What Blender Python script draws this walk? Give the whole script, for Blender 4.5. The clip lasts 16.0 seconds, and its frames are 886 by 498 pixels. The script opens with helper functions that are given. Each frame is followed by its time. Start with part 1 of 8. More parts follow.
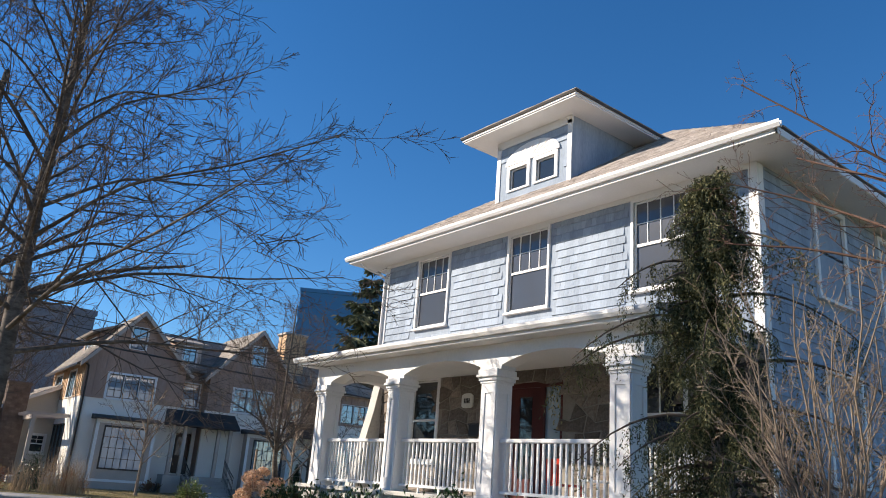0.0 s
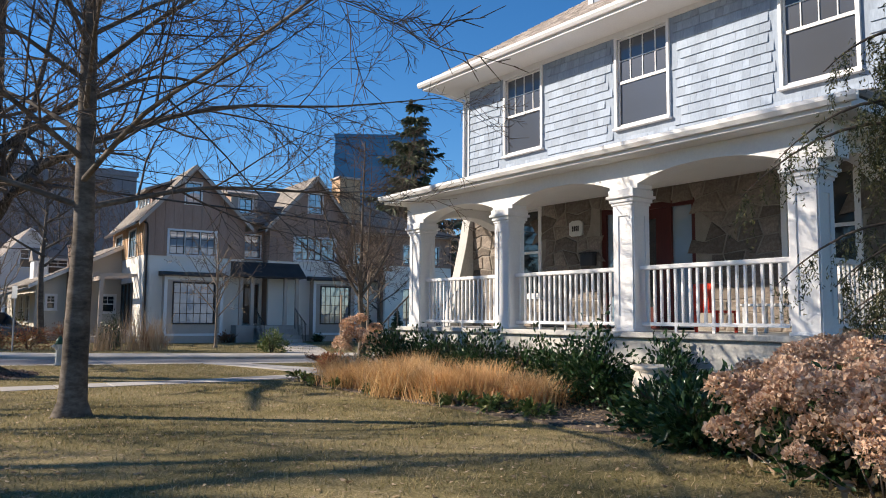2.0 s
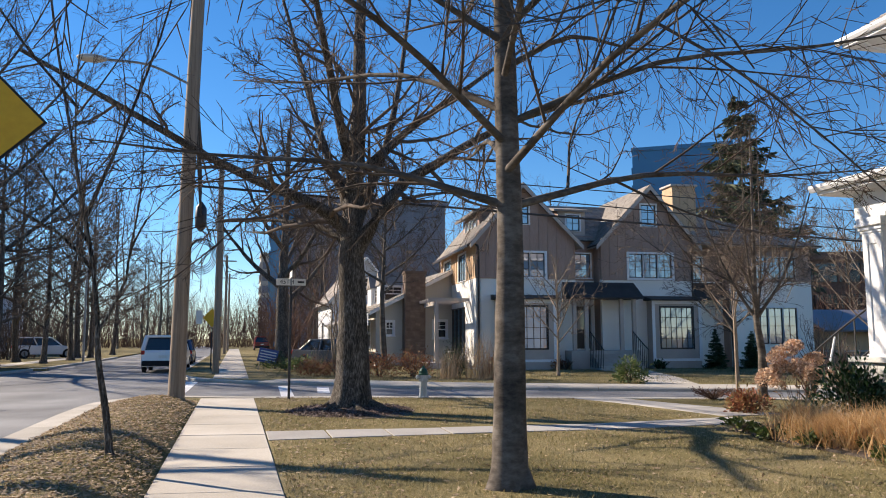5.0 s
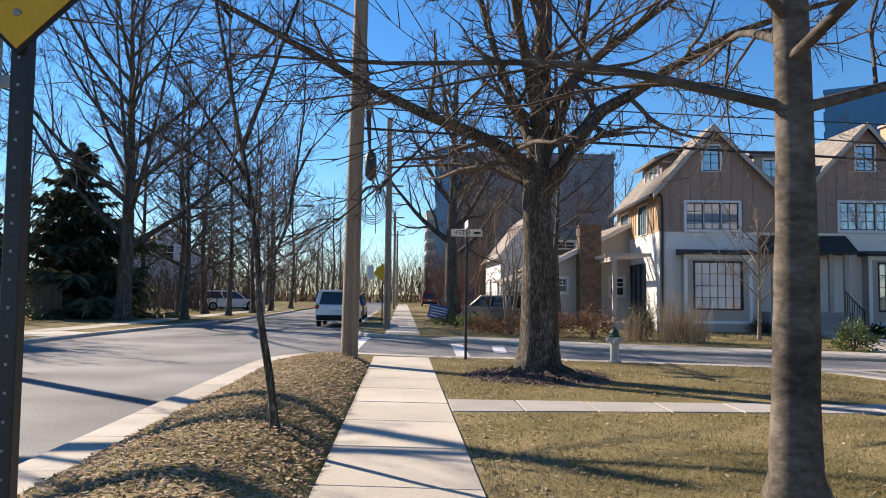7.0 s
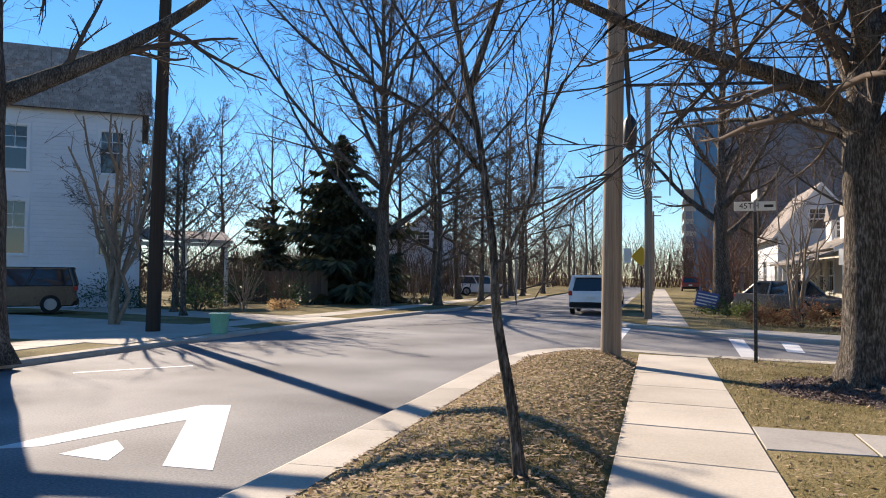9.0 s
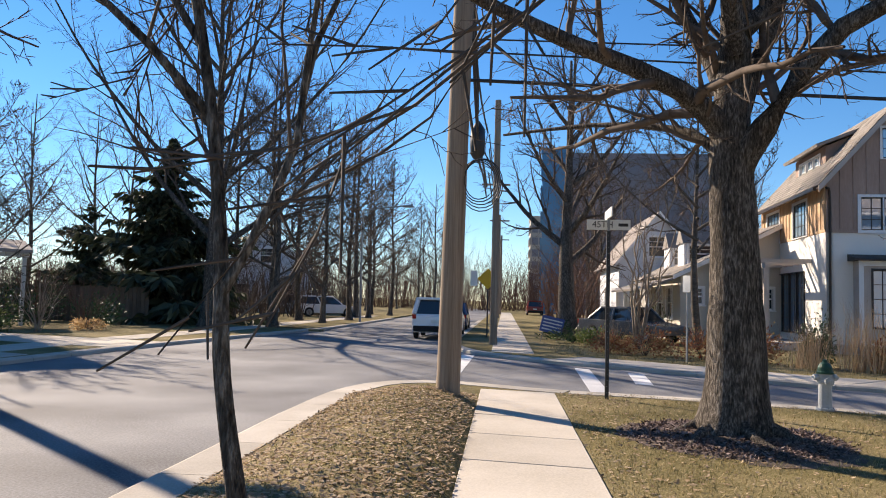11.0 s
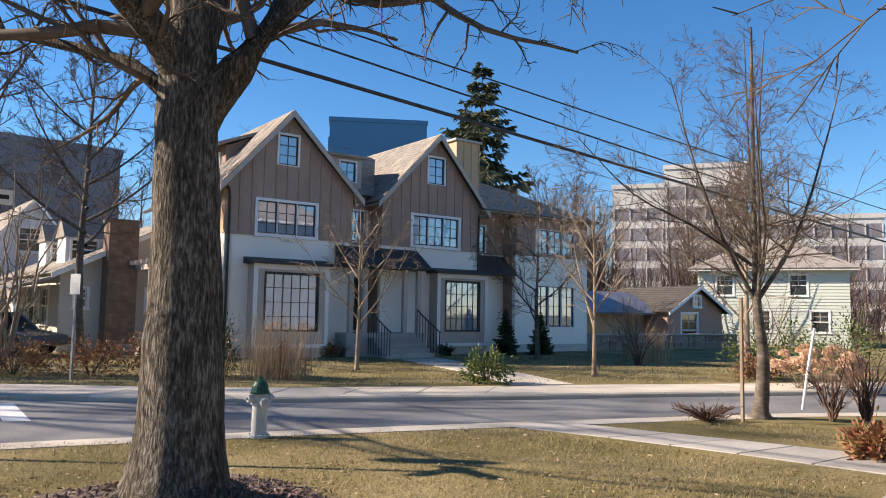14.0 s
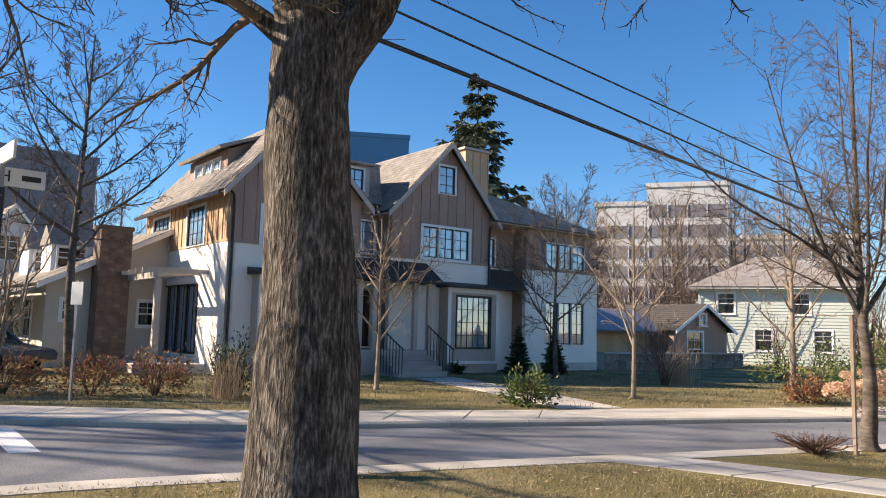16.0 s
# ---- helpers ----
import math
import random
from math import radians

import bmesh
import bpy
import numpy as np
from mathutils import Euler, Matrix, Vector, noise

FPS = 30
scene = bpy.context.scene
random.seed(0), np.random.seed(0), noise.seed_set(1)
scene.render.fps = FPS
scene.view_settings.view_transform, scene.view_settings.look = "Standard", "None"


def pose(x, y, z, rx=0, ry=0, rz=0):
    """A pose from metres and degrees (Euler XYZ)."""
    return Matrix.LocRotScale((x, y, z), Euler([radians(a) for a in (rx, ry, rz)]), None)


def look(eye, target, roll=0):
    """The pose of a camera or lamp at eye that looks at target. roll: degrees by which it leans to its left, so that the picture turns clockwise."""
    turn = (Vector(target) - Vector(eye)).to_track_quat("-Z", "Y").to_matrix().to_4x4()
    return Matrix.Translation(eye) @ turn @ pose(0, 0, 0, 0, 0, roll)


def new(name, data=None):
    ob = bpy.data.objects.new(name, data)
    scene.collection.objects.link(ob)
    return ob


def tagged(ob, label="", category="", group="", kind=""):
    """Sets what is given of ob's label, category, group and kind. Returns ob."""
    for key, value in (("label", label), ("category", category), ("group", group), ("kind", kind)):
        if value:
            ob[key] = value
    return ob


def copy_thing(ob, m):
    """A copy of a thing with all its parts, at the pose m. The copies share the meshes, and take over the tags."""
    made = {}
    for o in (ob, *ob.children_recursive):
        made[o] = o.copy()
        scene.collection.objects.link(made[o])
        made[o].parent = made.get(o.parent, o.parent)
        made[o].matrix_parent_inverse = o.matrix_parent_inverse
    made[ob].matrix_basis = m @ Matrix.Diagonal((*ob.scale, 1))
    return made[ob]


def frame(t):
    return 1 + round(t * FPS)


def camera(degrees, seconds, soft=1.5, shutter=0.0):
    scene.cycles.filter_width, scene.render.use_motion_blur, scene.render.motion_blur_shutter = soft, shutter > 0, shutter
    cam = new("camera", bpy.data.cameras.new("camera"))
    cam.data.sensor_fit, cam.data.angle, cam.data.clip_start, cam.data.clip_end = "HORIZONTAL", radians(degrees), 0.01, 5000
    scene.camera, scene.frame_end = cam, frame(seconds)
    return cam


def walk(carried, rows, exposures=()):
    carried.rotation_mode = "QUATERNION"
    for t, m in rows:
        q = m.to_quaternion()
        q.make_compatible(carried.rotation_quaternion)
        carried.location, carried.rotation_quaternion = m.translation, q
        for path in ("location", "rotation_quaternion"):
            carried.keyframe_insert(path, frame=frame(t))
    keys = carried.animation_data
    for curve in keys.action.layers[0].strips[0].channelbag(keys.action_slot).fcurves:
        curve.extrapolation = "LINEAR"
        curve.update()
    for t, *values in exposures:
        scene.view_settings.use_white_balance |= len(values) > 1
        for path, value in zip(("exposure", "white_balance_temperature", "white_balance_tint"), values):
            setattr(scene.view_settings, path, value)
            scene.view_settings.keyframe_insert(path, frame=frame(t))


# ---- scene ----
cam = camera(60.1, 16.0, soft=1.0)
PATH = [
    (0, (0.403, 0.541, 1.313), (1.593, 2.036, 1.904), 4.3),
    (0.5, (0.288, 1.063, 1.276), (1.563, 2.526, 1.762), 2.4),
    (1, (0.282, 1.654, 1.341), (1.463, 3.235, 1.664), 0.7),
    (1.5, (0.309, 2.347, 1.359), (1.505, 3.932, 1.599), 0.2),
    (2, (0.41, 3.01, 1.372), (1.599, 4.609, 1.549), 0.4),
    (2.5, (0.379, 3.69, 1.385), (1.564, 5.288, 1.588), 0.5),
    (3, (0.358, 4.368, 1.448), (1.35, 6.087, 1.692), -1.6),
    (3.5, (0.192, 5.081, 1.488), (1.028, 6.877, 1.759), -1.0),
    (4, (0.145, 5.707, 1.47), (0.857, 7.557, 1.741), -1.2),
    (4.2, (0.101, 5.964, 1.475), (0.723, 7.845, 1.748), -0.6),
    (6.3, (-0.124, 8.492, 1.501), (0.286, 10.443, 1.667), 0.4),
    (6.5, (-0.136, 8.68, 1.506), (0.145, 10.654, 1.669), 0.4),
    (7, (-0.168, 9.026, 1.467), (-0.064, 11.02, 1.586), 0.6),
    (7.5, (-0.184, 9.571, 1.447), (-0.375, 11.559, 1.545), -0.6),
    (8, (-0.395, 10.138, 1.459), (-0.892, 12.074, 1.539), 0.4),
    (8.2, (-0.415, 10.373, 1.497), (-0.94, 12.302, 1.562), 0.1),
    (10.3, (-0.537, 12.689, 1.555), (-1.097, 14.606, 1.676), 1.2),
    (10.5, (-0.503, 12.936, 1.468), (-0.903, 14.89, 1.615), 1.4),
    (11, (-0.439, 13.49, 1.562), (-0.601, 15.479, 1.694), 1.5),
    (11.5, (-0.409, 13.934, 1.538), (-0.317, 15.928, 1.66), 2.1),
    (12, (-0.321, 14.521, 1.556), (0.0, 16.492, 1.665), -0.9),
    (12.5, (-0.342, 15.094, 1.565), (0.034, 17.055, 1.674), -1.3),
    (13, (-0.39, 15.531, 1.589), (0.4, 17.363, 1.722), -2.1),
    (13.5, (-0.281, 16.053, 1.625), (0.69, 17.797, 1.758), 0.6),
    (14, (-0.14, 16.629, 1.648), (1.137, 18.159, 1.817), 1.0),
    (14.5, (-0.018, 17.068, 1.643), (1.296, 18.566, 1.821), 0.6),
    (15, (-0.137, 17.618, 1.62), (1.174, 19.116, 1.821), 1.0),
    (15.5, (-0.151, 18.174, 1.604), (1.168, 19.663, 1.808), 0.8),
    (16, (-0.27, 18.765, 1.605), (1.056, 20.247, 1.818), 1.5),
]
walk(cam, [(t, look(eye, target, roll)) for t, eye, target, roll in PATH], [(0, 0.84, 6480, 11), (4, 0.9, 6560, 12), (7, 1.02, 6750, 13), (11, 1.02, 6950, 15), (13.5, 1.16, 6950, 14), (16, 1.18, 6950, 14)])


# ---- light ----
SUN_EL, SUN_AZ = 29.0, -47.5
sun_to = Vector((math.sin(radians(SUN_AZ)) * math.cos(radians(SUN_EL)), math.cos(radians(SUN_AZ)) * math.cos(radians(SUN_EL)), math.sin(radians(SUN_EL))))
world = bpy.data.worlds.new("sky")
scene.world = world
world.use_nodes = True
wn, wl = world.node_tree.nodes, world.node_tree.links
sky = wn.new("ShaderNodeTexSky")
sky.sky_type, sky.sun_disc = "NISHITA", False
sky.sun_elevation, sky.sun_rotation = radians(SUN_EL), radians(SUN_AZ)
sky.air_density, sky.dust_density, sky.ozone_density = 1.0, 0.0, 6.0
hue = wn.new("ShaderNodeHueSaturation")
hue.inputs["Saturation"].default_value = 1.18
wl.new(sky.outputs[0], hue.inputs["Color"])
wl.new(hue.outputs[0], wn["Background"].inputs[0])
wn["Background"].inputs[1].default_value = 0.082
sun = bpy.data.lights.new("sun", "SUN")
sun.energy, sun.angle, sun.color = 4.9, radians(0.55), (1.0, 0.875, 0.72)
sun_ob = new("sun", sun)
sun_ob.matrix_world = look(sun_to * 60, (0, 0, 0))


# ---- materials ----
def surface(name, colours, rough=0.8, scale=(3.0, 40.0), stretch=(1, 1, 1), bump=0.15, depth=0.01, metal=0.0, vary=0.12, spec=0.3, space="Object", mix=0.5):
    """A surface of two or three colours, mottled at two scales, with fine relief and a little change from piece to piece."""
    m = bpy.data.materials.new(name)
    m.use_nodes = True
    n, l = m.node_tree.nodes, m.node_tree.links
    b = n["Principled BSDF"]
    b.inputs["Metallic"].default_value = metal
    b.inputs["Specular IOR Level"].default_value = spec
    tc, mp = n.new("ShaderNodeTexCoord"), n.new("ShaderNodeMapping")
    if space == "World":
        g = n.new("ShaderNodeNewGeometry")
        l.new(g.outputs["Position"], mp.inputs[0])
    else:
        l.new(tc.outputs["Object"], mp.inputs[0])
    mp.inputs["Scale"].default_value = stretch
    big, fine = n.new("ShaderNodeTexNoise"), n.new("ShaderNodeTexNoise")
    big.inputs["Scale"].default_value, big.inputs["Detail"].default_value = scale[0], 4
    fine.inputs["Scale"].default_value, fine.inputs["Detail"].default_value, fine.inputs["Roughness"].default_value = scale[1], 3, 0.65
    for t in (big, fine):
        l.new(mp.outputs[0], t.inputs["Vector"])
    ramp = n.new("ShaderNodeValToRGB")
    e = ramp.color_ramp.elements
    e[0].position, e[1].position = 0.34, 0.66
    e[0].color, e[1].color = (*colours[0], 1), (*colours[-1], 1)
    if len(colours) > 2:
        k = e.new(0.5)
        k.color = (*colours[1], 1)
    add = n.new("ShaderNodeMix")
    add.inputs[0].default_value = mix
    l.new(big.outputs[0], add.inputs[2])
    l.new(fine.outputs[0], add.inputs[3])
    l.new(add.outputs[0], ramp.inputs[0])
    info, hsv, rng = n.new("ShaderNodeObjectInfo"), n.new("ShaderNodeHueSaturation"), n.new("ShaderNodeMapRange")
    rng.inputs[3].default_value, rng.inputs[4].default_value = 1 - vary, 1 + vary
    l.new(info.outputs["Random"], rng.inputs[0])
    l.new(rng.outputs[0], hsv.inputs["Value"])
    l.new(ramp.outputs[0], hsv.inputs["Color"])
    l.new(hsv.outputs[0], b.inputs["Base Color"])
    rr = n.new("ShaderNodeMapRange")
    rr.inputs[3].default_value, rr.inputs[4].default_value = max(0.02, rough - 0.1), min(1, rough + 0.1)
    l.new(fine.outputs[0], rr.inputs[0])
    l.new(rr.outputs[0], b.inputs["Roughness"])
    if bump:
        bu = n.new("ShaderNodeBump")
        bu.inputs["Strength"].default_value, bu.inputs["Distance"].default_value = bump, depth
        l.new(add.outputs[0], bu.inputs["Height"])
        l.new(bu.outputs[0], b.inputs["Normal"])
    return m


def leafy(name, colours, rough=0.5, through_light=0.25, vary=0.15):
    """Foliage: each leaf takes a shade of its own, and some light passes through."""
    m = bpy.data.materials.new(name)
    m.use_nodes = True
    n, l = m.node_tree.nodes, m.node_tree.links
    b = n["Principled BSDF"]
    g, ramp = n.new("ShaderNodeNewGeometry"), n.new("ShaderNodeValToRGB")
    e = ramp.color_ramp.elements
    e[0].color, e[1].color = (*colours[0], 1), (*colours[-1], 1)
    if len(colours) > 2:
        k = e.new(0.5)
        k.color = (*colours[1], 1)
    l.new(g.outputs["Random Per Island"], ramp.inputs[0])
    info, hsv, rng = n.new("ShaderNodeObjectInfo"), n.new("ShaderNodeHueSaturation"), n.new("ShaderNodeMapRange")
    rng.inputs[3].default_value, rng.inputs[4].default_value = 1 - vary, 1 + vary
    l.new(info.outputs["Random"], rng.inputs[0])
    l.new(rng.outputs[0], hsv.inputs["Value"])
    l.new(ramp.outputs[0], hsv.inputs["Color"])
    l.new(hsv.outputs[0], b.inputs["Base Color"])
    b.inputs["Roughness"].default_value = rough
    b.inputs["Specular IOR Level"].default_value = 0.35
    tr, mx = n.new("ShaderNodeBsdfTranslucent"), n.new("ShaderNodeMixShader")
    l.new(hsv.outputs[0], tr.inputs[0])
    mx.inputs[0].default_value = through_light
    l.new(b.outputs[0], mx.inputs[1])
    l.new(tr.outputs[0], mx.inputs[2])
    l.new(mx.outputs[0], n["Material Output"].inputs[0])
    return m


def glass(name, tint=(0.02, 0.025, 0.03), rough=0.03, ior=1.52):
    """Window glass before a dark room: a dark, glossy pane."""
    m = bpy.data.materials.new(name)
    m.use_nodes = True
    n, l = m.node_tree.nodes, m.node_tree.links
    b = n["Principled BSDF"]
    b.inputs["Base Color"].default_value = (*tint, 1)
    b.inputs["Roughness"].default_value = rough
    b.inputs["IOR"].default_value = ior
    b.inputs["Specular IOR Level"].default_value = 0.8
    t, bu, tc = n.new("ShaderNodeTexNoise"), n.new("ShaderNodeBump"), n.new("ShaderNodeTexCoord")
    t.inputs["Scale"].default_value = 2.5
    bu.inputs["Strength"].default_value, bu.inputs["Distance"].default_value = 0.05, 0.02
    l.new(tc.outputs["Object"], t.inputs["Vector"])
    l.new(t.outputs[0], bu.inputs["Height"])
    l.new(bu.outputs[0], b.inputs["Normal"])
    return m


M = {
    "lawn": surface("winter_lawn", [(0.075, 0.068, 0.026), (0.205, 0.17, 0.08), (0.39, 0.31, 0.185)], 0.95, (0.5, 38.0), bump=0.9, depth=0.03, vary=0.0, spec=0.05, space="World", mix=0.6),
    "soil": surface("garden_soil", [(0.045, 0.03, 0.02), (0.10, 0.065, 0.045), (0.17, 0.11, 0.075)], 0.95, (1.5, 30.0), bump=0.8, depth=0.04, vary=0.0, spec=0.05, space="World"),
    "asphalt": surface("asphalt", [(0.06, 0.06, 0.063), (0.175, 0.175, 0.18), (0.32, 0.32, 0.315)], 0.85, (0.35, 38.0), bump=0.6, depth=0.008, vary=0.0, spec=0.3, space="World"),
    "concrete": surface("concrete", [(0.40, 0.36, 0.30), (0.50, 0.455, 0.385), (0.58, 0.53, 0.46)], 0.9, (0.8, 45.0), bump=0.25, depth=0.006, vary=0.07, spec=0.2, space="World"),
    "kerb": surface("kerb_concrete", [(0.36, 0.33, 0.28), (0.46, 0.42, 0.36), (0.55, 0.51, 0.45)], 0.9, (1.3, 50.0), bump=0.3, depth=0.006, vary=0.1, spec=0.2, space="World"),
    "marking": surface("road_paint", [(0.55, 0.55, 0.55), (0.78, 0.78, 0.77)], 0.7, (2.0, 60.0), bump=0.2, depth=0.003, vary=0.03, space="World"),
    "flag": surface("grey_flagstone", [(0.30, 0.28, 0.26), (0.42, 0.40, 0.37)], 0.9, (1.5, 30.0), bump=0.3, vary=0.15, space="World"),
    "shingle": surface("blue_grey_shingle", [(0.24, 0.29, 0.36), (0.30, 0.36, 0.44), (0.36, 0.42, 0.50)], 0.8, (2.5, 30.0), (1, 1, 0.25), bump=0.35, depth=0.006, vary=0.13, space="World"),
    "white": surface("white_paint", [(0.72, 0.72, 0.72), (0.82, 0.82, 0.81)], 0.5, (1.2, 25.0), bump=0.08, depth=0.003, vary=0.02),
    "roof_grey": surface("weathered_roof_shingle", [(0.22, 0.192, 0.175), (0.32, 0.285, 0.262), (0.42, 0.38, 0.35)], 0.9, (2.0, 25.0), bump=0.5, depth=0.01, vary=0.15, space="World"),
    "roof_tan": surface("tan_roof_shingle", [(0.18, 0.16, 0.143), (0.265, 0.24, 0.215), (0.33, 0.30, 0.272)], 0.9, (2.0, 20.0), bump=0.5, depth=0.01, vary=0.1, space="World"),
    "roof_dark": surface("dark_roof", [(0.035, 0.031, 0.029), (0.07, 0.063, 0.058)], 0.7, (2.0, 20.0), bump=0.3, vary=0.1),
    "stone": surface("fieldstone", [(0.10, 0.082, 0.066), (0.18, 0.15, 0.125), (0.27, 0.235, 0.20)], 0.9, (2.5, 22.0), bump=0.6, depth=0.02, vary=0.38),
    "mortar": surface("mortar", [(0.20, 0.18, 0.15), (0.32, 0.29, 0.25)], 0.95, (4.0, 60.0), bump=0.4, vary=0.02),
    "parge": surface("parged_foundation", [(0.34, 0.34, 0.32), (0.48, 0.47, 0.44), (0.55, 0.54, 0.50)], 0.9, (1.4, 30.0), bump=0.3, vary=0.04),
    "brown_board": surface("brown_board", [(0.30, 0.205, 0.16), (0.35, 0.245, 0.195), (0.40, 0.29, 0.235)], 0.8, (1.5, 22.0), (1, 1, 0.2), bump=0.2, depth=0.005, vary=0.05),
    "tan_board": surface("tan_board", [(0.45, 0.29, 0.17), (0.52, 0.35, 0.21), (0.58, 0.40, 0.26)], 0.8, (1.5, 22.0), (1, 1, 0.2), bump=0.2, depth=0.005, vary=0.05),
    "cream": surface("cream_render", [(0.78, 0.755, 0.69), (0.86, 0.835, 0.77)], 0.85, (0.8, 35.0), bump=0.2, depth=0.004, vary=0.02),
    "trim_tan": surface("taupe_trim", [(0.42, 0.36, 0.31), (0.50, 0.44, 0.39)], 0.7, (2.0, 25.0), bump=0.1, vary=0.04),
    "black_metal": surface("black_metal", [(0.012, 0.012, 0.014), (0.03, 0.03, 0.032)], 0.45, (3.0, 40.0), bump=0.1, vary=0.1, spec=0.5),
    "glass": glass("window_glass"),
    "glass_screen": glass("screened_window_glass", (0.06, 0.065, 0.075), 0.12),
    # reflected sky is put into this pane's bluish base colour
    "glass_sky_tint": glass("window_glass_painted_sky", (0.19, 0.28, 0.36), 0.03, 2.3),
    "curtain": surface("pale_curtain", [(0.35, 0.38, 0.38), (0.55, 0.58, 0.57)], 0.9, (4.0, 20.0), (6, 6, 0.3), bump=0.3, vary=0.1),
    "door_red": surface("dark_red_door", [(0.055, 0.010, 0.009), (0.085, 0.016, 0.013)], 0.45, (2.0, 20.0), (1, 1, 0.2), bump=0.1, vary=0.05),
    "door_dark": surface("dark_door", [(0.03, 0.02, 0.016), (0.06, 0.04, 0.03)], 0.4, (2.0, 20.0), (1, 1, 0.2), bump=0.1, vary=0.05),
    "bark": surface("grey_brown_bark", [(0.02, 0.017, 0.014), (0.10, 0.085, 0.07), (0.31, 0.275, 0.235)], 0.95, (1.2, 9.5), (5, 5, 1.0), bump=1.0, depth=0.07, vary=0.06, spec=0.1, space="World", mix=0.72),
    "bark_smooth": surface("smooth_grey_bark", [(0.05, 0.041, 0.034), (0.11, 0.092, 0.075), (0.20, 0.172, 0.145)], 0.9, (2.2, 9.0), (1, 1, 2.0), bump=0.6, depth=0.02, vary=0.06, spec=0.15, space="World"),
    "twig": surface("twig", [(0.075, 0.058, 0.047), (0.165, 0.13, 0.105)], 0.9, (1.0, 8.0), bump=0, vary=0.15, spec=0.1, space="World"),
    "twig_red": surface("reddish_twig", [(0.10, 0.06, 0.047), (0.18, 0.115, 0.09)], 0.9, (1.0, 8.0), bump=0, vary=0.15, spec=0.1, space="World"),
    "twig_pale": surface("pale_twig", [(0.20, 0.155, 0.115), (0.34, 0.27, 0.205)], 0.9, (1.0, 8.0), bump=0, vary=0.1, spec=0.1, space="World"),
    "pole_wood": surface("weathered_pole_wood", [(0.17, 0.13, 0.095), (0.27, 0.21, 0.155), (0.36, 0.29, 0.22)], 0.9, (2.0, 12.0), (6, 6, 0.12), bump=0.6, depth=0.01, vary=0.08, space="World"),
    "pole_dark": surface("creosoted_pole_wood", [(0.03, 0.024, 0.02), (0.06, 0.046, 0.036)], 0.9, (2.0, 12.0), (6, 6, 0.12), bump=0.5, depth=0.01, vary=0.08, space="World"),
    "laurel": leafy("laurel_leaf", [(0.012, 0.035, 0.012), (0.025, 0.065, 0.02), (0.07, 0.11, 0.04)], 0.3, 0.12),
    "conifer": leafy("conifer_needles", [(0.022, 0.032, 0.014), (0.065, 0.076, 0.032), (0.25, 0.235, 0.11)], 0.7, 0.2),
    "spruce": leafy("spruce_needles", [(0.03, 0.042, 0.025), (0.065, 0.082, 0.048), (0.15, 0.165, 0.09)], 0.7, 0.15),
    "pale_straw": leafy("pale_dry_grass", [(0.30, 0.21, 0.13), (0.45, 0.33, 0.21), (0.58, 0.45, 0.31)], 0.8, 0.3),
    "straw": leafy("orange_dry_grass", [(0.48, 0.28, 0.12), (0.72, 0.47, 0.22), (0.86, 0.65, 0.38)], 0.75, 0.42),
    "petal": leafy("dry_hydrangea_petal", [(0.44, 0.27, 0.17), (0.70, 0.49, 0.34), (0.86, 0.68, 0.52)], 0.85, 0.3),
    "dead_leaf": leafy("fallen_leaf", [(0.22, 0.15, 0.09), (0.40, 0.29, 0.18), (0.56, 0.43, 0.29)], 0.85, 0.2),
    "blade": leafy("lawn_blade", [(0.12, 0.12, 0.04), (0.28, 0.225, 0.10), (0.46, 0.36, 0.21)], 0.85, 0.25),
    "red_leaf": leafy("russet_leaf", [(0.20, 0.06, 0.03), (0.34, 0.15, 0.08), (0.30, 0.24, 0.10)], 0.7, 0.25),
    "green_shrub": leafy("shrub_leaf", [(0.04, 0.075, 0.02), (0.09, 0.13, 0.035), (0.24, 0.26, 0.09)], 0.5, 0.25),
    "steel": surface("galvanised_steel", [(0.22, 0.23, 0.24), (0.34, 0.35, 0.36)], 0.5, (4.0, 40.0), bump=0.1, metal=0.6, vary=0.05),
    "sign_yellow": surface("yellow_sign", [(0.62, 0.34, 0.02), (0.72, 0.42, 0.03)], 0.5, (2.0, 20.0), bump=0.05, vary=0.02),
    "sign_white": surface("white_sign", [(0.62, 0.62, 0.58), (0.72, 0.72, 0.68)], 0.6, (3.0, 30.0), bump=0.05, vary=0.02),
    "ink": surface("black_ink", [(0.02, 0.02, 0.02), (0.04, 0.04, 0.04)], 0.7, (3.0, 30.0), bump=0, vary=0.0),
    "hydrant_grey": surface("pale_grey_enamel", [(0.40, 0.42, 0.42), (0.52, 0.54, 0.53)], 0.55, (5.0, 40.0), bump=0.2, vary=0.02),
    "hydrant_green": surface("dark_green_enamel", [(0.01, 0.05, 0.03), (0.02, 0.085, 0.055)], 0.45, (5.0, 40.0), bump=0.2, vary=0.02),
    "bin_green": surface("mint_green_plastic", [(0.16, 0.42, 0.28), (0.22, 0.52, 0.36)], 0.5, (4.0, 30.0), bump=0.05, vary=0.02),
    "terracotta": surface("pale_stoneware", [(0.52, 0.47, 0.39), (0.64, 0.58, 0.50)], 0.8, (4.0, 30.0), bump=0.2, vary=0.02),
    "car_white": surface("white_car_paint", [(0.72, 0.73, 0.74), (0.78, 0.79, 0.80)], 0.2, (1.0, 30.0), bump=0, vary=0.02, spec=0.6),
    "car_blue": surface("blue_car_paint", [(0.03, 0.07, 0.16), (0.04, 0.09, 0.2)], 0.2, (1.0, 30.0), bump=0, vary=0.02, spec=0.6),
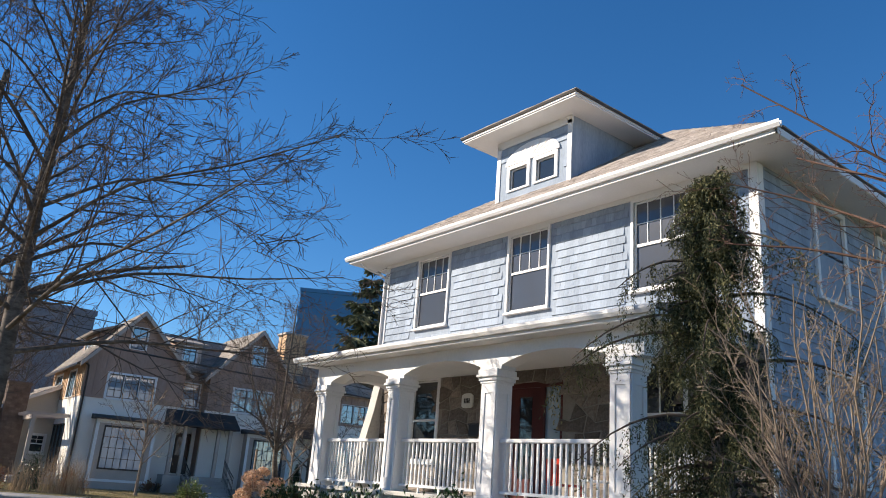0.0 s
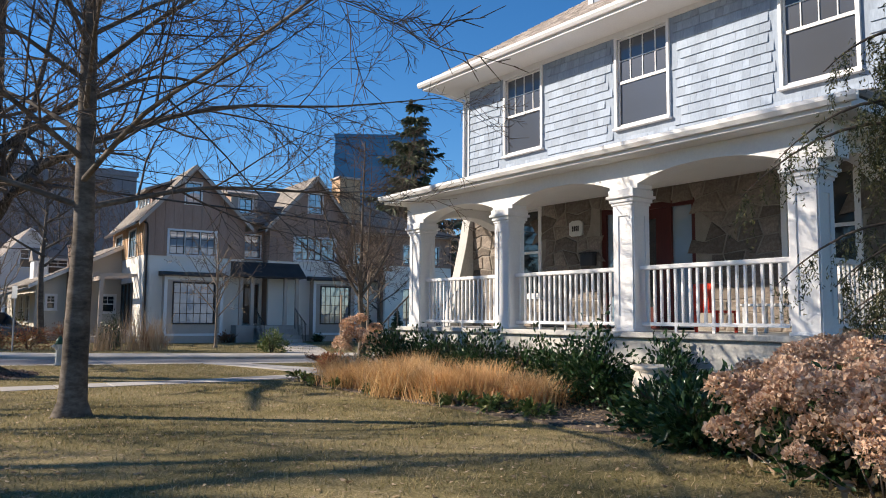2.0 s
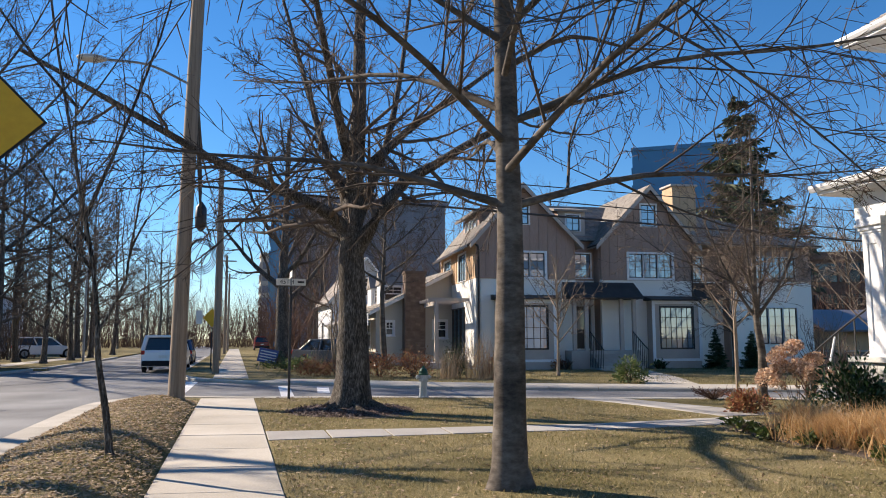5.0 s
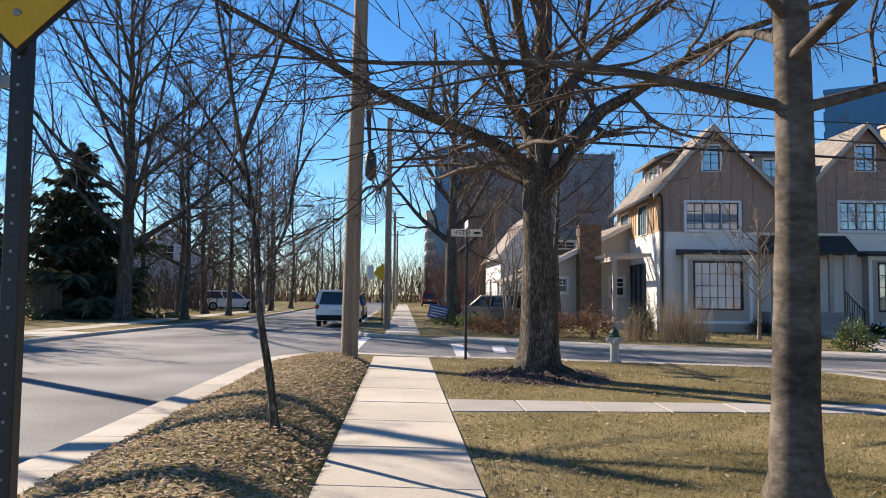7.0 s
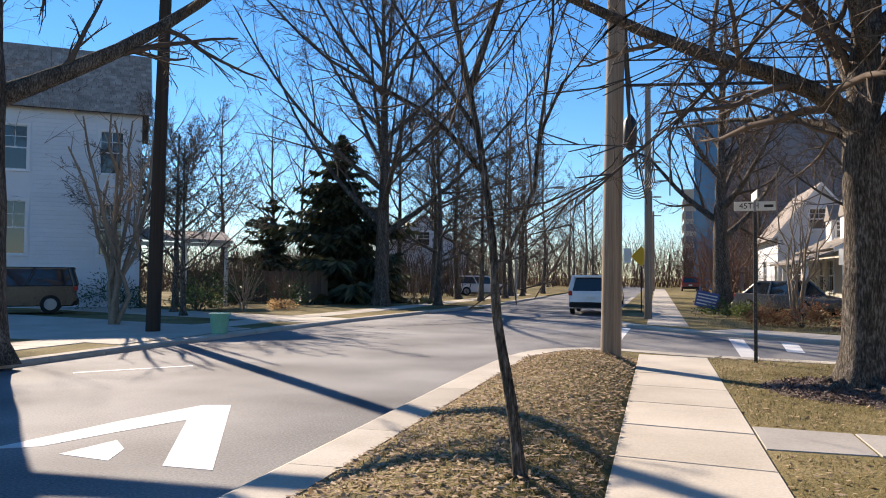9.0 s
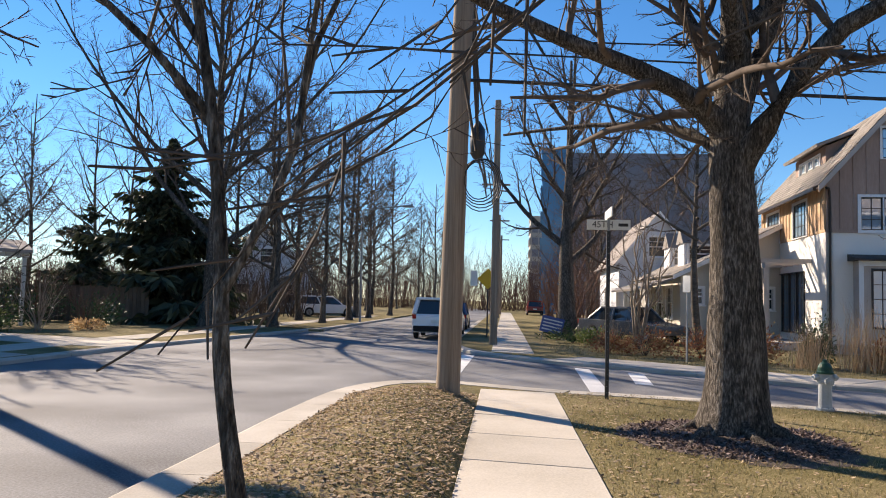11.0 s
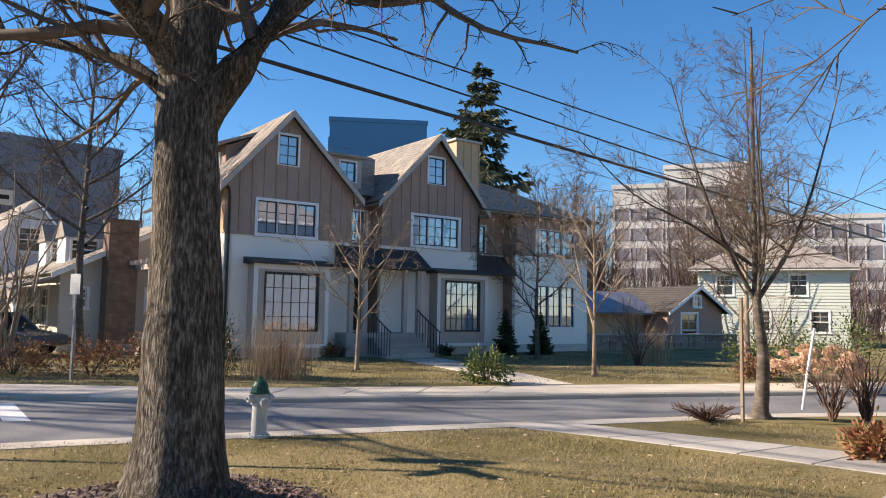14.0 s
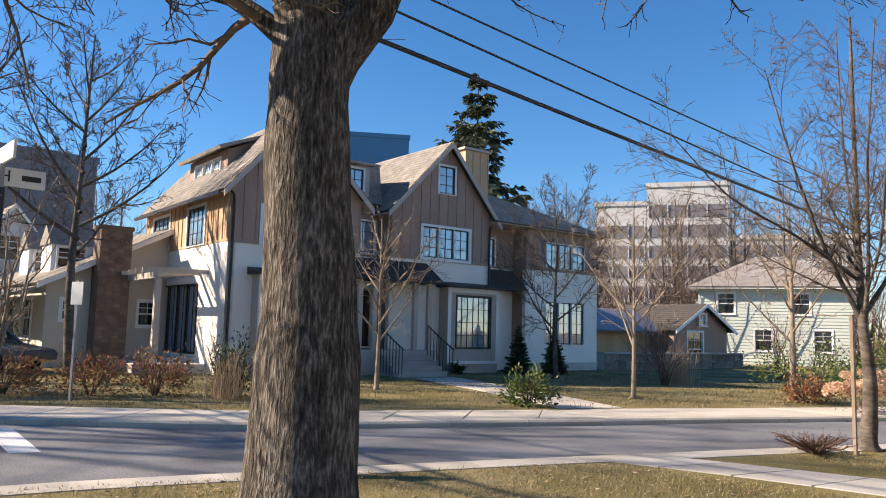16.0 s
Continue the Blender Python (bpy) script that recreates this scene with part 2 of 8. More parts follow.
    "car_grey": surface("grey_car_paint", [(0.12, 0.125, 0.13), (0.16, 0.165, 0.17)], 0.25, (1.0, 30.0), bump=0, vary=0.02, spec=0.6, metal=0.3),
    "car_black": surface("black_car_paint", [(0.012, 0.012, 0.014), (0.02, 0.02, 0.022)], 0.2, (1.0, 30.0), bump=0, vary=0.02, spec=0.6),
    "car_red": surface("dark_red_car_paint", [(0.20, 0.03, 0.02), (0.26, 0.04, 0.03)], 0.25, (1.0, 30.0), bump=0, vary=0.02, spec=0.6),
    "tyre": surface("tyre_rubber", [(0.012, 0.012, 0.012), (0.025, 0.025, 0.025)], 0.9, (6.0, 40.0), bump=0.2, vary=0.02),
    "lamp_red": surface("red_lens", [(0.35, 0.01, 0.01), (0.5, 0.02, 0.015)], 0.2, (6.0, 40.0), bump=0, vary=0.02),
    # the blue of the mirrored sky is painted into the glass colour
    "tower_glass": glass("tower_glass_sky_blue", (0.05, 0.16, 0.30), 0.12),
    # dark wall colour lifted towards grey-purple to paint in distance haze
    "tower_hazed": surface("haze_lightened_glass_wall", [(0.17, 0.165, 0.19), (0.25, 0.24, 0.265)], 0.35, (0.15, 2.0), bump=0.05, vary=0.02),
    "tower_beige": surface("beige_precast", [(0.42, 0.36, 0.30), (0.52, 0.46, 0.39)], 0.9, (0.3, 4.0), bump=0.1, vary=0.03),
    "tower_white": surface("pale_precast", [(0.50, 0.50, 0.50), (0.64, 0.63, 0.62)], 0.9, (0.3, 4.0), bump=0.1, vary=0.03),
    "siding_white": surface("white_siding", [(0.62, 0.64, 0.67), (0.74, 0.76, 0.78)], 0.7, (0.6, 20.0), bump=0.1, vary=0.03),
    "siding_green": surface("pale_green_siding", [(0.50, 0.55, 0.49), (0.60, 0.64, 0.58)], 0.8, (0.6, 20.0), bump=0.1, vary=0.03),
    "siding_beige": surface("beige_siding", [(0.48, 0.45, 0.39), (0.60, 0.56, 0.49)], 0.8, (0.6, 20.0), bump=0.1, vary=0.03),
    "brick": surface("brown_brick", [(0.15, 0.10, 0.075), (0.26, 0.19, 0.145)], 0.9, (3.0, 25.0), bump=0.4, vary=0.22),
    "mulch": surface("bark_mulch", [(0.045, 0.034, 0.026), (0.11, 0.085, 0.066), (0.21, 0.165, 0.125)], 0.95, (3.0, 40.0), bump=1.0, depth=0.03, vary=0.0, space="World"),
    "red_plastic": surface("red_plastic", [(0.55, 0.04, 0.02), (0.65, 0.06, 0.03)], 0.4, (3.0, 30.0), bump=0, vary=0.02),
    "wood_fence": surface("weathered_fence_board", [(0.10, 0.07, 0.05), (0.17, 0.125, 0.09)], 0.9, (2.0, 18.0), (3, 3, 0.3), bump=0.3, vary=0.15),
    "mulch_chip": leafy("mulch_chip", [(0.05, 0.032, 0.026), (0.13, 0.09, 0.078), (0.26, 0.20, 0.18)], 0.9, 0.0),
    "blue_sign": surface("blue_yard_sign", [(0.06, 0.09, 0.25), (0.08, 0.12, 0.32)], 0.6, (3.0, 30.0), bump=0, vary=0.02),
}


# ---- builders ----
def thing(name, label, category, m=None, group="", kind=""):
    ob = new(name)
    ob.empty_display_size = 0.2
    if m is not None:
        ob.matrix_basis = m
    return tagged(ob, label, category, group, kind)


def mesh_of(name, bm, material, smooth=False):
    me = bpy.data.meshes.new(name)
    bmesh.ops.recalc_face_normals(bm, faces=bm.faces)
    bm.to_mesh(me)
    bm.free()
    me.materials.append(material)
    if smooth:
        me.shade_smooth()
    return me


def part(name, bm, material, parent, label="", smooth=False, m=None):
    ob = new(name, mesh_of(name, bm, material, smooth) if isinstance(bm, bmesh.types.BMesh) else bm)
    ob.parent = parent
    if m is not None:
        ob.matrix_basis = m
    return tagged(ob, label) if label else ob


def setting(name, bm, material, label, category, smooth=False):
    return tagged(new(name, mesh_of(name, bm, material, smooth)), label, category, kind="structure")


def box(x0, y0, z0, x1, y1, z1, bevel=0.0, bm=None):
    b = bmesh.new() if bm is None else bm
    v = [b.verts.new(p) for p in ((x0, y0, z0), (x1, y0, z0), (x1, y1, z0), (x0, y1, z0), (x0, y0, z1), (x1, y0, z1), (x1, y1, z1), (x0, y1, z1))]
    f = [b.faces.new([v[i] for i in q]) for q in ((3, 2, 1, 0), (4, 5, 6, 7), (0, 1, 5, 4), (1, 2, 6, 5), (2, 3, 7, 6), (3, 0, 4, 7))]
    if bevel:
        bmesh.ops.bevel(b, geom=list({e for q in f for e in q.edges}), offset=bevel, segments=1, affect="EDGES", profile=0.7)
    return b


def slab(points, z0, z1, bm=None):
    """An upright prism on a plan outline."""
    b = bmesh.new() if bm is None else bm
    lo = [b.verts.new((p[0], p[1], z0)) for p in points]
    hi = [b.verts.new((p[0], p[1], z1)) for p in points]
    b.faces.new(hi)
    b.faces.new(lo[::-1])
    for i in range(len(points)):
        j = (i + 1) % len(points)
        b.faces.new((lo[i], lo[j], hi[j], hi[i]))
    return b


def prism(points, axis, a, c, bm=None):
    """A prism whose outline lies across an axis: points are (along, z); axis "x" runs it from x=a to x=c with y as along."""
    b = bmesh.new() if bm is None else bm
    place = (lambda p, k: (k, p[0], p[1])) if axis == "x" else (lambda p, k: (p[0], k, p[1]))
    lo, hi = [b.verts.new(place(p, a)) for p in points], [b.verts.new(place(p, c)) for p in points]
    b.faces.new(lo[::-1])
    b.faces.new(hi)
    for i in range(len(points)):
        j = (i + 1) % len(points)
        b.faces.new((lo[i], lo[j], hi[j], hi[i]))
    return b


def sheet(quad, thick, bm=None):
    """A flat plate of some thickness on three or four corners; it grows downwards from them."""
    b = bmesh.new() if bm is None else bm
    q = [Vector(p) for p in quad]
    n = (q[1] - q[0]).cross(q[2] - q[0]).normalized()
    if n.z < 0:
        n = -n
    hi, lo = [b.verts.new(p) for p in q], [b.verts.new(p - n * thick) for p in q]
    b.faces.new(hi)
    b.faces.new(lo[::-1])
    for i in range(len(q)):
        j = (i + 1) % len(q)
        b.faces.new((lo[i], lo[j], hi[j], hi[i]))
    return b


def lathe(profile, sides=16, bm=None, at=(0, 0)):
    """A turned shape: rows of (radius, z)."""
    b = bmesh.new() if bm is None else bm
    rings = [[b.verts.new((at[0] + r * math.cos(2 * math.pi * k / sides), at[1] + r * math.sin(2 * math.pi * k / sides), z)) for k in range(sides)] for r, z in profile]
    for a, c in zip(rings, rings[1:]):
        for k in range(sides):
            b.faces.new((a[k], a[(k + 1) % sides], c[(k + 1) % sides], c[k]))
    b.faces.new(rings[0][::-1])
    b.faces.new(rings[-1])
    return b


def tubes(groups):
    """One mesh from batches of tapering tubes: each batch is points (B, n, 3), radii (B, n) and a number of sides."""
    verts, faces, base = [], [], 0
    for pts, rad, sides in groups:
        B, n = rad.shape
        if B == 0:
            continue
        d = np.gradient(pts, axis=1)
        d /= np.linalg.norm(d, axis=2, keepdims=True) + 1e-9
        ref = np.where(np.abs(d[..., 2:3]) > 0.8, np.array([1.0, 0, 0]), np.array([0, 0, 1.0]))
        u = np.cross(d, ref)
        u /= np.linalg.norm(u, axis=2, keepdims=True) + 1e-9
        w = np.cross(d, u)
        a = 2 * np.pi * np.arange(sides) / sides
        ring = pts[:, :, None, :] + rad[:, :, None, None] * (np.cos(a)[:, None] * u[:, :, None, :] + np.sin(a)[:, None] * w[:, :, None, :])
        verts.append(ring.reshape(-1, 3))
        i = np.arange(B)[:, None, None] * n * sides + np.arange(n - 1)[None, :, None] * sides
        k = np.arange(sides)[None, None, :]
        k2 = (k + 1) % sides
        faces.append((base + np.stack(np.broadcast_arrays(i + k, i + k2, i + sides + k2, i + sides + k), -1)).reshape(-1, 4))
        base += B * n * sides
    return np.concatenate(verts), np.concatenate(faces)


def bulk_mesh(name, verts, faces, material, smooth=False):
    """A mesh from arrays whose faces all have one number of corners."""
    me = bpy.data.meshes.new(name)
    k = faces.shape[1]
    me.vertices.add(len(verts))
    me.vertices.foreach_set("co", np.asarray(verts, dtype=np.float32).ravel())
    me.loops.add(faces.size)
    me.loops.foreach_set("vertex_index", faces.ravel().astype(np.int32))
    me.polygons.add(len(faces))
    me.polygons.foreach_set("loop_start", np.arange(0, faces.size, k, dtype=np.int32))
    me.update(calc_edges=True)
    me.materials.append(material)
    if smooth:
        me.shade_smooth()
    return me


def unit(v):
    return v / (np.linalg.norm(v, axis=-1, keepdims=True) + 1e-9)


def along(points, n, sag=0.0):
    """n points at even steps of a smooth line through the given ones."""
    p = np.array(points, float)
    s = np.linspace(0, len(p) - 1, n)
    i = np.clip(s.astype(int), 0, len(p) - 2)
    f = (s - i)[:, None]
    q = np.vstack([2 * p[0] - p[1], p, 2 * p[-1] - p[-2]])
    a, b, c, d = q[i], q[i + 1], q[i + 2], q[i + 3]
    out = 0.5 * (2 * b + (c - a) * f + (2 * a - 5 * b + 4 * c - d) * f**2 + (3 * b - a - 3 * c + d) * f**3)
    if sag:
        t = np.linspace(0, 1, n)
        out[:, 2] -= sag * 4 * t * (1 - t)
    return out


def sprout(rng, pts, rad, per, span, length, angle, wander, rise, n, thin=0.6, least=0.004, shrink=0.5):
    """Side branches on a batch of branches."""
    B, m = rad.shape
    k = B * per
    par = np.repeat(np.arange(B), per)
    s = span[0] + (span[1] - span[0]) * (np.tile(np.arange(per), B) + rng.random(k)) / per
    i = np.clip((s * (m - 1)).astype(int), 0, m - 2)
    f = (s * (m - 1) - i)[:, None]
    p = pts[par, i] * (1 - f) + pts[par, i + 1] * f
    d = unit(pts[par, i + 1] - pts[par, i])
    r = (rad[par, i] * (1 - f[:, 0]) + rad[par, i + 1] * f[:, 0]) * thin
    side = unit(np.cross(d, unit(rng.normal(size=(k, 3)))))
    a = np.radians(angle + rng.normal(size=k) * 12)[:, None]
    d = unit(np.cos(a) * d + np.sin(a) * side)
    whole = np.linalg.norm(np.diff(pts, axis=1), axis=2).sum(1)[par]
    L = whole * length * (1 - shrink * s) * (0.6 + 0.8 * rng.random(k))
    out = [p]
    for _ in range(n - 1):
        d = unit(d + wander * rng.normal(size=(k, 3)) + np.array([0, 0, rise]))
        p = p + d * (L / (n - 1))[:, None]
        out.append(p)
    q = np.stack(out, 1)
    t = np.linspace(0, 1, n)[None, :]
    rr = np.maximum(r, least)[:, None] * (1 - 0.75 * t)
    return q, np.maximum(rr, least * 0.6)


def bare_tree(name, label, at, stems, limbs, levels, seed, bark, twig, flare=1.6, category="tree", group="", twig_r=0.005, m=None, trunk_from=0.5):
    """A leafless tree. stems: rows of (points, thick end, thin end) for the trunk; limbs: the same for great limbs;
    levels: rows of (per branch, span, length, angle, wander, rise, points, sides)."""
    rng = np.random.default_rng(seed)
    root = thing(name, label, category, m if m is not None else pose(*at), group)
    batches = []
    for kind, rows in (("trunk", stems), ("limb", limbs)):
        for pts, r0, r1 in rows:
            n = 14 if kind == "trunk" else 10
            q = along(pts, n)
            q[1:-1] += rng.normal(size=(n - 2, 3)) * 0.25 * r1
            t = np.linspace(0, 1, n)
            r = r0 + (r1 - r0) * t**0.8
            if kind == "trunk" and flare > 1:
                fine = along(pts, 40)
                q, t = fine, np.linspace(0, 1, 40)
                r = (r0 + (r1 - r0) * t**0.9) * (1 + (flare - 1) * np.exp(-(q[:, 2] - q[0, 2]) / (0.9 * r0))) * (1 + 0.025 * rng.normal(size=40))
            v, f = tubes([(q[None], r[None], 14 if kind == "trunk" else 9)])
            if kind == "trunk" and flare > 1:
                c = np.repeat(q, 14, 0)
                ang = np.arctan2(v[:, 1] - c[:, 1], v[:, 0] - c[:, 0])
                lob = np.exp(-(c[:, 2] - q[0, 2]) / (0.7 * r0)) * (0.22 * np.cos(5 * ang + seed) + 0.14 * np.cos(3 * ang + 1)) + 0.03 * np.cos(7 * ang + 3 * c[:, 2])
                v = c + (v - c) * (1 + lob)[:, None]
            part(kind, bulk_mesh(kind, v, f, bark, True), None, root)
            batches.append((q[None], r[None]))
    groups = []
    for k, (per, span, length, angle, wander, rise, n, sides) in enumerate(levels):
        nxt = []
        for j, (pts, rad) in enumerate(batches):
            on_trunk = k == 0 and j < len(stems)
            q, r = sprout(rng, pts, rad, per, (trunk_from, 1.0) if on_trunk else span, length * (0.6 if on_trunk else 1), angle, wander, rise, n, 0.3 if on_trunk else 0.5, twig_r)
            nxt.append((q, r))
            groups.append((q, r, sides))
        batches = nxt
    v, f = tubes(groups)
    crown = part("crown", bulk_mesh("crown", v, f, twig), None, root)
    return root


def cards(centres, dirs, length, width, rng, fold=0.25, droop=0.0, flat=None):
    """Pointed leaves: two slightly folded halves each, as verts and triangles."""
    k = len(centres)
    d = unit(dirs)
    s = unit(np.cross(d, unit(rng.normal(size=(k, 3))))) if flat is None else unit(np.cross(d, np.array([0, 0, 1.0]) + flat * rng.normal(size=(k, 3))))
    nrm = np.cross(d, s)
    L, W = np.broadcast_to(length, k)[:, None], np.broadcast_to(width, k)[:, None]
    a = centres
    tip = centres + d * L + np.array([0, 0, -1.0]) * droop * L
    mid = centres + d * L * 0.5
    l, r = mid + s * W * 0.5 + nrm * W * fold, mid - s * W * 0.5 + nrm * W * fold
    v = np.stack([a, l, tip, r], 1).reshape(-1, 3)
    i = np.arange(k)[:, None] * 4
    f = np.concatenate([i + np.array([0, 1, 2]), i + np.array([0, 2, 3])])
    return v, f


def blades(bases, height, lean, width, rng, n=3):
    """Curving grass blades, as verts and triangles."""
    k = len(bases)
    a = rng.random(k) * 2 * np.pi
    out = np.stack([np.cos(a), np.sin(a), np.zeros(k)], 1)
    side = np.stack([-np.sin(a), np.cos(a), np.zeros(k)], 1)
    h, le = height[:, None], lean[:, None]
    up = np.array([0, 0, 1.0])
    mid = bases + up * h * 0.6 + out * le * 0.35
    tip = bases + up * h + out * le
    w = np.broadcast_to(width, k)[:, None]
    v = np.stack([bases - side * w, bases + side * w, mid + side * w * 0.8, mid - side * w * 0.8, tip], 1).reshape(-1, 3)
    i = np.arange(k)[:, None] * 5
    f = np.concatenate([i + np.array(t) for t in ((0, 1, 2), (0, 2, 3), (3, 2, 4))])
    return v, f


def text_mesh(words, size, material, name="lettering"):
    cu = bpy.data.curves.new(name, "FONT")
    cu.body, cu.size, cu.align_x, cu.align_y, cu.extrude = words, size, "CENTER", "CENTER", 0.002
    tmp = new(name, cu)
    me = bpy.data.meshes.new_from_object(tmp.evaluated_get(bpy.context.evaluated_depsgraph_get()))
    bpy.data.objects.remove(tmp)
    me.materials.clear()
    me.materials.append(material)
    return me


# ---- ground, roads, pavements ----
NEAR_EDGE = [(-3.45, -40), (-3.45, 10), (-3.45, 22), (-3.42, 24.6), (-3.3, 26.4), (-2.8, 27.9), (-1.8, 28.5), (-0.9, 28.3), (0.5, 27.6), (2.3, 27.2), (4.4, 26.55), (6.3, 25.95), (9.2, 24.9), (12.2, 23.75), (16, 21.9), (40, 8.5), (90, -22)]
FAR_EDGE = [(-2.5, 160), (-2.5, 60), (-2.5, 43), (-2.2, 40), (-1.3, 37.2), (0.5, 35.0), (2.0, 33.9), (4.3, 31.95), (6.3, 30.4), (9.2, 29.05), (12.2, 27.65), (16.3, 25.9), (45, 12.5), (90, -12)]
LEFT_EDGE = [(-11.3, -40), (-11.3, 20), (-11.25, 30), (-11.0, 36), (-10.3, 43), (-9.6, 50), (-9.2, 60), (-9.0, 160)]


def sweep(line, n):
    return [(p[0], p[1]) for p in along([(x, y, 0) for x, y in line], n)]


def shifted(line, d):
    """A plan line moved sideways by d to its right."""
    p = np.array(line)
    t = unit(np.gradient(p, axis=0))
    return [tuple(q) for q in p + d * np.stack([t[:, 1], -t[:, 0]], 1)]


def ribbon(a, b, z, zb=None):
    bm = bmesh.new()
    va, vb = [bm.verts.new((*p, z)) for p in a], [bm.verts.new((*p, z if zb is None else zb)) for p in b]
    for i in range(len(a) - 1):
        bm.faces.new((va[i], va[i + 1], vb[i + 1], vb[i]))
    return bm


near_line, far_line, left_line = sweep(NEAR_EDGE, 120), sweep(FAR_EDGE, 110), sweep(LEFT_EDGE, 70)
setting("ground", box(-2500, -2500, -0.6, 2500, 2500, -0.2), M["lawn"], "dry winter grass plain reaching the horizon", "ground")
setting("road", box(-60, -60, -0.2, 110, 170, -0.105), M["asphalt"], "worn pale grey asphalt road surface", "road")
KW = 0.32
VERGE0, VERGE1, SWELL = -2.9, -0.82, 0.25


def verge_rise(x):
    """The strip between kerb and walk swells, more steeply towards the walk."""
    t = np.clip((np.asarray(x, float) - VERGE0) / (VERGE1 - VERGE0), 0, 1)
    return SWELL * np.sin(np.pi * t**1.25) ** 0.8


inner = shifted(near_line, KW)
outline = inner + [(90, -40)]
bm = slab([(p[0], p[1]) for p in outline], -0.2, -0.004)
setting("lawn_near", bm, M["lawn"], "dormant straw and green front lawn with leaf litter", "lawn")
outline = shifted(far_line, -KW)
bm = slab([(p[0], p[1]) for p in outline] + [(160, -12), (160, 160)], -0.2, -0.004)
setting("lawn_far", bm, M["lawn"], "dormant straw-coloured lawn across the street", "lawn")
outline = shifted(left_line, -KW)
bm = slab([(p[0], p[1]) for p in outline] + [(-160, 160), (-160, -40)], -0.2, -0.004)
setting("lawn_left", bm, M["lawn"], "dormant lawn and bare soil along the street", "lawn")

# the swelling verge strip
bm = bmesh.new()
nx, ny = 14, 90
grid = [[bm.verts.new((VERGE0 + i * ((VERGE1 - VERGE0) / nx), -20 + j * (46.6 / ny), -0.006 + float(verge_rise(VERGE0 + i * (VERGE1 - VERGE0) / nx)) * min(1.0, (ny - j) / 3) + 0.015 * noise.noise((i * 0.7, j * 0.9, 0)) * (0 < i < nx))) for i in range(nx + 1)] for j in range(ny + 1)]
for j in range(ny):
    for i in range(nx):
        bm.faces.new((grid[j][i], grid[j][i + 1], grid[j + 1][i + 1], grid[j + 1][i]))
setting("verge", bm, M["lawn"], "swelling strip of dry grass between kerb and walk", "verge", True)


def kerb(name, line, side, every, label, width=KW):
    """Kerb stones with a small joint between them, each its own piece."""
    root = thing(name, label, "kerb", kind="structure")
    p = np.array(line)
    s = np.concatenate([[0], np.cumsum(np.linalg.norm(np.diff(p, axis=0), axis=1))])
    k = int(s[-1] / every)
    for i in range(k):
        a, b = i * every + 0.006, (i + 1) * every - 0.006
        q = []
        for t in (a, (a + b) / 2, b):
            q.append((np.interp(t, s, p[:, 0]), np.interp(t, s, p[:, 1])))
        if abs(q[1][0]) > 45 or q[1][1] > 75 or q[1][1] < -12:
            continue
        o = shifted(q, side * width)
        bm = bmesh.new()
        rows = []
        for u, w in zip(q, o):
            e = ((w[0] - u[0]) * 0.14, (w[1] - u[1]) * 0.14)
            rows.append([bm.verts.new((*u, -0.2)), bm.verts.new((*u, -0.03)), bm.verts.new((u[0] + e[0], u[1] + e[1], 0.004)), bm.verts.new((*w, 0.006)), bm.verts.new((*w, -0.2))])
        for r, t in zip(rows, rows[1:]):
            for c in range(4):
                bm.faces.new((r[c], r[c + 1], t[c + 1], t[c]))
        bm.faces.new(rows[0])
        bm.faces.new(rows[-1][::-1])
        part("kerb_stone", bm, M["kerb"], root)
    return root


kerb("kerb_near", near_line, 1, 1.5, "worn concrete kerb along the near verge", 0.55)
kerb("kerb_far", far_line, -1, 1.5, "concrete kerb along the far pavement")
kerb("kerb_left", left_line, -1, 1.5, "concrete kerb across the street with driveway gaps")


def panels(name, label, corners_a, corners_b, step, z, material, gap=0.012):
    """A pavement of separate slabs between two plan lines."""
    root = thing(name, label, "pavement", kind="structure")
    a, b = np.array(corners_a, float), np.array(corners_b, float)
    la = np.concatenate([[0], np.cumsum(np.linalg.norm(np.diff(a, axis=0), axis=1))])
    lb = np.concatenate([[0], np.cumsum(np.linalg.norm(np.diff(b, axis=0), axis=1))])
    k = max(1, round(la[-1] / step))
    g = gap / step
    rng = np.random.default_rng(len(name))
    for i in range(k):
        f0, f1 = (i + g) / k, (i + 1 - g) / k
        pt = lambda c, l, f: (np.interp(f * l[-1], l, c[:, 0]), np.interp(f * l[-1], l, c[:, 1]))
        q = [pt(a, la, f0), pt(b, lb, f0), pt(b, lb, f1), pt(a, la, f1)]
        d = rng.normal() * 0.002
        bm = bmesh.new()
        lo = [bm.verts.new((*p, -0.15)) for p in q]
        hi = [bm.verts.new((*p, z - 0.008 + d)) for p in q]
        c = np.mean(q, axis=0)
        top = [bm.verts.new((p[0] + (c[0] - p[0]) * 0.012, p[1] + (c[1] - p[1]) * 0.012, z + d)) for p in q]
        bm.faces.new(top)
        for r, t in ((lo, hi), (hi, top)):
            for j in range(4):
                bm.faces.new((r[j], r[(j + 1) % 4], t[(j + 1) % 4], t[j]))
        part("slab", bm, material, root)
    return root


panels("pavement_near", "sunlit concrete sidewalk of square slabs", [(-0.82, -14), (-0.82, 27.2)], [(0.46, -14), (0.46, 26.95)], 1.5, 0.012, M["concrete"])
panels("path_lawn", "narrow grey flagstone path across the lawn", [(0.47, 18.75), (3, 18.75), (6, 18.6), (8.9, 18.75)], [(0.47, 19.85), (3, 19.6), (6, 19.4), (9.0, 19.75)], 0.9, 0.008, M["flag"])
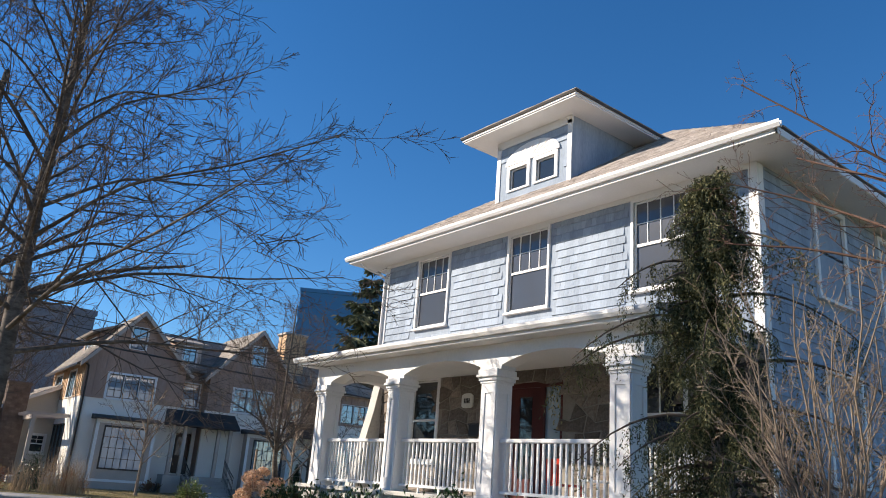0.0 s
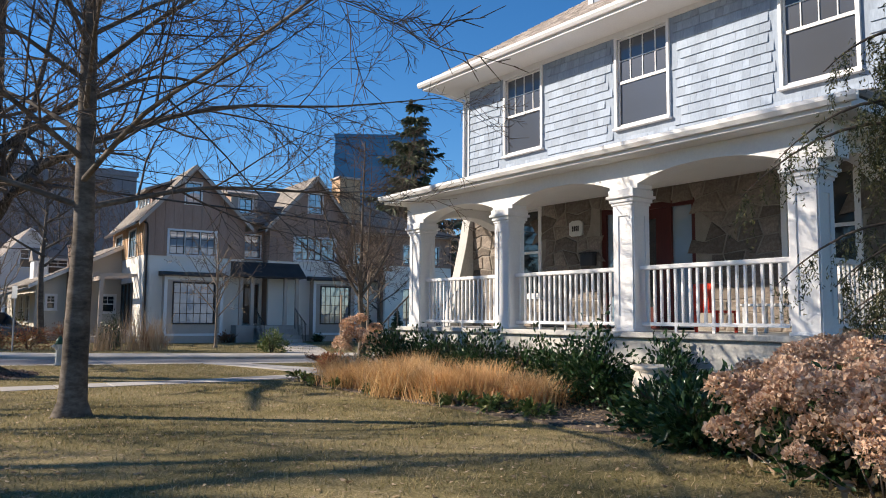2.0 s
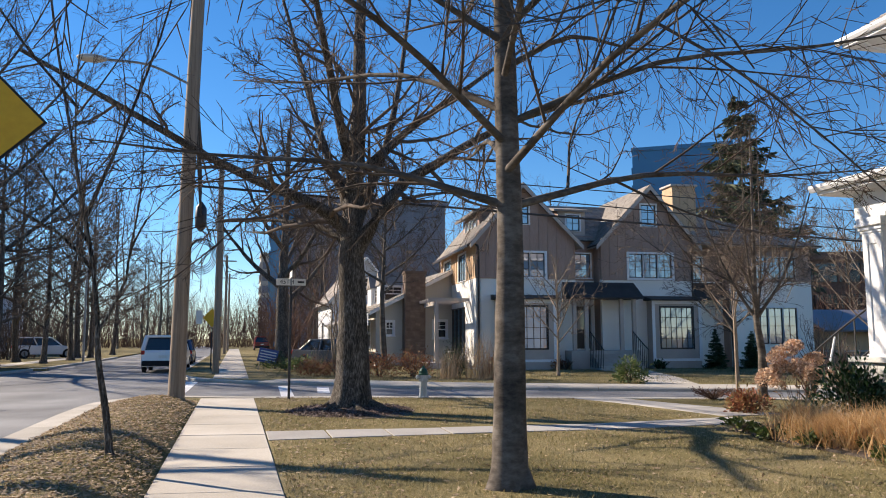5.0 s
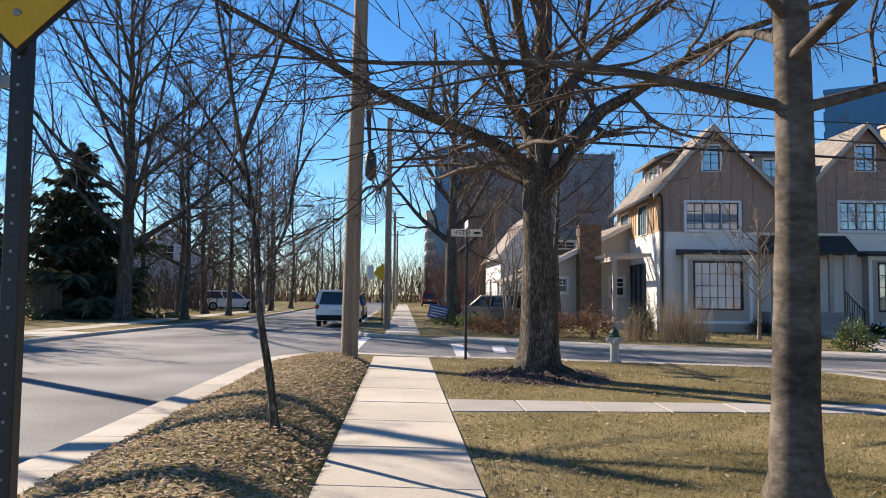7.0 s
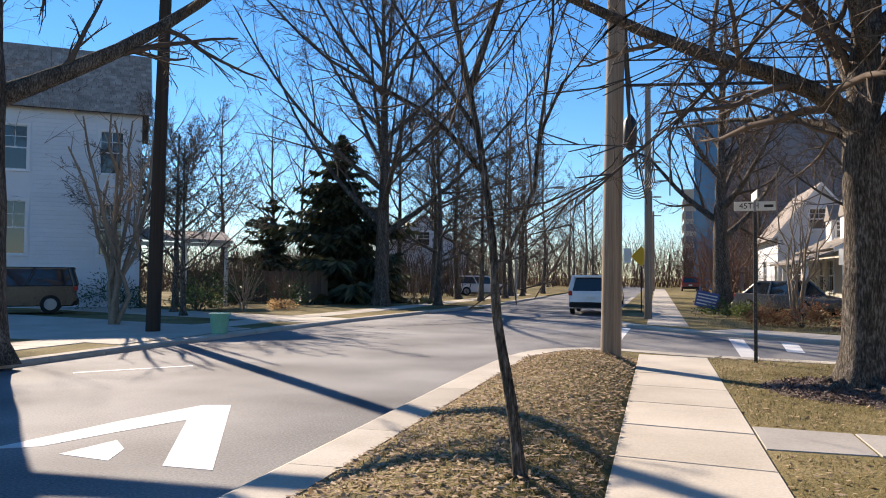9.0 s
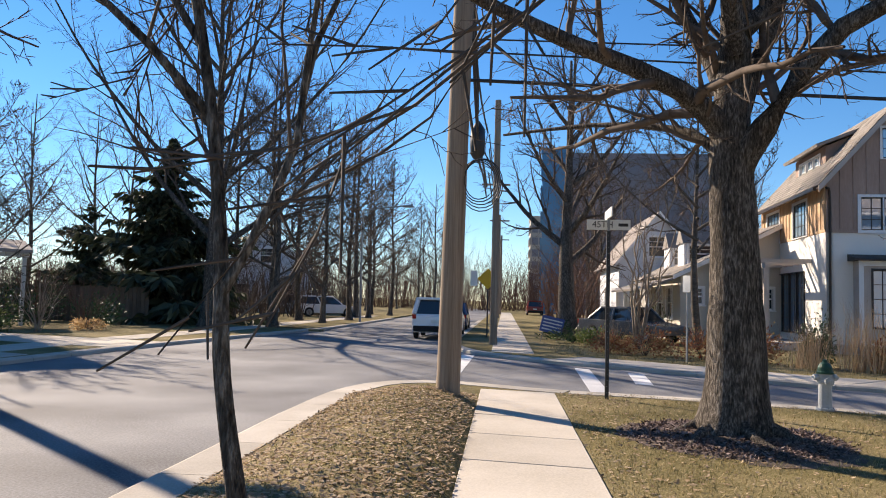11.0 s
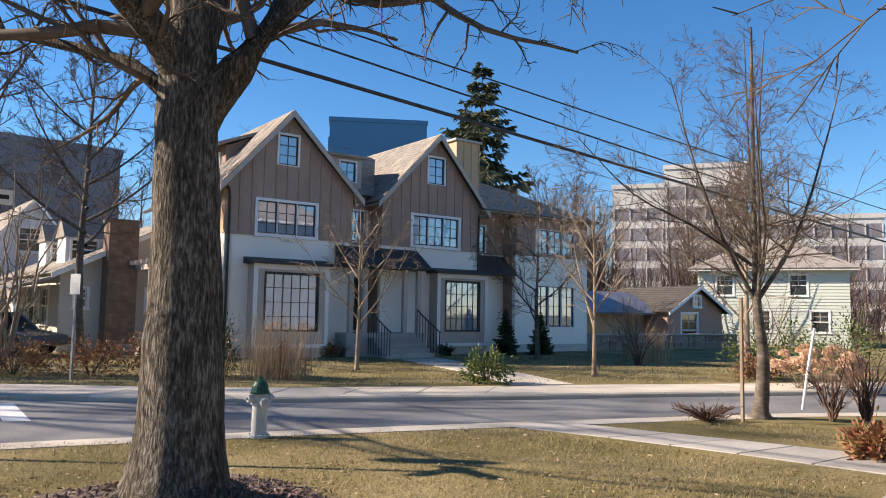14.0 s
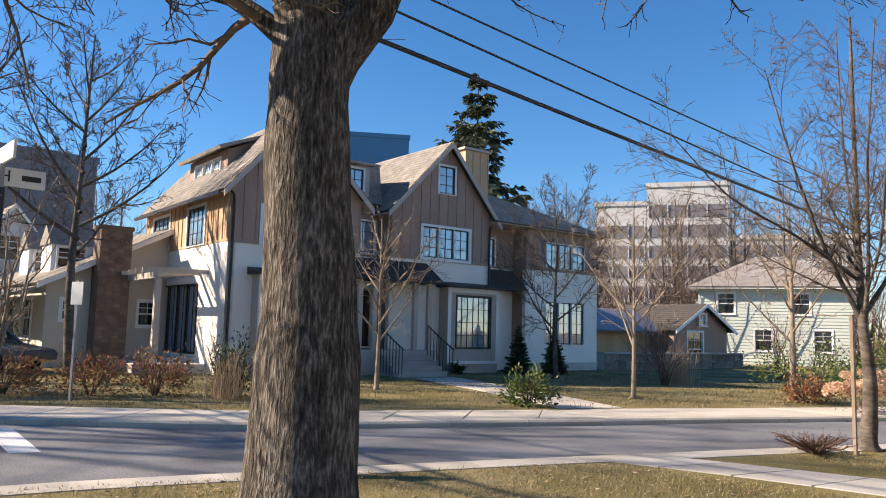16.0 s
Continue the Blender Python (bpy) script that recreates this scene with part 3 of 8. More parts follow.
panels("path_steps", "grey flagstone path from the kerb to the porch steps", [(8.0, 25.0), (8.45, 23.4), (8.75, 21.9), (9.0, 19.9)], [(9.1, 24.6), (9.7, 22.5), (10.1, 20.9), (10.3, 19.9)], 0.9, 0.010, M["flag"])
fk = [p for p in shifted(far_line, -KW) if p[1] < 35.2 and p[0] < 45]
fk2 = [p for p in shifted(far_line, -KW - 1.5) if p[1] < 37.2 and p[0] < 45]
n = min(len(fk), len(fk2))
panels("pavement_far", "concrete sidewalk across the side street", fk[-n:], fk2[-n:], 1.5, 0.008, M["concrete"])
panels("pavement_ahead", "concrete sidewalk running on beyond the crossing", [(-0.8, 37.4), (-0.8, 120)], [(0.5, 36.8), (0.5, 120)], 1.5, 0.010, M["concrete"])
panels("pavement_left", "concrete sidewalk across the street", [(-14.2, -10), (-14.2, 33), (-13.4, 45), (-12.6, 80)], [(-12.8, -10), (-12.8, 33), (-12.1, 45), (-11.3, 80)], 1.5, 0.008, M["concrete"])
panels("driveway_left", "broad pale concrete driveway apron", [(-11.75, 25.5), (-18, 26.5), (-36, 30)], [(-11.7, 31.0), (-18, 33.0), (-36, 38)], 3.0, 0.012, M["concrete"])
panels("driveway_beyond", "pale concrete driveway beyond the first one", [(-11.3, 34.2), (-18, 36.0), (-36, 42)], [(-11.1, 37.0), (-18, 39.0), (-36, 46)], 3.0, 0.012, M["concrete"])
panels("path_house", "concrete front walk to the steps of the brown house", [(12.9, 29.6), (14.5, 33), (16.4, 38.6)], [(14.4, 29.0), (16.2, 33), (18.2, 38.6)], 1.5, 0.012, M["concrete"])


def marking(name, label, outline, z=-0.101):
    return setting(name, slab(outline, z - 0.006, z), M["marking"], label, "road marking")


for q in ([(1.2, 27.75), (1.55, 27.65), (1.75, 33.3), (1.4, 33.6)], [(2.35, 30.0), (2.7, 29.85), (2.95, 32.4), (2.6, 32.65)], [(-1.75, 31.0), (-1.4, 30.9), (-1.3, 37.0), (-1.7, 37.1)]):
    marking("crosswalk_bar", "worn white crosswalk stripe on the asphalt", q)
marking("turn_arrow", "white painted turn arrow on the asphalt", [(-4.07, 17.0), (-4.56, 17.0), (-5.6, 18.9), (-5.9, 18.05), (-6.12, 17.3), (-6.5, 17.07), (-6.34, 18.0), (-6.26, 18.6), (-5.98, 19.8), (-5.65, 19.91)])
marking("edge_line", "thin worn white line along the far lane", [(-9.85, 21.95), (-8.58, 23.45), (-8.5, 23.38), (-9.77, 21.88)])
marking("turn_arrow", "white painted arrow shaft on the asphalt", [(-5.72, 17.1), (-5.62, 17.75), (-5.3, 17.45), (-5.13, 17.02)])
bm = slab([(7.5, 5.2), (7.5, 12), (7.55, 17.2), (8.4, 18.3), (10.3, 18.4), (10.4, 5.2)], -0.01, 0.03)
setting("garden_bed", bm, M["mulch"], "dark mulched planting bed along the porch", "garden bed")


# ---- wall and window helpers ----
def pierced(u0, u1, z0, z1, holes, thick, bm=None, v=0.0):
    """An upright wall along u with its outer face at v, with rectangular openings (u0, z0, u1, z1) right through it."""
    b = bmesh.new() if bm is None else bm
    us = sorted({u0, u1, *[min(max(h[k], u0), u1) for h in holes for k in (0, 2)]})
    zs = sorted({z0, z1, *[min(max(h[k], z0), z1) for h in holes for k in (1, 3)]})
    solid = lambda i, j: 0 <= i < len(us) - 1 and 0 <= j < len(zs) - 1 and not any(h[0] < (us[i] + us[i + 1]) / 2 < h[2] and h[1] < (zs[j] + zs[j + 1]) / 2 < h[3] for h in holes)
    made = {}

    def at(i, j, k):
        if (i, j, k) not in made:
            made[i, j, k] = b.verts.new((us[i], v + thick * k, zs[j]))
        return made[i, j, k]

    for i in range(len(us) - 1):
        for j in range(len(zs) - 1):
            if not solid(i, j):
                continue
            for k in (0, 1):
                b.faces.new((at(i, j, k), at(i + 1, j, k), at(i + 1, j + 1, k), at(i, j + 1, k)))
            for di, dj, p, q in ((-1, 0, (i, j), (i, j + 1)), (1, 0, (i + 1, j), (i + 1, j + 1)), (0, -1, (i, j), (i + 1, j)), (0, 1, (i, j + 1), (i + 1, j + 1))):
                if not solid(i + di, j + dj):
                    b.faces.new((at(*p, 0), at(*q, 0), at(*q, 1), at(*p, 1)))
    return b


def window(parent, u0, z0, u1, z1, v, cols, rows, casing=0.1, material=None, muntin=None, pane=None, sill=True, lower=None, at=None, inset=0.06, bar=0.013):
    """A framed window in an opening: casing, sashes, muntins, panes and a sill. The outer face looks to -v."""
    material, muntin, pane = material or M["white"], muntin or M["white"], pane or M["glass"]
    bm = bmesh.new()
    c = casing
    for q in ((u0 - c, z0 - c * 0.4, u0, z1 + c), (u1, z0 - c * 0.4, u1 + c, z1 + c), (u0, z1, u1, z1 + c), (u0, z0 - c * 0.4, u1, z0)):
        box(q[0], v - 0.035, q[1], q[2], v + 0.1, q[3], bm=bm)
    root = part("window", bm, material, parent, m=at)
    bm = bmesh.new()
    s = 0.038
    for q in ((u0, z0, u0 + s, z1), (u1 - s, z0, u1, z1), (u0, z0, u1, z0 + s * 1.3), (u0, z1 - s, u1, z1)):
        box(q[0], v + inset - 0.03, q[1], q[2], v + inset + 0.03, q[3], bm=bm)
    if lower is not None:
        zm = z0 + (z1 - z0) * lower
        box(u0, v + inset - 0.03, zm - 0.03, u1, v + inset + 0.03, zm + 0.03, bm=bm)
    part("sash", bm, muntin, root)
    bm = bmesh.new()
    zl = z0 if lower is None else z0 + (z1 - z0) * lower
    for i in range(1, cols):
        u = u0 + (u1 - u0) * i / cols
        box(u - bar, v + inset - 0.02, zl, u + bar, v + inset + 0.02, z1, bm=bm)
    for i in range(1, rows):
        z = zl + (z1 - zl) * i / rows
        box(u0, v + inset - 0.018, z - bar, u1, v + inset + 0.018, z + bar, bm=bm)
    if cols * rows > 1:
        part("muntin", bm, muntin, root)
    part("pane", box(u0 + 0.01, v + inset, z0 + 0.01, u1 - 0.01, v + inset + 0.012, z1 - 0.01), pane, root)
    if sill:
        part("sill", box(u0 - c - 0.03, v - 0.08, z0 - c * 0.4 - 0.05, u1 + c + 0.03, v + 0.06, z0 - c * 0.4, 0.008), material, root)
    return root


# ---- the blue shingled house ----
house = thing("blue_house", "blue-grey shingled house with white trim and a deep front porch", "house", pose(13.02, 18.95, 0, 0, 0, -90))
W2 = [(1.62, 5.43, 2.9, 7.36), (5.25, 5.43, 6.54, 7.36), (8.98, 5.43, 10.25, 7.36)]
W1 = [(1.75, 1.9, 2.8, 3.95), (4.7, 1.15, 7.1, 3.72), (8.95, 1.9, 10.1, 3.95)]
HU, HD = 11.75, 10.95
part("upper_wall", pierced(0, HU, 4.3, 7.55, W2, 0.22), M["shingle"], house)
part("lower_wall", pierced(0, HU, 0, 4.3, W1, 0.3), M["mortar"], house)
part("side_wall", box(HU - 0.2, 0.3, 0, HU, HD, 7.55), M["shingle"], house, "blue-grey side wall in courses")
part("side_wall", box(0, 0.3, 0, 0.2, HD, 7.55), M["shingle"], house)
part("back_wall", box(0.2, HD - 0.2, 0, HU - 0.2, HD, 7.55), M["shingle"], house)
for w in W2:
    window(house, *w, -0.02, 4, 2, 0.06, lower=0.5, pane=M["glass_screen"], bar=0.009)
window(house, *W1[0], 0.0, 1, 1, 0.1, lower=0.5)
window(house, *W1[2], 0.0, 2, 1, 0.1, lower=0.5)
# corner boards and frieze
for u in (0.0, HU - 0.16):
    part("corner_board", box(u - 0.02 if u == 0 else u, -0.045, 4.3, u + 0.16 if u == 0 else u + 0.18, 0.0, 7.5), M["white"], house)
part("corner_board", box(HU, 0.0, 0, HU + 0.03, 0.16, 7.5), M["white"], house)
part("frieze_board", box(0, -0.04, 7.42, HU, 0.0, 7.55), M["white"], house)
# entrance
bm = pierced(4.7, 7.1, 1.15, 3.72, [(4.82, 1.15, 5.3, 3.6), (5.42, 1.15, 6.38, 3.6), (6.5, 1.15, 6.98, 3.6)], 0.12, v=0.06)
frame_ob = part("door_frame", bm, M["door_red"], house, "dark red door frame")
door = part("door", pierced(5.42, 6.38, 1.17, 3.6, [(5.7, 1.6, 6.1, 3.4)], 0.05, v=0.1), M["door_red"], house, "dark red front door with a tall pane")
part("pane", box(5.7, 0.115, 1.6, 6.1, 0.13, 3.4), M["glass"], door)
part("handle", lathe([(0.012, -0.02), (0.03, 0.0), (0.03, 0.02), (0.01, 0.03)], 10), M["steel"], door, m=pose(5.5, 0.06, 2.15, 90))
for a in (4.82, 6.5):
    part("sidelight", box(a, 0.12, 1.2, a + 0.48, 0.135, 3.6), M["glass_sky_tint"], frame_ob)

# stones of the porch wall, each its own piece

def stones(root, u0, u1, z0, z1, holes, v, size, material, seed, limit=300, out=0.035):
    """Irregular stones on a jittered net of corners, with a joint round each."""
    r = np.random.default_rng(seed)
    nu, nz = max(1, int((u1 - u0) / size)), max(1, int((z1 - z0) / (size * 0.72)))
    P = np.zeros((nz + 1, nu + 1, 2))
    for j in range(nz + 1):
        for i in range(nu + 1):
            ju, jz = (r.random(2) - 0.5) * 0.62 if 0 < i < nu and 0 < j < nz else (0, 0)
            P[j, i] = (u0 + (u1 - u0) * (i + ju) / nu, z0 + (z1 - z0) * (j + jz) / nz)
    for j in range(nz):
        i = 0
        while i < nu:
            k = 2 if i + 2 <= nu and r.random() < 0.3 else 1
            lo, hi = [P[j, i + q] for q in range(k + 1)], [P[j + 1, i + q] for q in range(k, -1, -1)]
            i += k
            q = np.array(lo + hi)
            c = q.mean(0)
            if any(h[0] - 0.12 < c[0] < h[2] + 0.12 and h[1] - 0.1 < c[1] < h[3] + 0.1 for h in holes):
                continue
            rad = np.linalg.norm(q - c, axis=1, keepdims=True)
            q = c + (q - c) * (1 - 0.018 / rad)
            top = c + (q - c) * (1 - 0.03 / rad)
            d = out * (0.6 + 0.8 * r.random())
            bm = bmesh.new()
            a = [bm.verts.new((p[0] - c[0], 0, p[1] - c[1])) for p in q]
            b = [bm.verts.new((p[0] - c[0], -d, p[1] - c[1])) for p in top]
            bm.faces.new(b)
            for e in range(len(a)):
                bm.faces.new((a[e], a[(e + 1) % len(a)], b[(e + 1) % len(a)], b[e]))
            part("stone", bm, material, root, m=pose(c[0], v, c[1]))


lower = house.children[1]
stones(lower, 0.0, HU, 1.15, 4.0, W1, -0.001, 0.36, M["stone"], 3, out=0.02)
# stone end pier beside the porch steps
pier = part("stone_pier", prism([(-0.75, 0), (0.0, 0), (0.0, 4.0), (-0.1, 4.0), (-0.25, 3.2), (-0.5, 2.2), (-0.75, 1.2)], "x", 0.0, 0.32), M["parge"], house, "sloping sunlit stone buttress beside the steps")

# shingle pieces
SH = 0.19
variants = []
for w in (0.13, 0.17, 0.21, 0.26):
    bm = bmesh.new()
    v = [bm.verts.new(p) for p in ((0, -0.03, 0), (w, -0.03, 0), (w, -0.004, SH + 0.01), (0, -0.004, SH + 0.01), (0, 0.0, 0), (w, 0.0, 0))]
    for q in ((0, 1, 2, 3), (4, 5, 1, 0), (0, 3, 4), (1, 5, 2)):
        bm.faces.new([v[i] for i in q])
    variants.append((w, mesh_of("shingle", bm, M["shingle"])))


def shingled(parent, u0, u1, z0, z1, holes, v, seed, single=lambda u, z: False, m=None):
    """Courses of shingles; those picked by single() are pieces of their own, the rest one mesh."""
    r = np.random.default_rng(seed)
    rest, count = bmesh.new(), 0
    z = z0
    while z < z1 - 0.05:
        u = u0
        while u < u1 - 0.04:
            w, me = variants[r.integers(4)]
            w2 = min(w, u1 - u)
            h2 = min(SH + 0.01, z1 - z)
            drop = r.random() * 0.007
            if not any(h[0] - 0.11 < u + w2 and u < h[2] + 0.11 and h[1] - 0.12 < z + h2 - 0.02 and z + 0.02 < h[3] + 0.11 for h in holes):
                if single(u, z) and w2 == w and count < 300:
                    part("shingle", me, None, parent, m=pose(u, v, z - drop) if m is None else m @ pose(u, v, z - drop))
                    count += 1
                else:
                    a = [rest.verts.new((u + p[0] * 1.0, v + p[1], z - drop + p[2])) for p in ((0, -0.03, 0), (w2 - 0.003, -0.03, 0), (w2 - 0.003, -0.004, h2), (0, -0.004, h2), (0, 0, 0), (w2 - 0.003, 0, 0))]
                    for q in ((0, 1, 2, 3), (4, 5, 1, 0), (0, 3, 4), (1, 5, 2)):
                        rest.faces.new([a[i] for i in q])
            u += w + 0.003
        z += SH
    tagged(part("shingle_course", rest, M["shingle_rest"], parent, m=m), kind="stuff")


def island_copy(src, name, amount):
    """The same surface, changing from island to island of one mesh instead of from object to object."""
    m = M[src].copy()
    m.name = name
    n, l = m.node_tree.nodes, m.node_tree.links
    g = n.new("ShaderNodeNewGeometry")
    for x in list(n):
        if x.type == "MAP_RANGE" and any(k.from_node.type == "OBJECT_INFO" for k in x.inputs[0].links):
            l.new(g.outputs["Random Per Island"], x.inputs[0])
            x.inputs[3].default_value, x.inputs[4].default_value = 1 - amount, 1 + amount
    return m


M["shingle_rest"] = island_copy("shingle", "blue_grey_shingle_course", 0.13)
M["roof_rest"] = island_copy("roof_grey", "weathered_roof_course", 0.22)
M["roof_tan_rest"] = island_copy("roof_tan", "tan_roof_course", 0.15)
upper = house.children[0]
shingled(upper, 0.16, HU - 0.16, 5.0, 7.45, W2, 0.0, 8, lambda u, z: 2.9 < u < 8.9 and z < 7.0)
shingled(house, 0.0, HD - 0.3, 0.4, 7.5, [(2.0, 5.4, 3.2, 7.3), (5.0, 5.4, 6.2, 7.3), (2.0, 1.9, 3.4, 3.9)], 0.0, 9, m=pose(HU, 0.16, 0, 0, 0, 90))
for w in ((2.0, 5.4, 3.2, 7.3), (5.0, 5.4, 6.2, 7.3), (2.0, 1.9, 3.4, 3.9)):
    window(house, *w, -0.03, 2, 1, 0.1, lower=0.5, at=pose(HU, 0.16, 0, 0, 0, 90))

# hip roof in courses
EU0, EU1, EV0, EV1, EZ = -0.85, HU + 0.85, -0.87, HD + 0.87, 7.73
RV, RZ = (EV0 + EV1) / 2, 7.73 + 0.67 * (HD / 2 + 0.87)
RU0, RU1 = EU0 + (RV - EV0), EU1 - (RV - EV0)


def coursed(parent, quad, step, material, name="roof_plane", lift=0.02, seed=1):
    """A roof plane: low edge a-b, high edge d-c, laid in overlapping tabs."""
    a, b, c, d = [np.array(p, float) for p in quad]
    hgt = np.linalg.norm((d + c) / 2 - (a + b) / 2)
    n = unit(np.cross(b - a, (c + d) / 2 - (a + b) / 2))
    n = n if n[2] > 0 else -n
    r = np.random.default_rng(seed)
    k = max(1, int(hgt / step))
    V, F = [], []
    for i in range(k):
        f0, f1 = i / k, min(1.0, (i + 1.15) / k)
        l0, r0, l1, r1 = a + (d - a) * f0, b + (c - b) * f0, a + (d - a) * f1, b + (c - b) * f1
        w = np.linalg.norm(r0 - l0)
        cuts = [0.0]
        while cuts[-1] < w:
            cuts.append(cuts[-1] + 0.16 + 0.16 * r.random())
        cuts = np.clip(np.array(cuts) / max(w, 0.01), 0, 1)
        for s, t in zip(cuts, cuts[1:]):
            h = lift * (0.7 + 0.6 * r.random())
            o = len(V)
            V += [l0 + (r0 - l0) * s + n * h, l0 + (r0 - l0) * (t - 0.01 / max(w, 0.1)) + n * h, l1 + (r1 - l1) * (t - 0.01 / max(w, 0.1)) + n * 0.004, l1 + (r1 - l1) * s + n * 0.004, l0 + (r0 - l0) * s, l0 + (r0 - l0) * t]
            F += [(o, o + 1, o + 2, o + 3), (o + 4, o + 5, o + 1, o)]
    base = sheet([tuple(p) for p in (a, b, c, d)], 0.06)
    ob = part(name, base, M["roof_dark"], parent)
    tagged(part("roof_covering", bulk_mesh("roof_covering", np.array(V), np.array(F), material), None, ob), kind="stuff")
    return ob


coursed(house, [(EU0, EV0, EZ), (EU1, EV0, EZ), (RU1, RV, RZ), (RU0, RV, RZ)], 0.15, M["roof_rest"])
coursed(house, [(EU1, EV0, EZ), (EU1, EV1, EZ), (RU1 + 0.01, RV + 0.01, RZ), (RU1, RV, RZ)], 0.15, M["roof_rest"])
coursed(house, [(EU0, EV1, EZ), (EU0, EV0, EZ), (RU0, RV, RZ), (RU0 - 0.01, RV + 0.01, RZ)], 0.15, M["roof_rest"])
part("roof_plane", sheet([(EU0, EV1, EZ), (EU1, EV1, EZ), (RU1, RV, RZ), (RU0, RV, RZ)], 0.06), M["roof_grey"], house)
part("soffit", box(EU0 + 0.02, EV0 + 0.02, 7.52, EU1 - 0.02, EV1 - 0.02, 7.55), M["white"], house)
bm = bmesh.new()
for q in ((EU0, EV0, EU1, EV0 + 0.03), (EU0, EV1 - 0.03, EU1, EV1), (EU0, EV0, EU0 + 0.03, EV1), (EU1 - 0.03, EV0, EU1, EV1)):
    box(q[0], q[1], 7.53, q[2], q[3], 7.66, bm=bm)
part("fascia", bm, M["white"], house)
part("gutter", prism([(EV0 - 0.11, 7.72), (EV0 - 0.11, 7.66), (EV0 - 0.07, 7.6), (EV0 - 0.005, 7.6), (EV0 - 0.005, 7.72), (EV0 - 0.02, 7.72), (EV0 - 0.02, 7.63), (EV0 - 0.09, 7.66), (EV0 - 0.095, 7.72)], "x", EU0 - 0.1, EU1 + 0.1), M["white"], house)
pipe = along([(EU0 + 0.45, EV0 + 0.1, 7.58), (EU0 + 0.5, EV0 + 0.25, 7.4), (-0.02, -0.1, 7.15), (0.02, -0.09, 6.9), (0.02, -0.09, 5.0)], 24)
v, f = tubes([(pipe[None], np.full((1, 24), 0.04), 8)])
part("downspout", bulk_mesh("downspout", v, f, M["white"], True), None, house)

# dormer
DU0, DU1, DV = 3.65, 6.37, 0.9
part("dormer_wall", pierced(DU0, DU1, 8.6, 10.72, [(4.17, 9.16, 4.83, 9.78), (5.17, 9.16, 5.83, 9.78)], 0.15, v=DV), M["shingle"], house)
for u in (DU0, DU1 - 0.12):
    part("dormer_cheek", prism([(DV + 0.15, 8.6), (DV + 0.15, 10.72), (4.1, 10.72)], "x", u, u + 0.12), M["shingle"], house)
shingled(house, DU0 + 0.14, DU1 - 0.14, 8.75, 10.5, [(4.0, 9.06, 6.0, 9.9)], DV, 12)
for u in (DU0 - 0.02, DU1 - 0.12):
    part("dormer_corner", box(u, DV - 0.03, 8.62, u + 0.14, DV, 10.6), M["white"], house)
for u in (4.17, 5.17):
    window(house, u, 9.16, u + 0.66, 9.78, DV - 0.01, 1, 1, 0.1, sill=False)
arch = [(4.0, 9.9)] + [(5.0 - 1.0 * math.cos(a), 9.9 + 0.5 * math.sin(a)) for a in np.linspace(0, math.pi, 15)][1:-1] + [(6.0, 9.9)]
part("dormer_fan", prism(arch, "y", DV - 0.05, DV - 0.004), M["white"], house, "white fan-shaped arch over the dormer windows")
for a in np.linspace(0.2, math.pi - 0.2, 9):
    bm = prism([(5.0 - 0.2 * math.cos(a) - 0.012, 9.93 + 0.1 * math.sin(a)), (5.0 - 0.92 * math.cos(a) - 0.018, 9.9 + 0.46 * math.sin(a)), (5.0 - 0.92 * math.cos(a) + 0.018, 9.9 + 0.46 * math.sin(a)), (5.0 - 0.2 * math.cos(a) + 0.012, 9.93 + 0.1 * math.sin(a))], "y", DV - 0.065, DV - 0.05)
    part("fan_rib", bm, M["white"], house)
part("dormer_frieze", box(DU0 - 0.03, DV - 0.03, 10.5, DU1 + 0.03, DV + 0.02, 10.72), M["white"], house)
part("dormer_soffit", box(DU0 - 0.72, DV - 0.72, 10.72, DU1 + 0.72, 4.2, 10.76), M["white"], house)
bm = bmesh.new()
ring = [(DU0 - 0.75, DV - 0.75), (DU1 + 0.75, DV - 0.75), (DU1 + 0.75, 5.2), (DU0 - 0.75, 5.2)]
slab(ring, 10.76, 10.86, bm)
part("dormer_fascia", bm, M["white"], house)
mid = (DU0 + DU1) / 2
coursed(house, [(DU0 - 0.8, DV - 0.8, 10.87), (DU1 + 0.8, DV - 0.8, 10.87), (mid + 0.02, DV + 1.35, 11.6), (mid - 0.02, DV + 1.35, 11.6)], 0.15, M["roof_rest"], "dormer_roof")
coursed(house, [(DU1 + 0.8, DV - 0.8, 10.87), (DU1 + 0.8, 5.3, 10.87), (mid, 5.3, 11.6), (mid, DV + 1.35, 11.6)], 0.15, M["roof_rest"], "dormer_roof")
coursed(house, [(DU0 - 0.8, 5.3, 10.87), (DU0 - 0.8, DV - 0.8, 10.87), (mid, DV + 1.35, 11.6), (mid, 5.3, 11.6)], 0.15, M["roof_rest"], "dormer_roof")

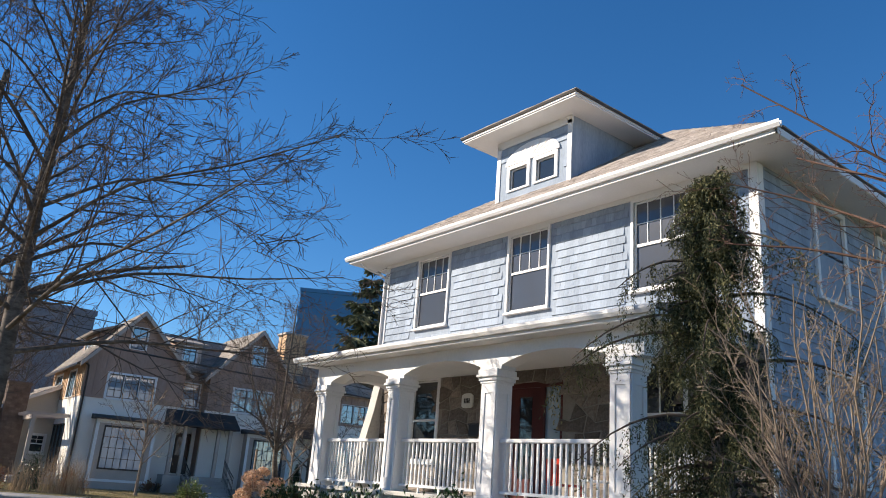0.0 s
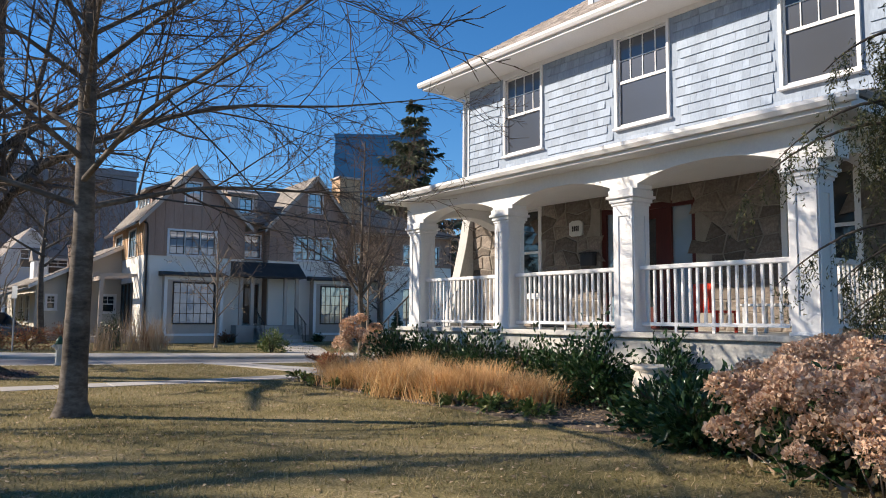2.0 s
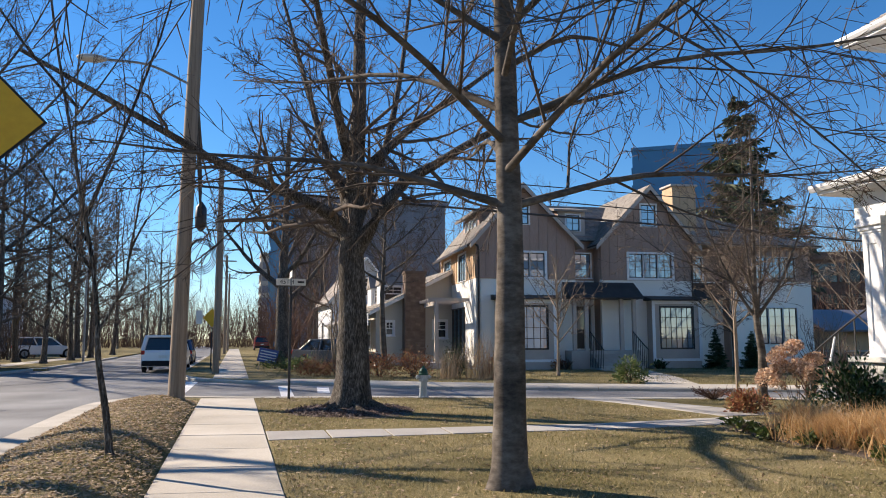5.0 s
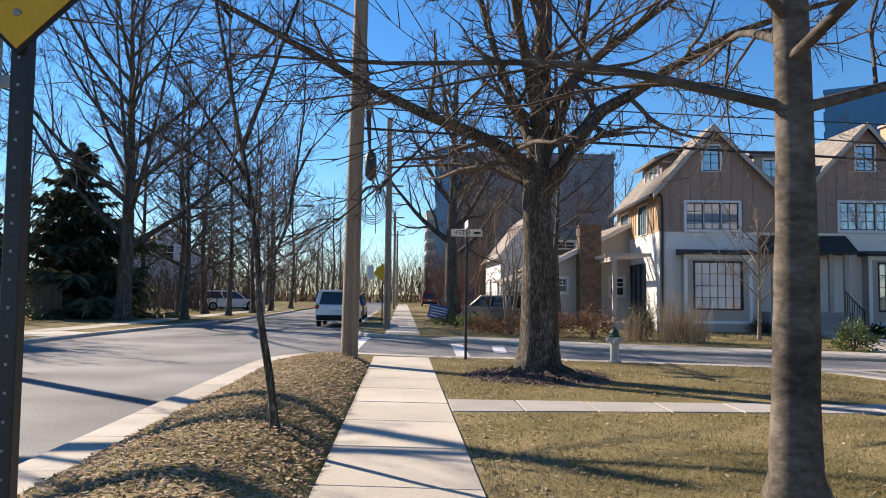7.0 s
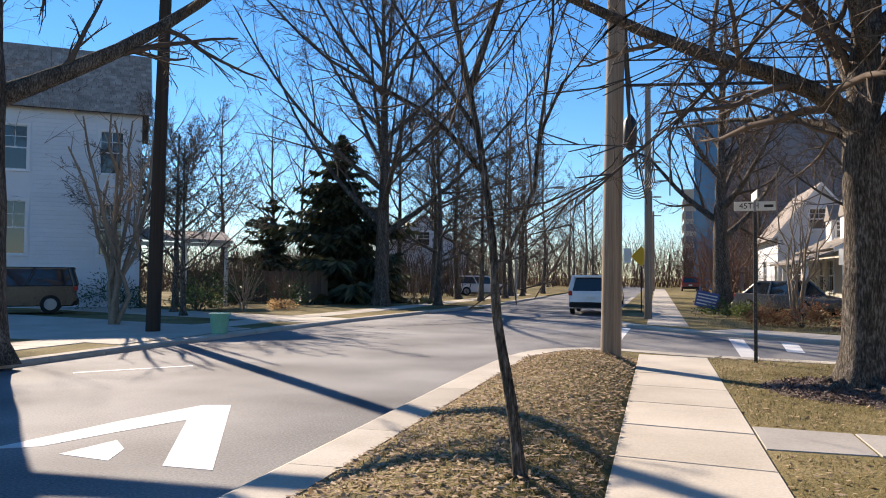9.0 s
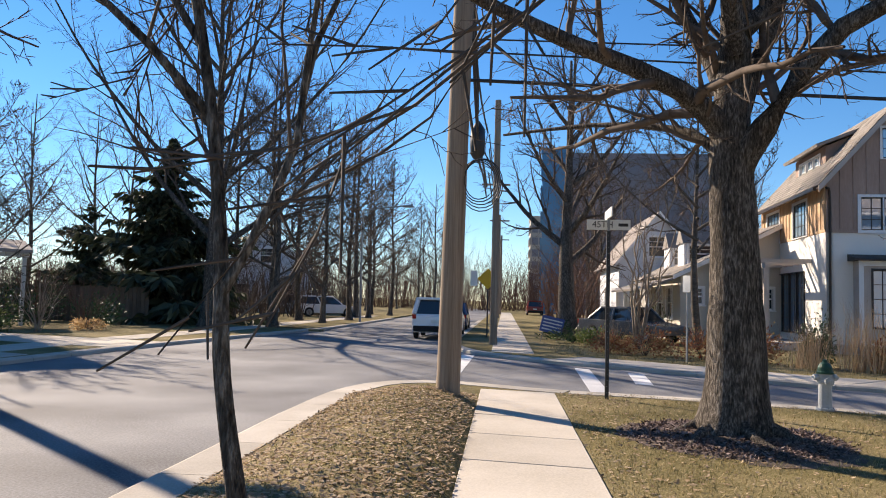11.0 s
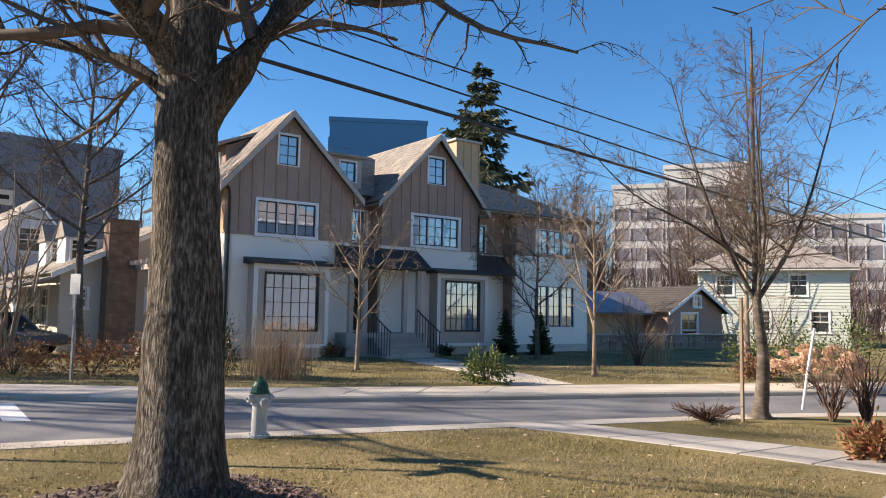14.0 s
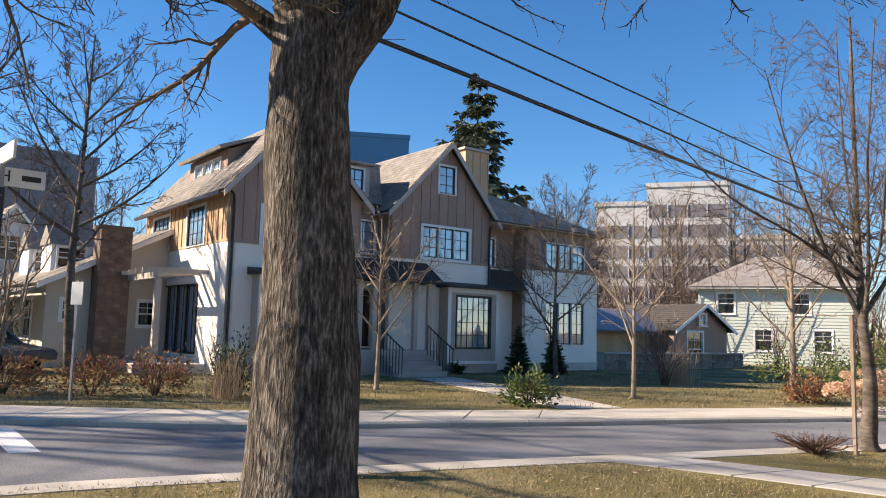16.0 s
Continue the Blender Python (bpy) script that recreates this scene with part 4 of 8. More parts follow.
# porch
PU0, PU1, PV = 0.75, 11.1, -2.27
CU = [1.22, 4.3, 7.42, 10.55]
part("porch_base", box(PU0, -2.58, 0, PU1, -0.002, 1.06, 0.01), M["parge"], house, "parged grey porch foundation")
part("porch_floor", box(PU0 - 0.05, -2.66, 1.06, PU1 + 0.05, -0.003, 1.15, 0.01), M["parge"], house, "grey stone porch floor edge")
for u in CU:
    bm = box(u - 0.2, PV - 0.2, 1.15, u + 0.2, PV + 0.2, 3.3)
    col = part("porch_column", bm, M["white"], house)
    bm = bmesh.new()
    for s in (0, 90, 180, 270):
        R = Matrix.Translation((u, PV, 0)) @ Matrix.Rotation(radians(s), 4, "Z")
        for q in ((-0.2, 1.15, 0.2, 1.42), (-0.2, 3.1, 0.2, 3.3), (-0.2, 1.42, -0.1, 3.1), (0.1, 1.42, 0.2, 3.1)):
            b2 = box(q[0], -0.222, q[1], q[2], -0.2, q[3])
            bmesh.ops.transform(b2, matrix=R, verts=b2.verts)
            me = bpy.data.meshes.new("tmp")
            b2.to_mesh(me)
            bm.from_mesh(me)
            bpy.data.meshes.remove(me)
            b2.free()
    part("panel_trim", bm, M["white"], col)
    cap = bmesh.new()
    for a, z0, z1 in ((0.235, 3.28, 3.33), (0.26, 3.33, 3.4), (0.3, 3.4, 3.45), (0.27, 3.45, 3.55)):
        box(u - a, PV - a, z0, u + a, PV + a, z1, 0.008, bm=cap)
    part("capital", cap, M["white"], col)
    part("plinth", box(u - 0.24, PV - 0.24, 1.15, u + 0.24, PV + 0.24, 1.2, 0.008), M["white"], col)
ends = [PU0 + 0.1] + CU + [PU1 - 0.1]
for a, b in zip(CU, CU[1:]):
    pts = [(a, 4.12), (a, 3.55), (a + 0.3, 3.55)] + [(a + 0.3 + (b - a - 0.6) * t, 3.62 + 0.2 * (1 - abs(2 * t - 1) ** 2.4)) for t in np.linspace(0, 1, 13)] + [(b - 0.3, 3.55), (b, 3.55), (b, 4.12)]
    part("porch_beam", prism(pts, "y", PV - 0.19, PV + 0.19), M["white"], house)
for a, b in ((PU0 + 0.1, CU[0]), (CU[3], PU1 - 0.1)):
    part("porch_beam", box(a, PV - 0.19, 3.55, b, PV + 0.19, 4.12), M["white"], house)
for u in (CU[0], CU[3]):
    pts = [(PV + 0.19, 4.12), (PV + 0.19, 3.55)] + [(PV + 0.3 + (1.85) * t, 3.6 + 0.2 * (1 - abs(2 * t - 1) ** 2.4)) for t in np.linspace(0, 1, 9)] + [(0.0, 3.55), (0.0, 4.12)]
    part("porch_beam", prism(pts, "x", u - 0.19, u + 0.19), M["white"], house)
part("porch_ceiling", box(PU0, PV, 4.0, PU1, -0.002, 4.04), M["white"], house)
LU0, LU1, LV, LZ = 0.42, 11.42, -2.85, 4.24
part("porch_soffit", box(LU0 + 0.02, LV + 0.02, 4.05, LU1 - 0.02, -0.002, 4.08), M["white"], house)
bm = bmesh.new()
box(LU0, LV, 4.06, LU1, LV + 0.03, 4.2, bm=bm)
box(LU0, LV + 0.03, 4.06, LU0 + 0.03, -0.002, 4.2, bm=bm)
box(LU1 - 0.03, LV + 0.03, 4.06, LU1, -0.002, 4.2, bm=bm)
part("porch_fascia", bm, M["white"], house)
part("porch_gutter", prism([(LV - 0.11, LZ), (LV - 0.11, LZ - 0.06), (LV - 0.07, LZ - 0.12), (LV - 0.005, LZ - 0.12), (LV - 0.005, LZ), (LV - 0.02, LZ), (LV - 0.02, LZ - 0.09), (LV - 0.09, LZ - 0.06), (LV - 0.095, LZ)], "x", LU0 - 0.1, LU1 + 0.1), M["white"], house)
coursed(house, [(LU0, LV, LZ), (LU1, LV, LZ), (LU1 - 0.9, -0.05, 5.02), (LU0 + 0.9, -0.05, 5.02)], 0.15, M["roof_rest"], "porch_roof")
coursed(house, [(LU1, LV, LZ), (LU1, -0.02, LZ), (LU1 - 0.89, -0.03, 5.02), (LU1 - 0.9, -0.05, 5.02)], 0.15, M["roof_rest"], "porch_roof")
coursed(house, [(LU0, -0.02, LZ), (LU0, LV, LZ), (LU0 + 0.9, -0.05, 5.02), (LU0 + 0.89, -0.03, 5.02)], 0.15, M["roof_rest"], "porch_roof")


def railing(parent, a, b, z0, z1, at=None):
    """A white balustrade from a to b along u, with its rails and each baluster."""
    rail = part("railing", box(a, -0.045, z1 - 0.075, b, 0.045, z1, 0.012), M["white"], parent, m=at)
    part("bottom_rail", box(a, -0.03, z0 + 0.1, b, 0.03, z0 + 0.16, 0.008), M["white"], rail)
    k = max(2, round((b - a) / 0.135))
    me = mesh_of("baluster", box(-0.019, -0.019, z0 + 0.16, 0.019, 0.019, z1 - 0.075), M["white"])
    for i in range(1, k):
        part("baluster", me, None, rail, m=pose(a + (b - a) * i / k, 0, 0))
    for f in (0.25, 0.5, 0.75):
        part("rail_foot", box(a + (b - a) * f - 0.02, -0.02, z0, a + (b - a) * f + 0.02, 0.02, z0 + 0.1), M["white"], rail)
    return rail


for a, b in zip(CU, CU[1:]):
    railing(house, a + 0.2, b - 0.2, 1.15, 2.25, pose(0, PV, 0))
railing(house, 0.0, 2.0, 1.15, 2.25, pose(CU[3], PV + 0.2, 0, 0, 0, 90))
for i in range(6):
    part("porch_step", box(PU0 - 0.3 * (i + 1) - 0.05, -2.0, 0, PU0 - 0.3 * i - 0.05, -0.8, 1.06 - 0.177 * (i + 1), 0.01), M["flag"], house)
for vv in (-2.05, -0.75):
    rl = along([(PU0, vv, 2.1), (PU0 - 0.9, vv, 1.6), (PU0 - 1.8, vv, 1.05)], 8)
    v, f = tubes([(rl[None], np.full((1, 8), 0.02), 8)])
    hr = part("handrail", bulk_mesh("handrail", v, f, M["black_metal"], True), None, house, "black iron stair handrail")
    for s in range(5):
        x = PU0 - 0.1 - 0.4 * s
        part("rail_post", box(x - 0.01, vv - 0.01, max(0.0, 1.0 - 0.24 * s), x + 0.01, vv + 0.01, 2.06 - 0.235 * s), M["black_metal"], hr)


# ---- the brown and cream house across the street ----
brown = thing("brown_house", "brown board-and-batten house with cream ground floor and twin gables", "house", pose(16, 41.5, 0, 0, 0, -4))


def battens(parent, u0, u1, z0, top, holes, material, v=0.0, step=0.42, at=None):
    """Upright battens up to a height top(u)."""
    k = int((u1 - u0) / step)
    for i in range(k + 1):
        u = u0 + (u1 - u0) * i / max(1, k)
        zt = top(u) - 0.05
        cuts = sorted([(h[1] - 0.1, h[3] + 0.1) for h in holes if h[0] - 0.1 < u < h[2] + 0.1])
        z = z0
        for lo, hi in cuts + [(zt, zt)]:
            if lo - z > 0.08:
                part("batten", box(u - 0.025, v - 0.03, z, u + 0.025, v - 0.001, min(lo, zt)), material, parent, m=at)
            z = max(z, hi)


def gable_front(u0, u1, ua, za, ze, wins, attic, depth):
    """A gabled front: cream below, brown boards above, with verge boards."""
    holes = wins + [attic]
    lo = part("cream_wall", pierced(u0, u1, 0.35, 4.35, [], 0.25), M["cream"], brown)
    part("plinth", box(u0 - 0.01, -0.02, 0, u1 + 0.01, 0.25, 0.35), M["parge"], brown)
    wall = part("boarded_wall", pierced(u0, u1, 4.35, ze, [h for h in holes if h[1] < ze], 0.22, v=-0.02), M["brown_board"], brown)
    slope = lambda u: ze + (za - ze) * (1 - abs(u - ua) / ((u1 - u0) / 2))
    # the triangle, in strips round the attic window
    bm = bmesh.new()
    cuts = sorted({u0, u1, ua, attic[0], attic[2]})
    for a, b in zip(cuts, cuts[1:]):
        m = (a + b) / 2
        if attic[0] < m < attic[2]:
            if attic[1] > ze:
                prism([(a, ze), (b, ze), (b, attic[1]), (a, attic[1])], "y", -0.02, 0.2, bm)
            prism([(a, attic[3]), (b, attic[3]), (b, slope(b)), (a, slope(a))], "y", -0.02, 0.2, bm)
        else:
            q = [(a, ze), (b, ze)] + ([(b, slope(b))] if slope(b) > ze + 0.01 else []) + ([(a, slope(a))] if slope(a) > ze + 0.01 else [])
            prism(q, "y", -0.02, 0.2, bm)
    part("gable_wall", bm, M["brown_board"], brown)
    battens(wall, u0 + 0.03, u1 - 0.03, 4.45, slope, holes, M["brown_board"], v=-0.02)
    part("band_board", box(u0, -0.05, 4.32, u1, -0.02, 4.44), M["brown_board"], brown)
    for h in wins:
        n = round((h[2] - h[0]) / 0.75)
        for i in range(n):
            a = h[0] + (h[2] - h[0]) * i / n
            b = h[0] + (h[2] - h[0]) * (i + 1) / n
            window(brown, a + 0.02, h[1], b - 0.02, h[3], -0.02, 2, 3, 0.035 if n > 1 else 0.07, M["white"], M["black_metal"], M["glass_sky_tint"], sill=False)
        part("casing", pierced(h[0] - 0.1, h[2] + 0.1, h[1] - 0.12, h[3] + 0.1, [h], 0.04, v=-0.07), M["white"], brown)
    window(brown, *attic, -0.02, 2, 3, 0.08, M["white"], M["black_metal"], M["glass_sky_tint"], sill=False)
    # roof slopes running back, and verge boards
    o = 0.35
    s = (za - ze) / ((u1 - u0) / 2)
    for e, sg in ((u0 - o, -1), (u1 + o, 1)):
        low = ze - o * s
        q = [(e, -0.35, low + 0.12), (e, depth, low + 0.12), (ua, depth, za + 0.12), (ua, -0.35, za + 0.12)]
        coursed(brown, q, 0.2, M["roof_tan_rest"], "gable_roof")
        bm = prism([(e, low - 0.14), (e, low + 0.1), (ua, za + 0.1), (ua, za - 0.14)], "y", -0.38, -0.33)
        part("verge_board", bm, M["trim_tan"], brown)
        part("eave_soffit", sheet([(e, -0.33, low + 0.0), (e, depth, low), (u0 if sg < 0 else u1, depth, ze), (u0 if sg < 0 else u1, -0.33, ze)], 0.03), M["trim_tan"], brown)
    return lo


wallA = gable_front(-5.0, 0.0, -2.7, 8.9, 6.25, [(-3.85, 4.42, -1.55, 5.6)], (-3.1, 7.0, -2.36, 8.1), 8.7)
wallB = gable_front(1.35, 6.3, 3.95, 9.02, 6.3, [(2.8, 4.45, 5.15, 5.65)], (3.56, 7.05, 4.34, 8.15), 6.0)


def bay(u0, u1):
    """A square bay with one great gridded window and a dark metal roof."""
    holes = [(u0 + 0.42, 0.95, u1 - 0.42, 2.98)]
    b = part("bay", pierced(u0, u1, 0.0, 3.3, holes, 0.15, v=-0.6), M["trim_tan"], brown, "taupe panelled bay window")
    for u in (u0, u1 - 0.12):
        part("bay_side", box(u, -0.45, 0, u + 0.12, -0.002, 3.3), M["trim_tan"], b)
    for q in ((u0 - 0.03, 0.35, u0 + 0.12, 3.3), (u1 - 0.12, 0.35, u1 + 0.03, 3.3), (u0 + 0.12, 3.12, u1 - 0.12, 3.3), (u0 + 0.12, 0.35, u1 - 0.12, 0.47)):
        part("bay_trim", box(q[0], -0.63, q[1], q[2], -0.602, q[3]), M["white"], b)
    window(b, *holes[0], -0.6, 6, 4, 0.05, M["black_metal"], M["black_metal"], M["glass_sky_tint"], sill=False)
    part("curtain", box(holes[0][0], -0.42, 0.95, holes[0][2], -0.4, 2.98), M["curtain"], b)
    part("bay_roof", prism([(-0.88, 3.3), (-0.88, 3.36), (-0.02, 3.55), (-0.02, 3.3)], "x", u0 - 0.2, u1 + 0.2), M["roof_dark"], b, "dark metal bay roof")


bay(-4.1, -1.25)
bay(3.72, 6.28)
# recessed middle with the entrance
part("cream_wall", pierced(0.0, 1.35, 0.9, 4.35, [(0.22, 0.95, 1.14, 3.1)], 0.2, v=0.9), M["cream"], brown)
part("boarded_wall", pierced(0.0, 1.35, 4.35, 6.6, [(0.2, 4.5, 1.15, 5.7)], 0.2, v=0.9), M["brown_board"], brown)
window(brown, 0.2, 4.5, 1.15, 5.7, 0.88, 2, 3, 0.07, M["white"], M["black_metal"], M["glass_sky_tint"])
for u in (-0.02, 1.33):
    part("return_wall", box(u, 0.2, 0.3, u + 0.04, 0.95, 6.4), M["brown_board"], brown)
d = part("door", pierced(0.24, 1.12, 0.95, 3.05, [(0.42, 1.9, 0.94, 2.85)], 0.06, v=1.0), M["door_dark"], brown, "dark panelled front door")
part("pane", box(0.42, 1.02, 1.9, 0.94, 1.04, 2.85), M["glass"], d)
part("landing", box(-0.6, -0.9, 0, 2.9, 0.88, 0.88, 0.01), M["flag"], brown, "stone entrance landing")
for i in range(5):
    part("front_step", box(0.35, -0.9 - 0.32 * (i + 1), 0, 2.5, -0.9 - 0.32 * i, 0.88 - 0.176 * (i + 1) + 0.176 * 0, 0.01), M["flag"], brown)
for u in (-0.45, 0.15, 1.95, 2.6):
    part("porch_post", box(u, -0.8, 0.88, u + 0.18, -0.62, 3.35, 0.01), M["trim_tan"], brown)
part("entrance_roof", prism([(-1.15, 3.35), (-1.15, 3.42), (0.0, 4.2), (0.0, 3.35)], "x", -0.7, 3.05), M["roof_dark"], brown, "dark metal roof over the entrance")
for u in (0.33, 2.52):
    rl = along([(u, -0.9, 1.8), (u, -1.7, 1.35), (u, -2.5, 0.95)], 6)
    v, f = tubes([(rl[None], np.full((1, 6), 0.025), 6)])
    hr = part("handrail", bulk_mesh("handrail", v, f, M["black_metal"]), None, brown, "black iron step railing")
    for s in range(9):
        y = -0.92 - 0.19 * s
        part("rail_bar", box(u - 0.012, y - 0.012, 0.1, u + 0.012, y + 0.012, 1.8 - 0.1 * s), M["black_metal"], hr)
# main roof behind the gables, dormer between them
coursed(brown, [(-2.7, 0.6, 6.35), (6.3, 0.6, 6.35), (6.3, 4.4, 8.75), (-2.7, 4.4, 8.75)], 0.2, M["roof_tan_rest"], "main_roof")
part("main_roof", sheet([(-2.7, 8.7, 6.35), (6.3, 8.7, 6.35), (6.3, 4.4, 8.75), (-2.7, 4.4, 8.75)], 0.08), M["roof_tan"], brown)
part("dormer", pierced(-0.45, 1.0, 6.6, 7.95, [(0.0, 6.9, 0.7, 7.7)], 0.1, v=1.1), M["trim_tan"], brown)
window(brown, 0.0, 6.9, 0.7, 7.7, 1.09, 2, 2, 0.08, M["white"], M["black_metal"], M["glass_sky_tint"], sill=False)
part("dormer_roof", sheet([(-0.75, 0.8, 7.95), (1.3, 0.8, 7.95), (1.3, 3.6, 8.5), (-0.75, 3.6, 8.5)], 0.1), M["roof_tan"], brown)
part("dormer_cheek", prism([(1.2, 6.6), (1.2, 7.95), (3.4, 8.2)], "x", -0.45, -0.35), M["brown_board"], brown)
part("dormer_cheek", prism([(1.2, 6.6), (1.2, 7.95), (3.4, 8.2)], "x", 0.9, 1.0), M["brown_board"], brown)
# the left flank in the sun
flank = pose(-5.0, 8.7, 0, 0, 0, -90)
LW = [(1.0, 4.4, 2.95, 5.75), (4.9, 4.4, 6.6, 5.75)]
part("cream_wall", pierced(0, 8.7, 0.0, 4.35, [(2.2, 0.6, 6.3, 3.0)], 0.25), M["cream"], brown, m=flank)
wl_ob = part("boarded_wall", pierced(0, 8.7, 4.35, 6.2, LW, 0.22, v=-0.02), M["tan_board"], brown, "sunlit tan boarded flank wall", m=flank)
battens(wl_ob, 0.05, 8.65, 4.45, lambda u: 6.2, LW, M["tan_board"], v=-0.02)
for h in LW:
    window(brown, *h, -0.02, 4, 3, 0.1, M["white"], M["black_metal"], M["glass_sky_tint"], sill=False, at=flank)
for i in range(4):
    a = 2.25 + i * 1.0
    window(brown, a, 0.6, a + 0.95, 3.0, 0.0, 2, 4, 0.04, M["black_metal"], M["black_metal"], M["glass_sky_tint"], sill=False, at=flank)
part("pergola", box(1.4, -1.7, 3.1, 7.2, -1.55, 3.3), M["trim_tan"], brown, m=flank)
for i in range(8):
    part("pergola_beam", box(1.5 + 0.8 * i, -1.95, 3.3, 1.58 + 0.8 * i, -0.005, 3.45), M["trim_tan"], brown, m=flank)
for u in (1.5, 6.95):
    part("pergola_post", box(u, -1.72, 0, u + 0.18, -1.53, 3.1), M["trim_tan"], brown, m=flank)
part("terrace", box(1.2, -2.2, 0, 7.4, -0.005, 0.3, 0.01), M["flag"], brown, m=flank)
part("shed_dormer", pierced(2.6, 6.4, 6.6, 7.95, [(3.2, 7.0, 5.8, 7.7)], 0.1, v=0.75), M["brown_board"], brown, m=flank)
for i in range(3):
    a = 3.2 + i * 0.87
    window(brown, a + 0.03, 7.0, a + 0.84, 7.7, 0.74, 2, 2, 0.05, M["white"], M["white"], M["glass_sky_tint"], sill=False, at=flank)
part("shed_dormer_roof", sheet([(2.3, 0.3, 7.95), (6.7, 0.3, 7.95), (6.7, 2.6, 8.85), (2.3, 2.6, 8.85)], 0.12), M["roof_tan"], brown, m=flank)
for u in (2.6, 6.3):
    part("dormer_cheek", prism([(0.85, 6.6), (0.85, 7.95), (2.4, 8.7)], "x", u, u + 0.1), M["brown_board"], brown, m=flank)
part("gutter", box(-0.2, -0.5, 5.82, 8.9, -0.38, 5.92), M["door_dark"], brown, m=flank)
for x, z0 in ((-4.9, 0.2), (6.2, 0.2)):
    pp = along([(x - 0.2, -0.35, 5.9), (x, -0.1, 5.6), (x, -0.08, 3.0), (x, -0.08, z0)], 16)
    v, f = tubes([(pp[None], np.full((1, 16), 0.045), 8)])
    part("downspout", bulk_mesh("downspout", v, f, M["door_dark"], True), None, brown)
part("back_wall", box(-4.75, 8.45, 0, 12.9, 8.7, 6.2), M["cream"], brown)
# link and right wing
part("cream_wall", pierced(6.3, 8.4, 0, 4.35, [], 0.2, v=0.8), M["cream"], brown)
part("boarded_wall", pierced(6.3, 8.4, 4.35, 6.2, [(6.55, 4.45, 7.25, 5.6)], 0.2, v=0.8), M["brown_board"], brown)
window(brown, 6.55, 4.45, 7.25, 5.6, 0.78, 2, 3, 0.07, M["white"], M["black_metal"], M["glass_sky_tint"], sill=False)
part("link_roof", prism([(-0.1, 3.4), (-0.1, 3.5), (0.79, 4.3), (0.79, 3.4)], "x", 6.31, 8.39), M["roof_dark"], brown)
RW = [(9.6, 4.5, 12.1, 5.6)]
part("cream_wall", pierced(8.4, 13.0, 0.35, 4.35, [(9.6, 1.15, 12.1, 3.0)], 0.25), M["cream"], brown)
part("plinth", box(8.39, -0.02, 0, 13.01, 0.25, 0.35), M["parge"], brown)
rw = part("boarded_wall", pierced(8.4, 13.0, 4.35, 6.2, RW, 0.22, v=-0.02), M["brown_board"], brown)
battens(rw, 8.45, 12.95, 4.45, lambda u: 6.2, RW, M["brown_board"], v=-0.02)
part("return_wall", box(8.36, 0.2, 0, 8.4, 0.95, 6.2), M["brown_board"], brown)
part("wing_end", box(12.75, 0.25, 0, 13.0, 8.4, 6.2), M["cream"], brown)
for i in range(3):
    a = 9.6 + i * 0.833
    window(brown, a + 0.02, 4.5, a + 0.81, 5.6, -0.02, 2, 3, 0.04, M["white"], M["black_metal"], M["glass_sky_tint"], sill=False)
    window(brown, a + 0.02, 1.15, a + 0.81, 3.0, 0.0, 2, 4, 0.04, M["white"], M["black_metal"], M["glass_sky_tint"], sill=False)
coursed(brown, [(6.2, -0.45, 6.2), (13.45, -0.45, 6.2), (9.6, 4.4, 8.4), (6.2, 4.4, 8.4)], 0.2, M["roof_tan_rest"], "wing_roof")
part("wing_roof", sheet([(13.45, -0.45, 6.2), (13.45, 9.1, 6.2), (9.6, 4.4, 8.4)], 0.1), M["roof_tan"], brown)
part("wing_roof", sheet([(13.45, 9.1, 6.2), (6.2, 9.1, 6.2), (6.2, 4.4, 8.4), (9.6, 4.4, 8.4)], 0.1), M["roof_tan"], brown)
part("wing_soffit", box(6.3, -0.42, 6.12, 13.4, 8.9, 6.17), M["trim_tan"], brown)
ch = part("chimney", box(6.1, 1.5, 5.5, 7.45, 2.6, 9.5), M["tan_board"], brown, "boxy tan boarded chimney")
part("chimney_cap", box(6.0, 1.4, 9.5, 7.55, 2.7, 9.62, 0.02), M["trim_tan"], ch)
for i in range(4):
    part("batten", box(6.1 + 0.43 * i, 1.47, 5.6, 6.15 + 0.43 * i, 1.499, 9.5), M["tan_board"], ch)


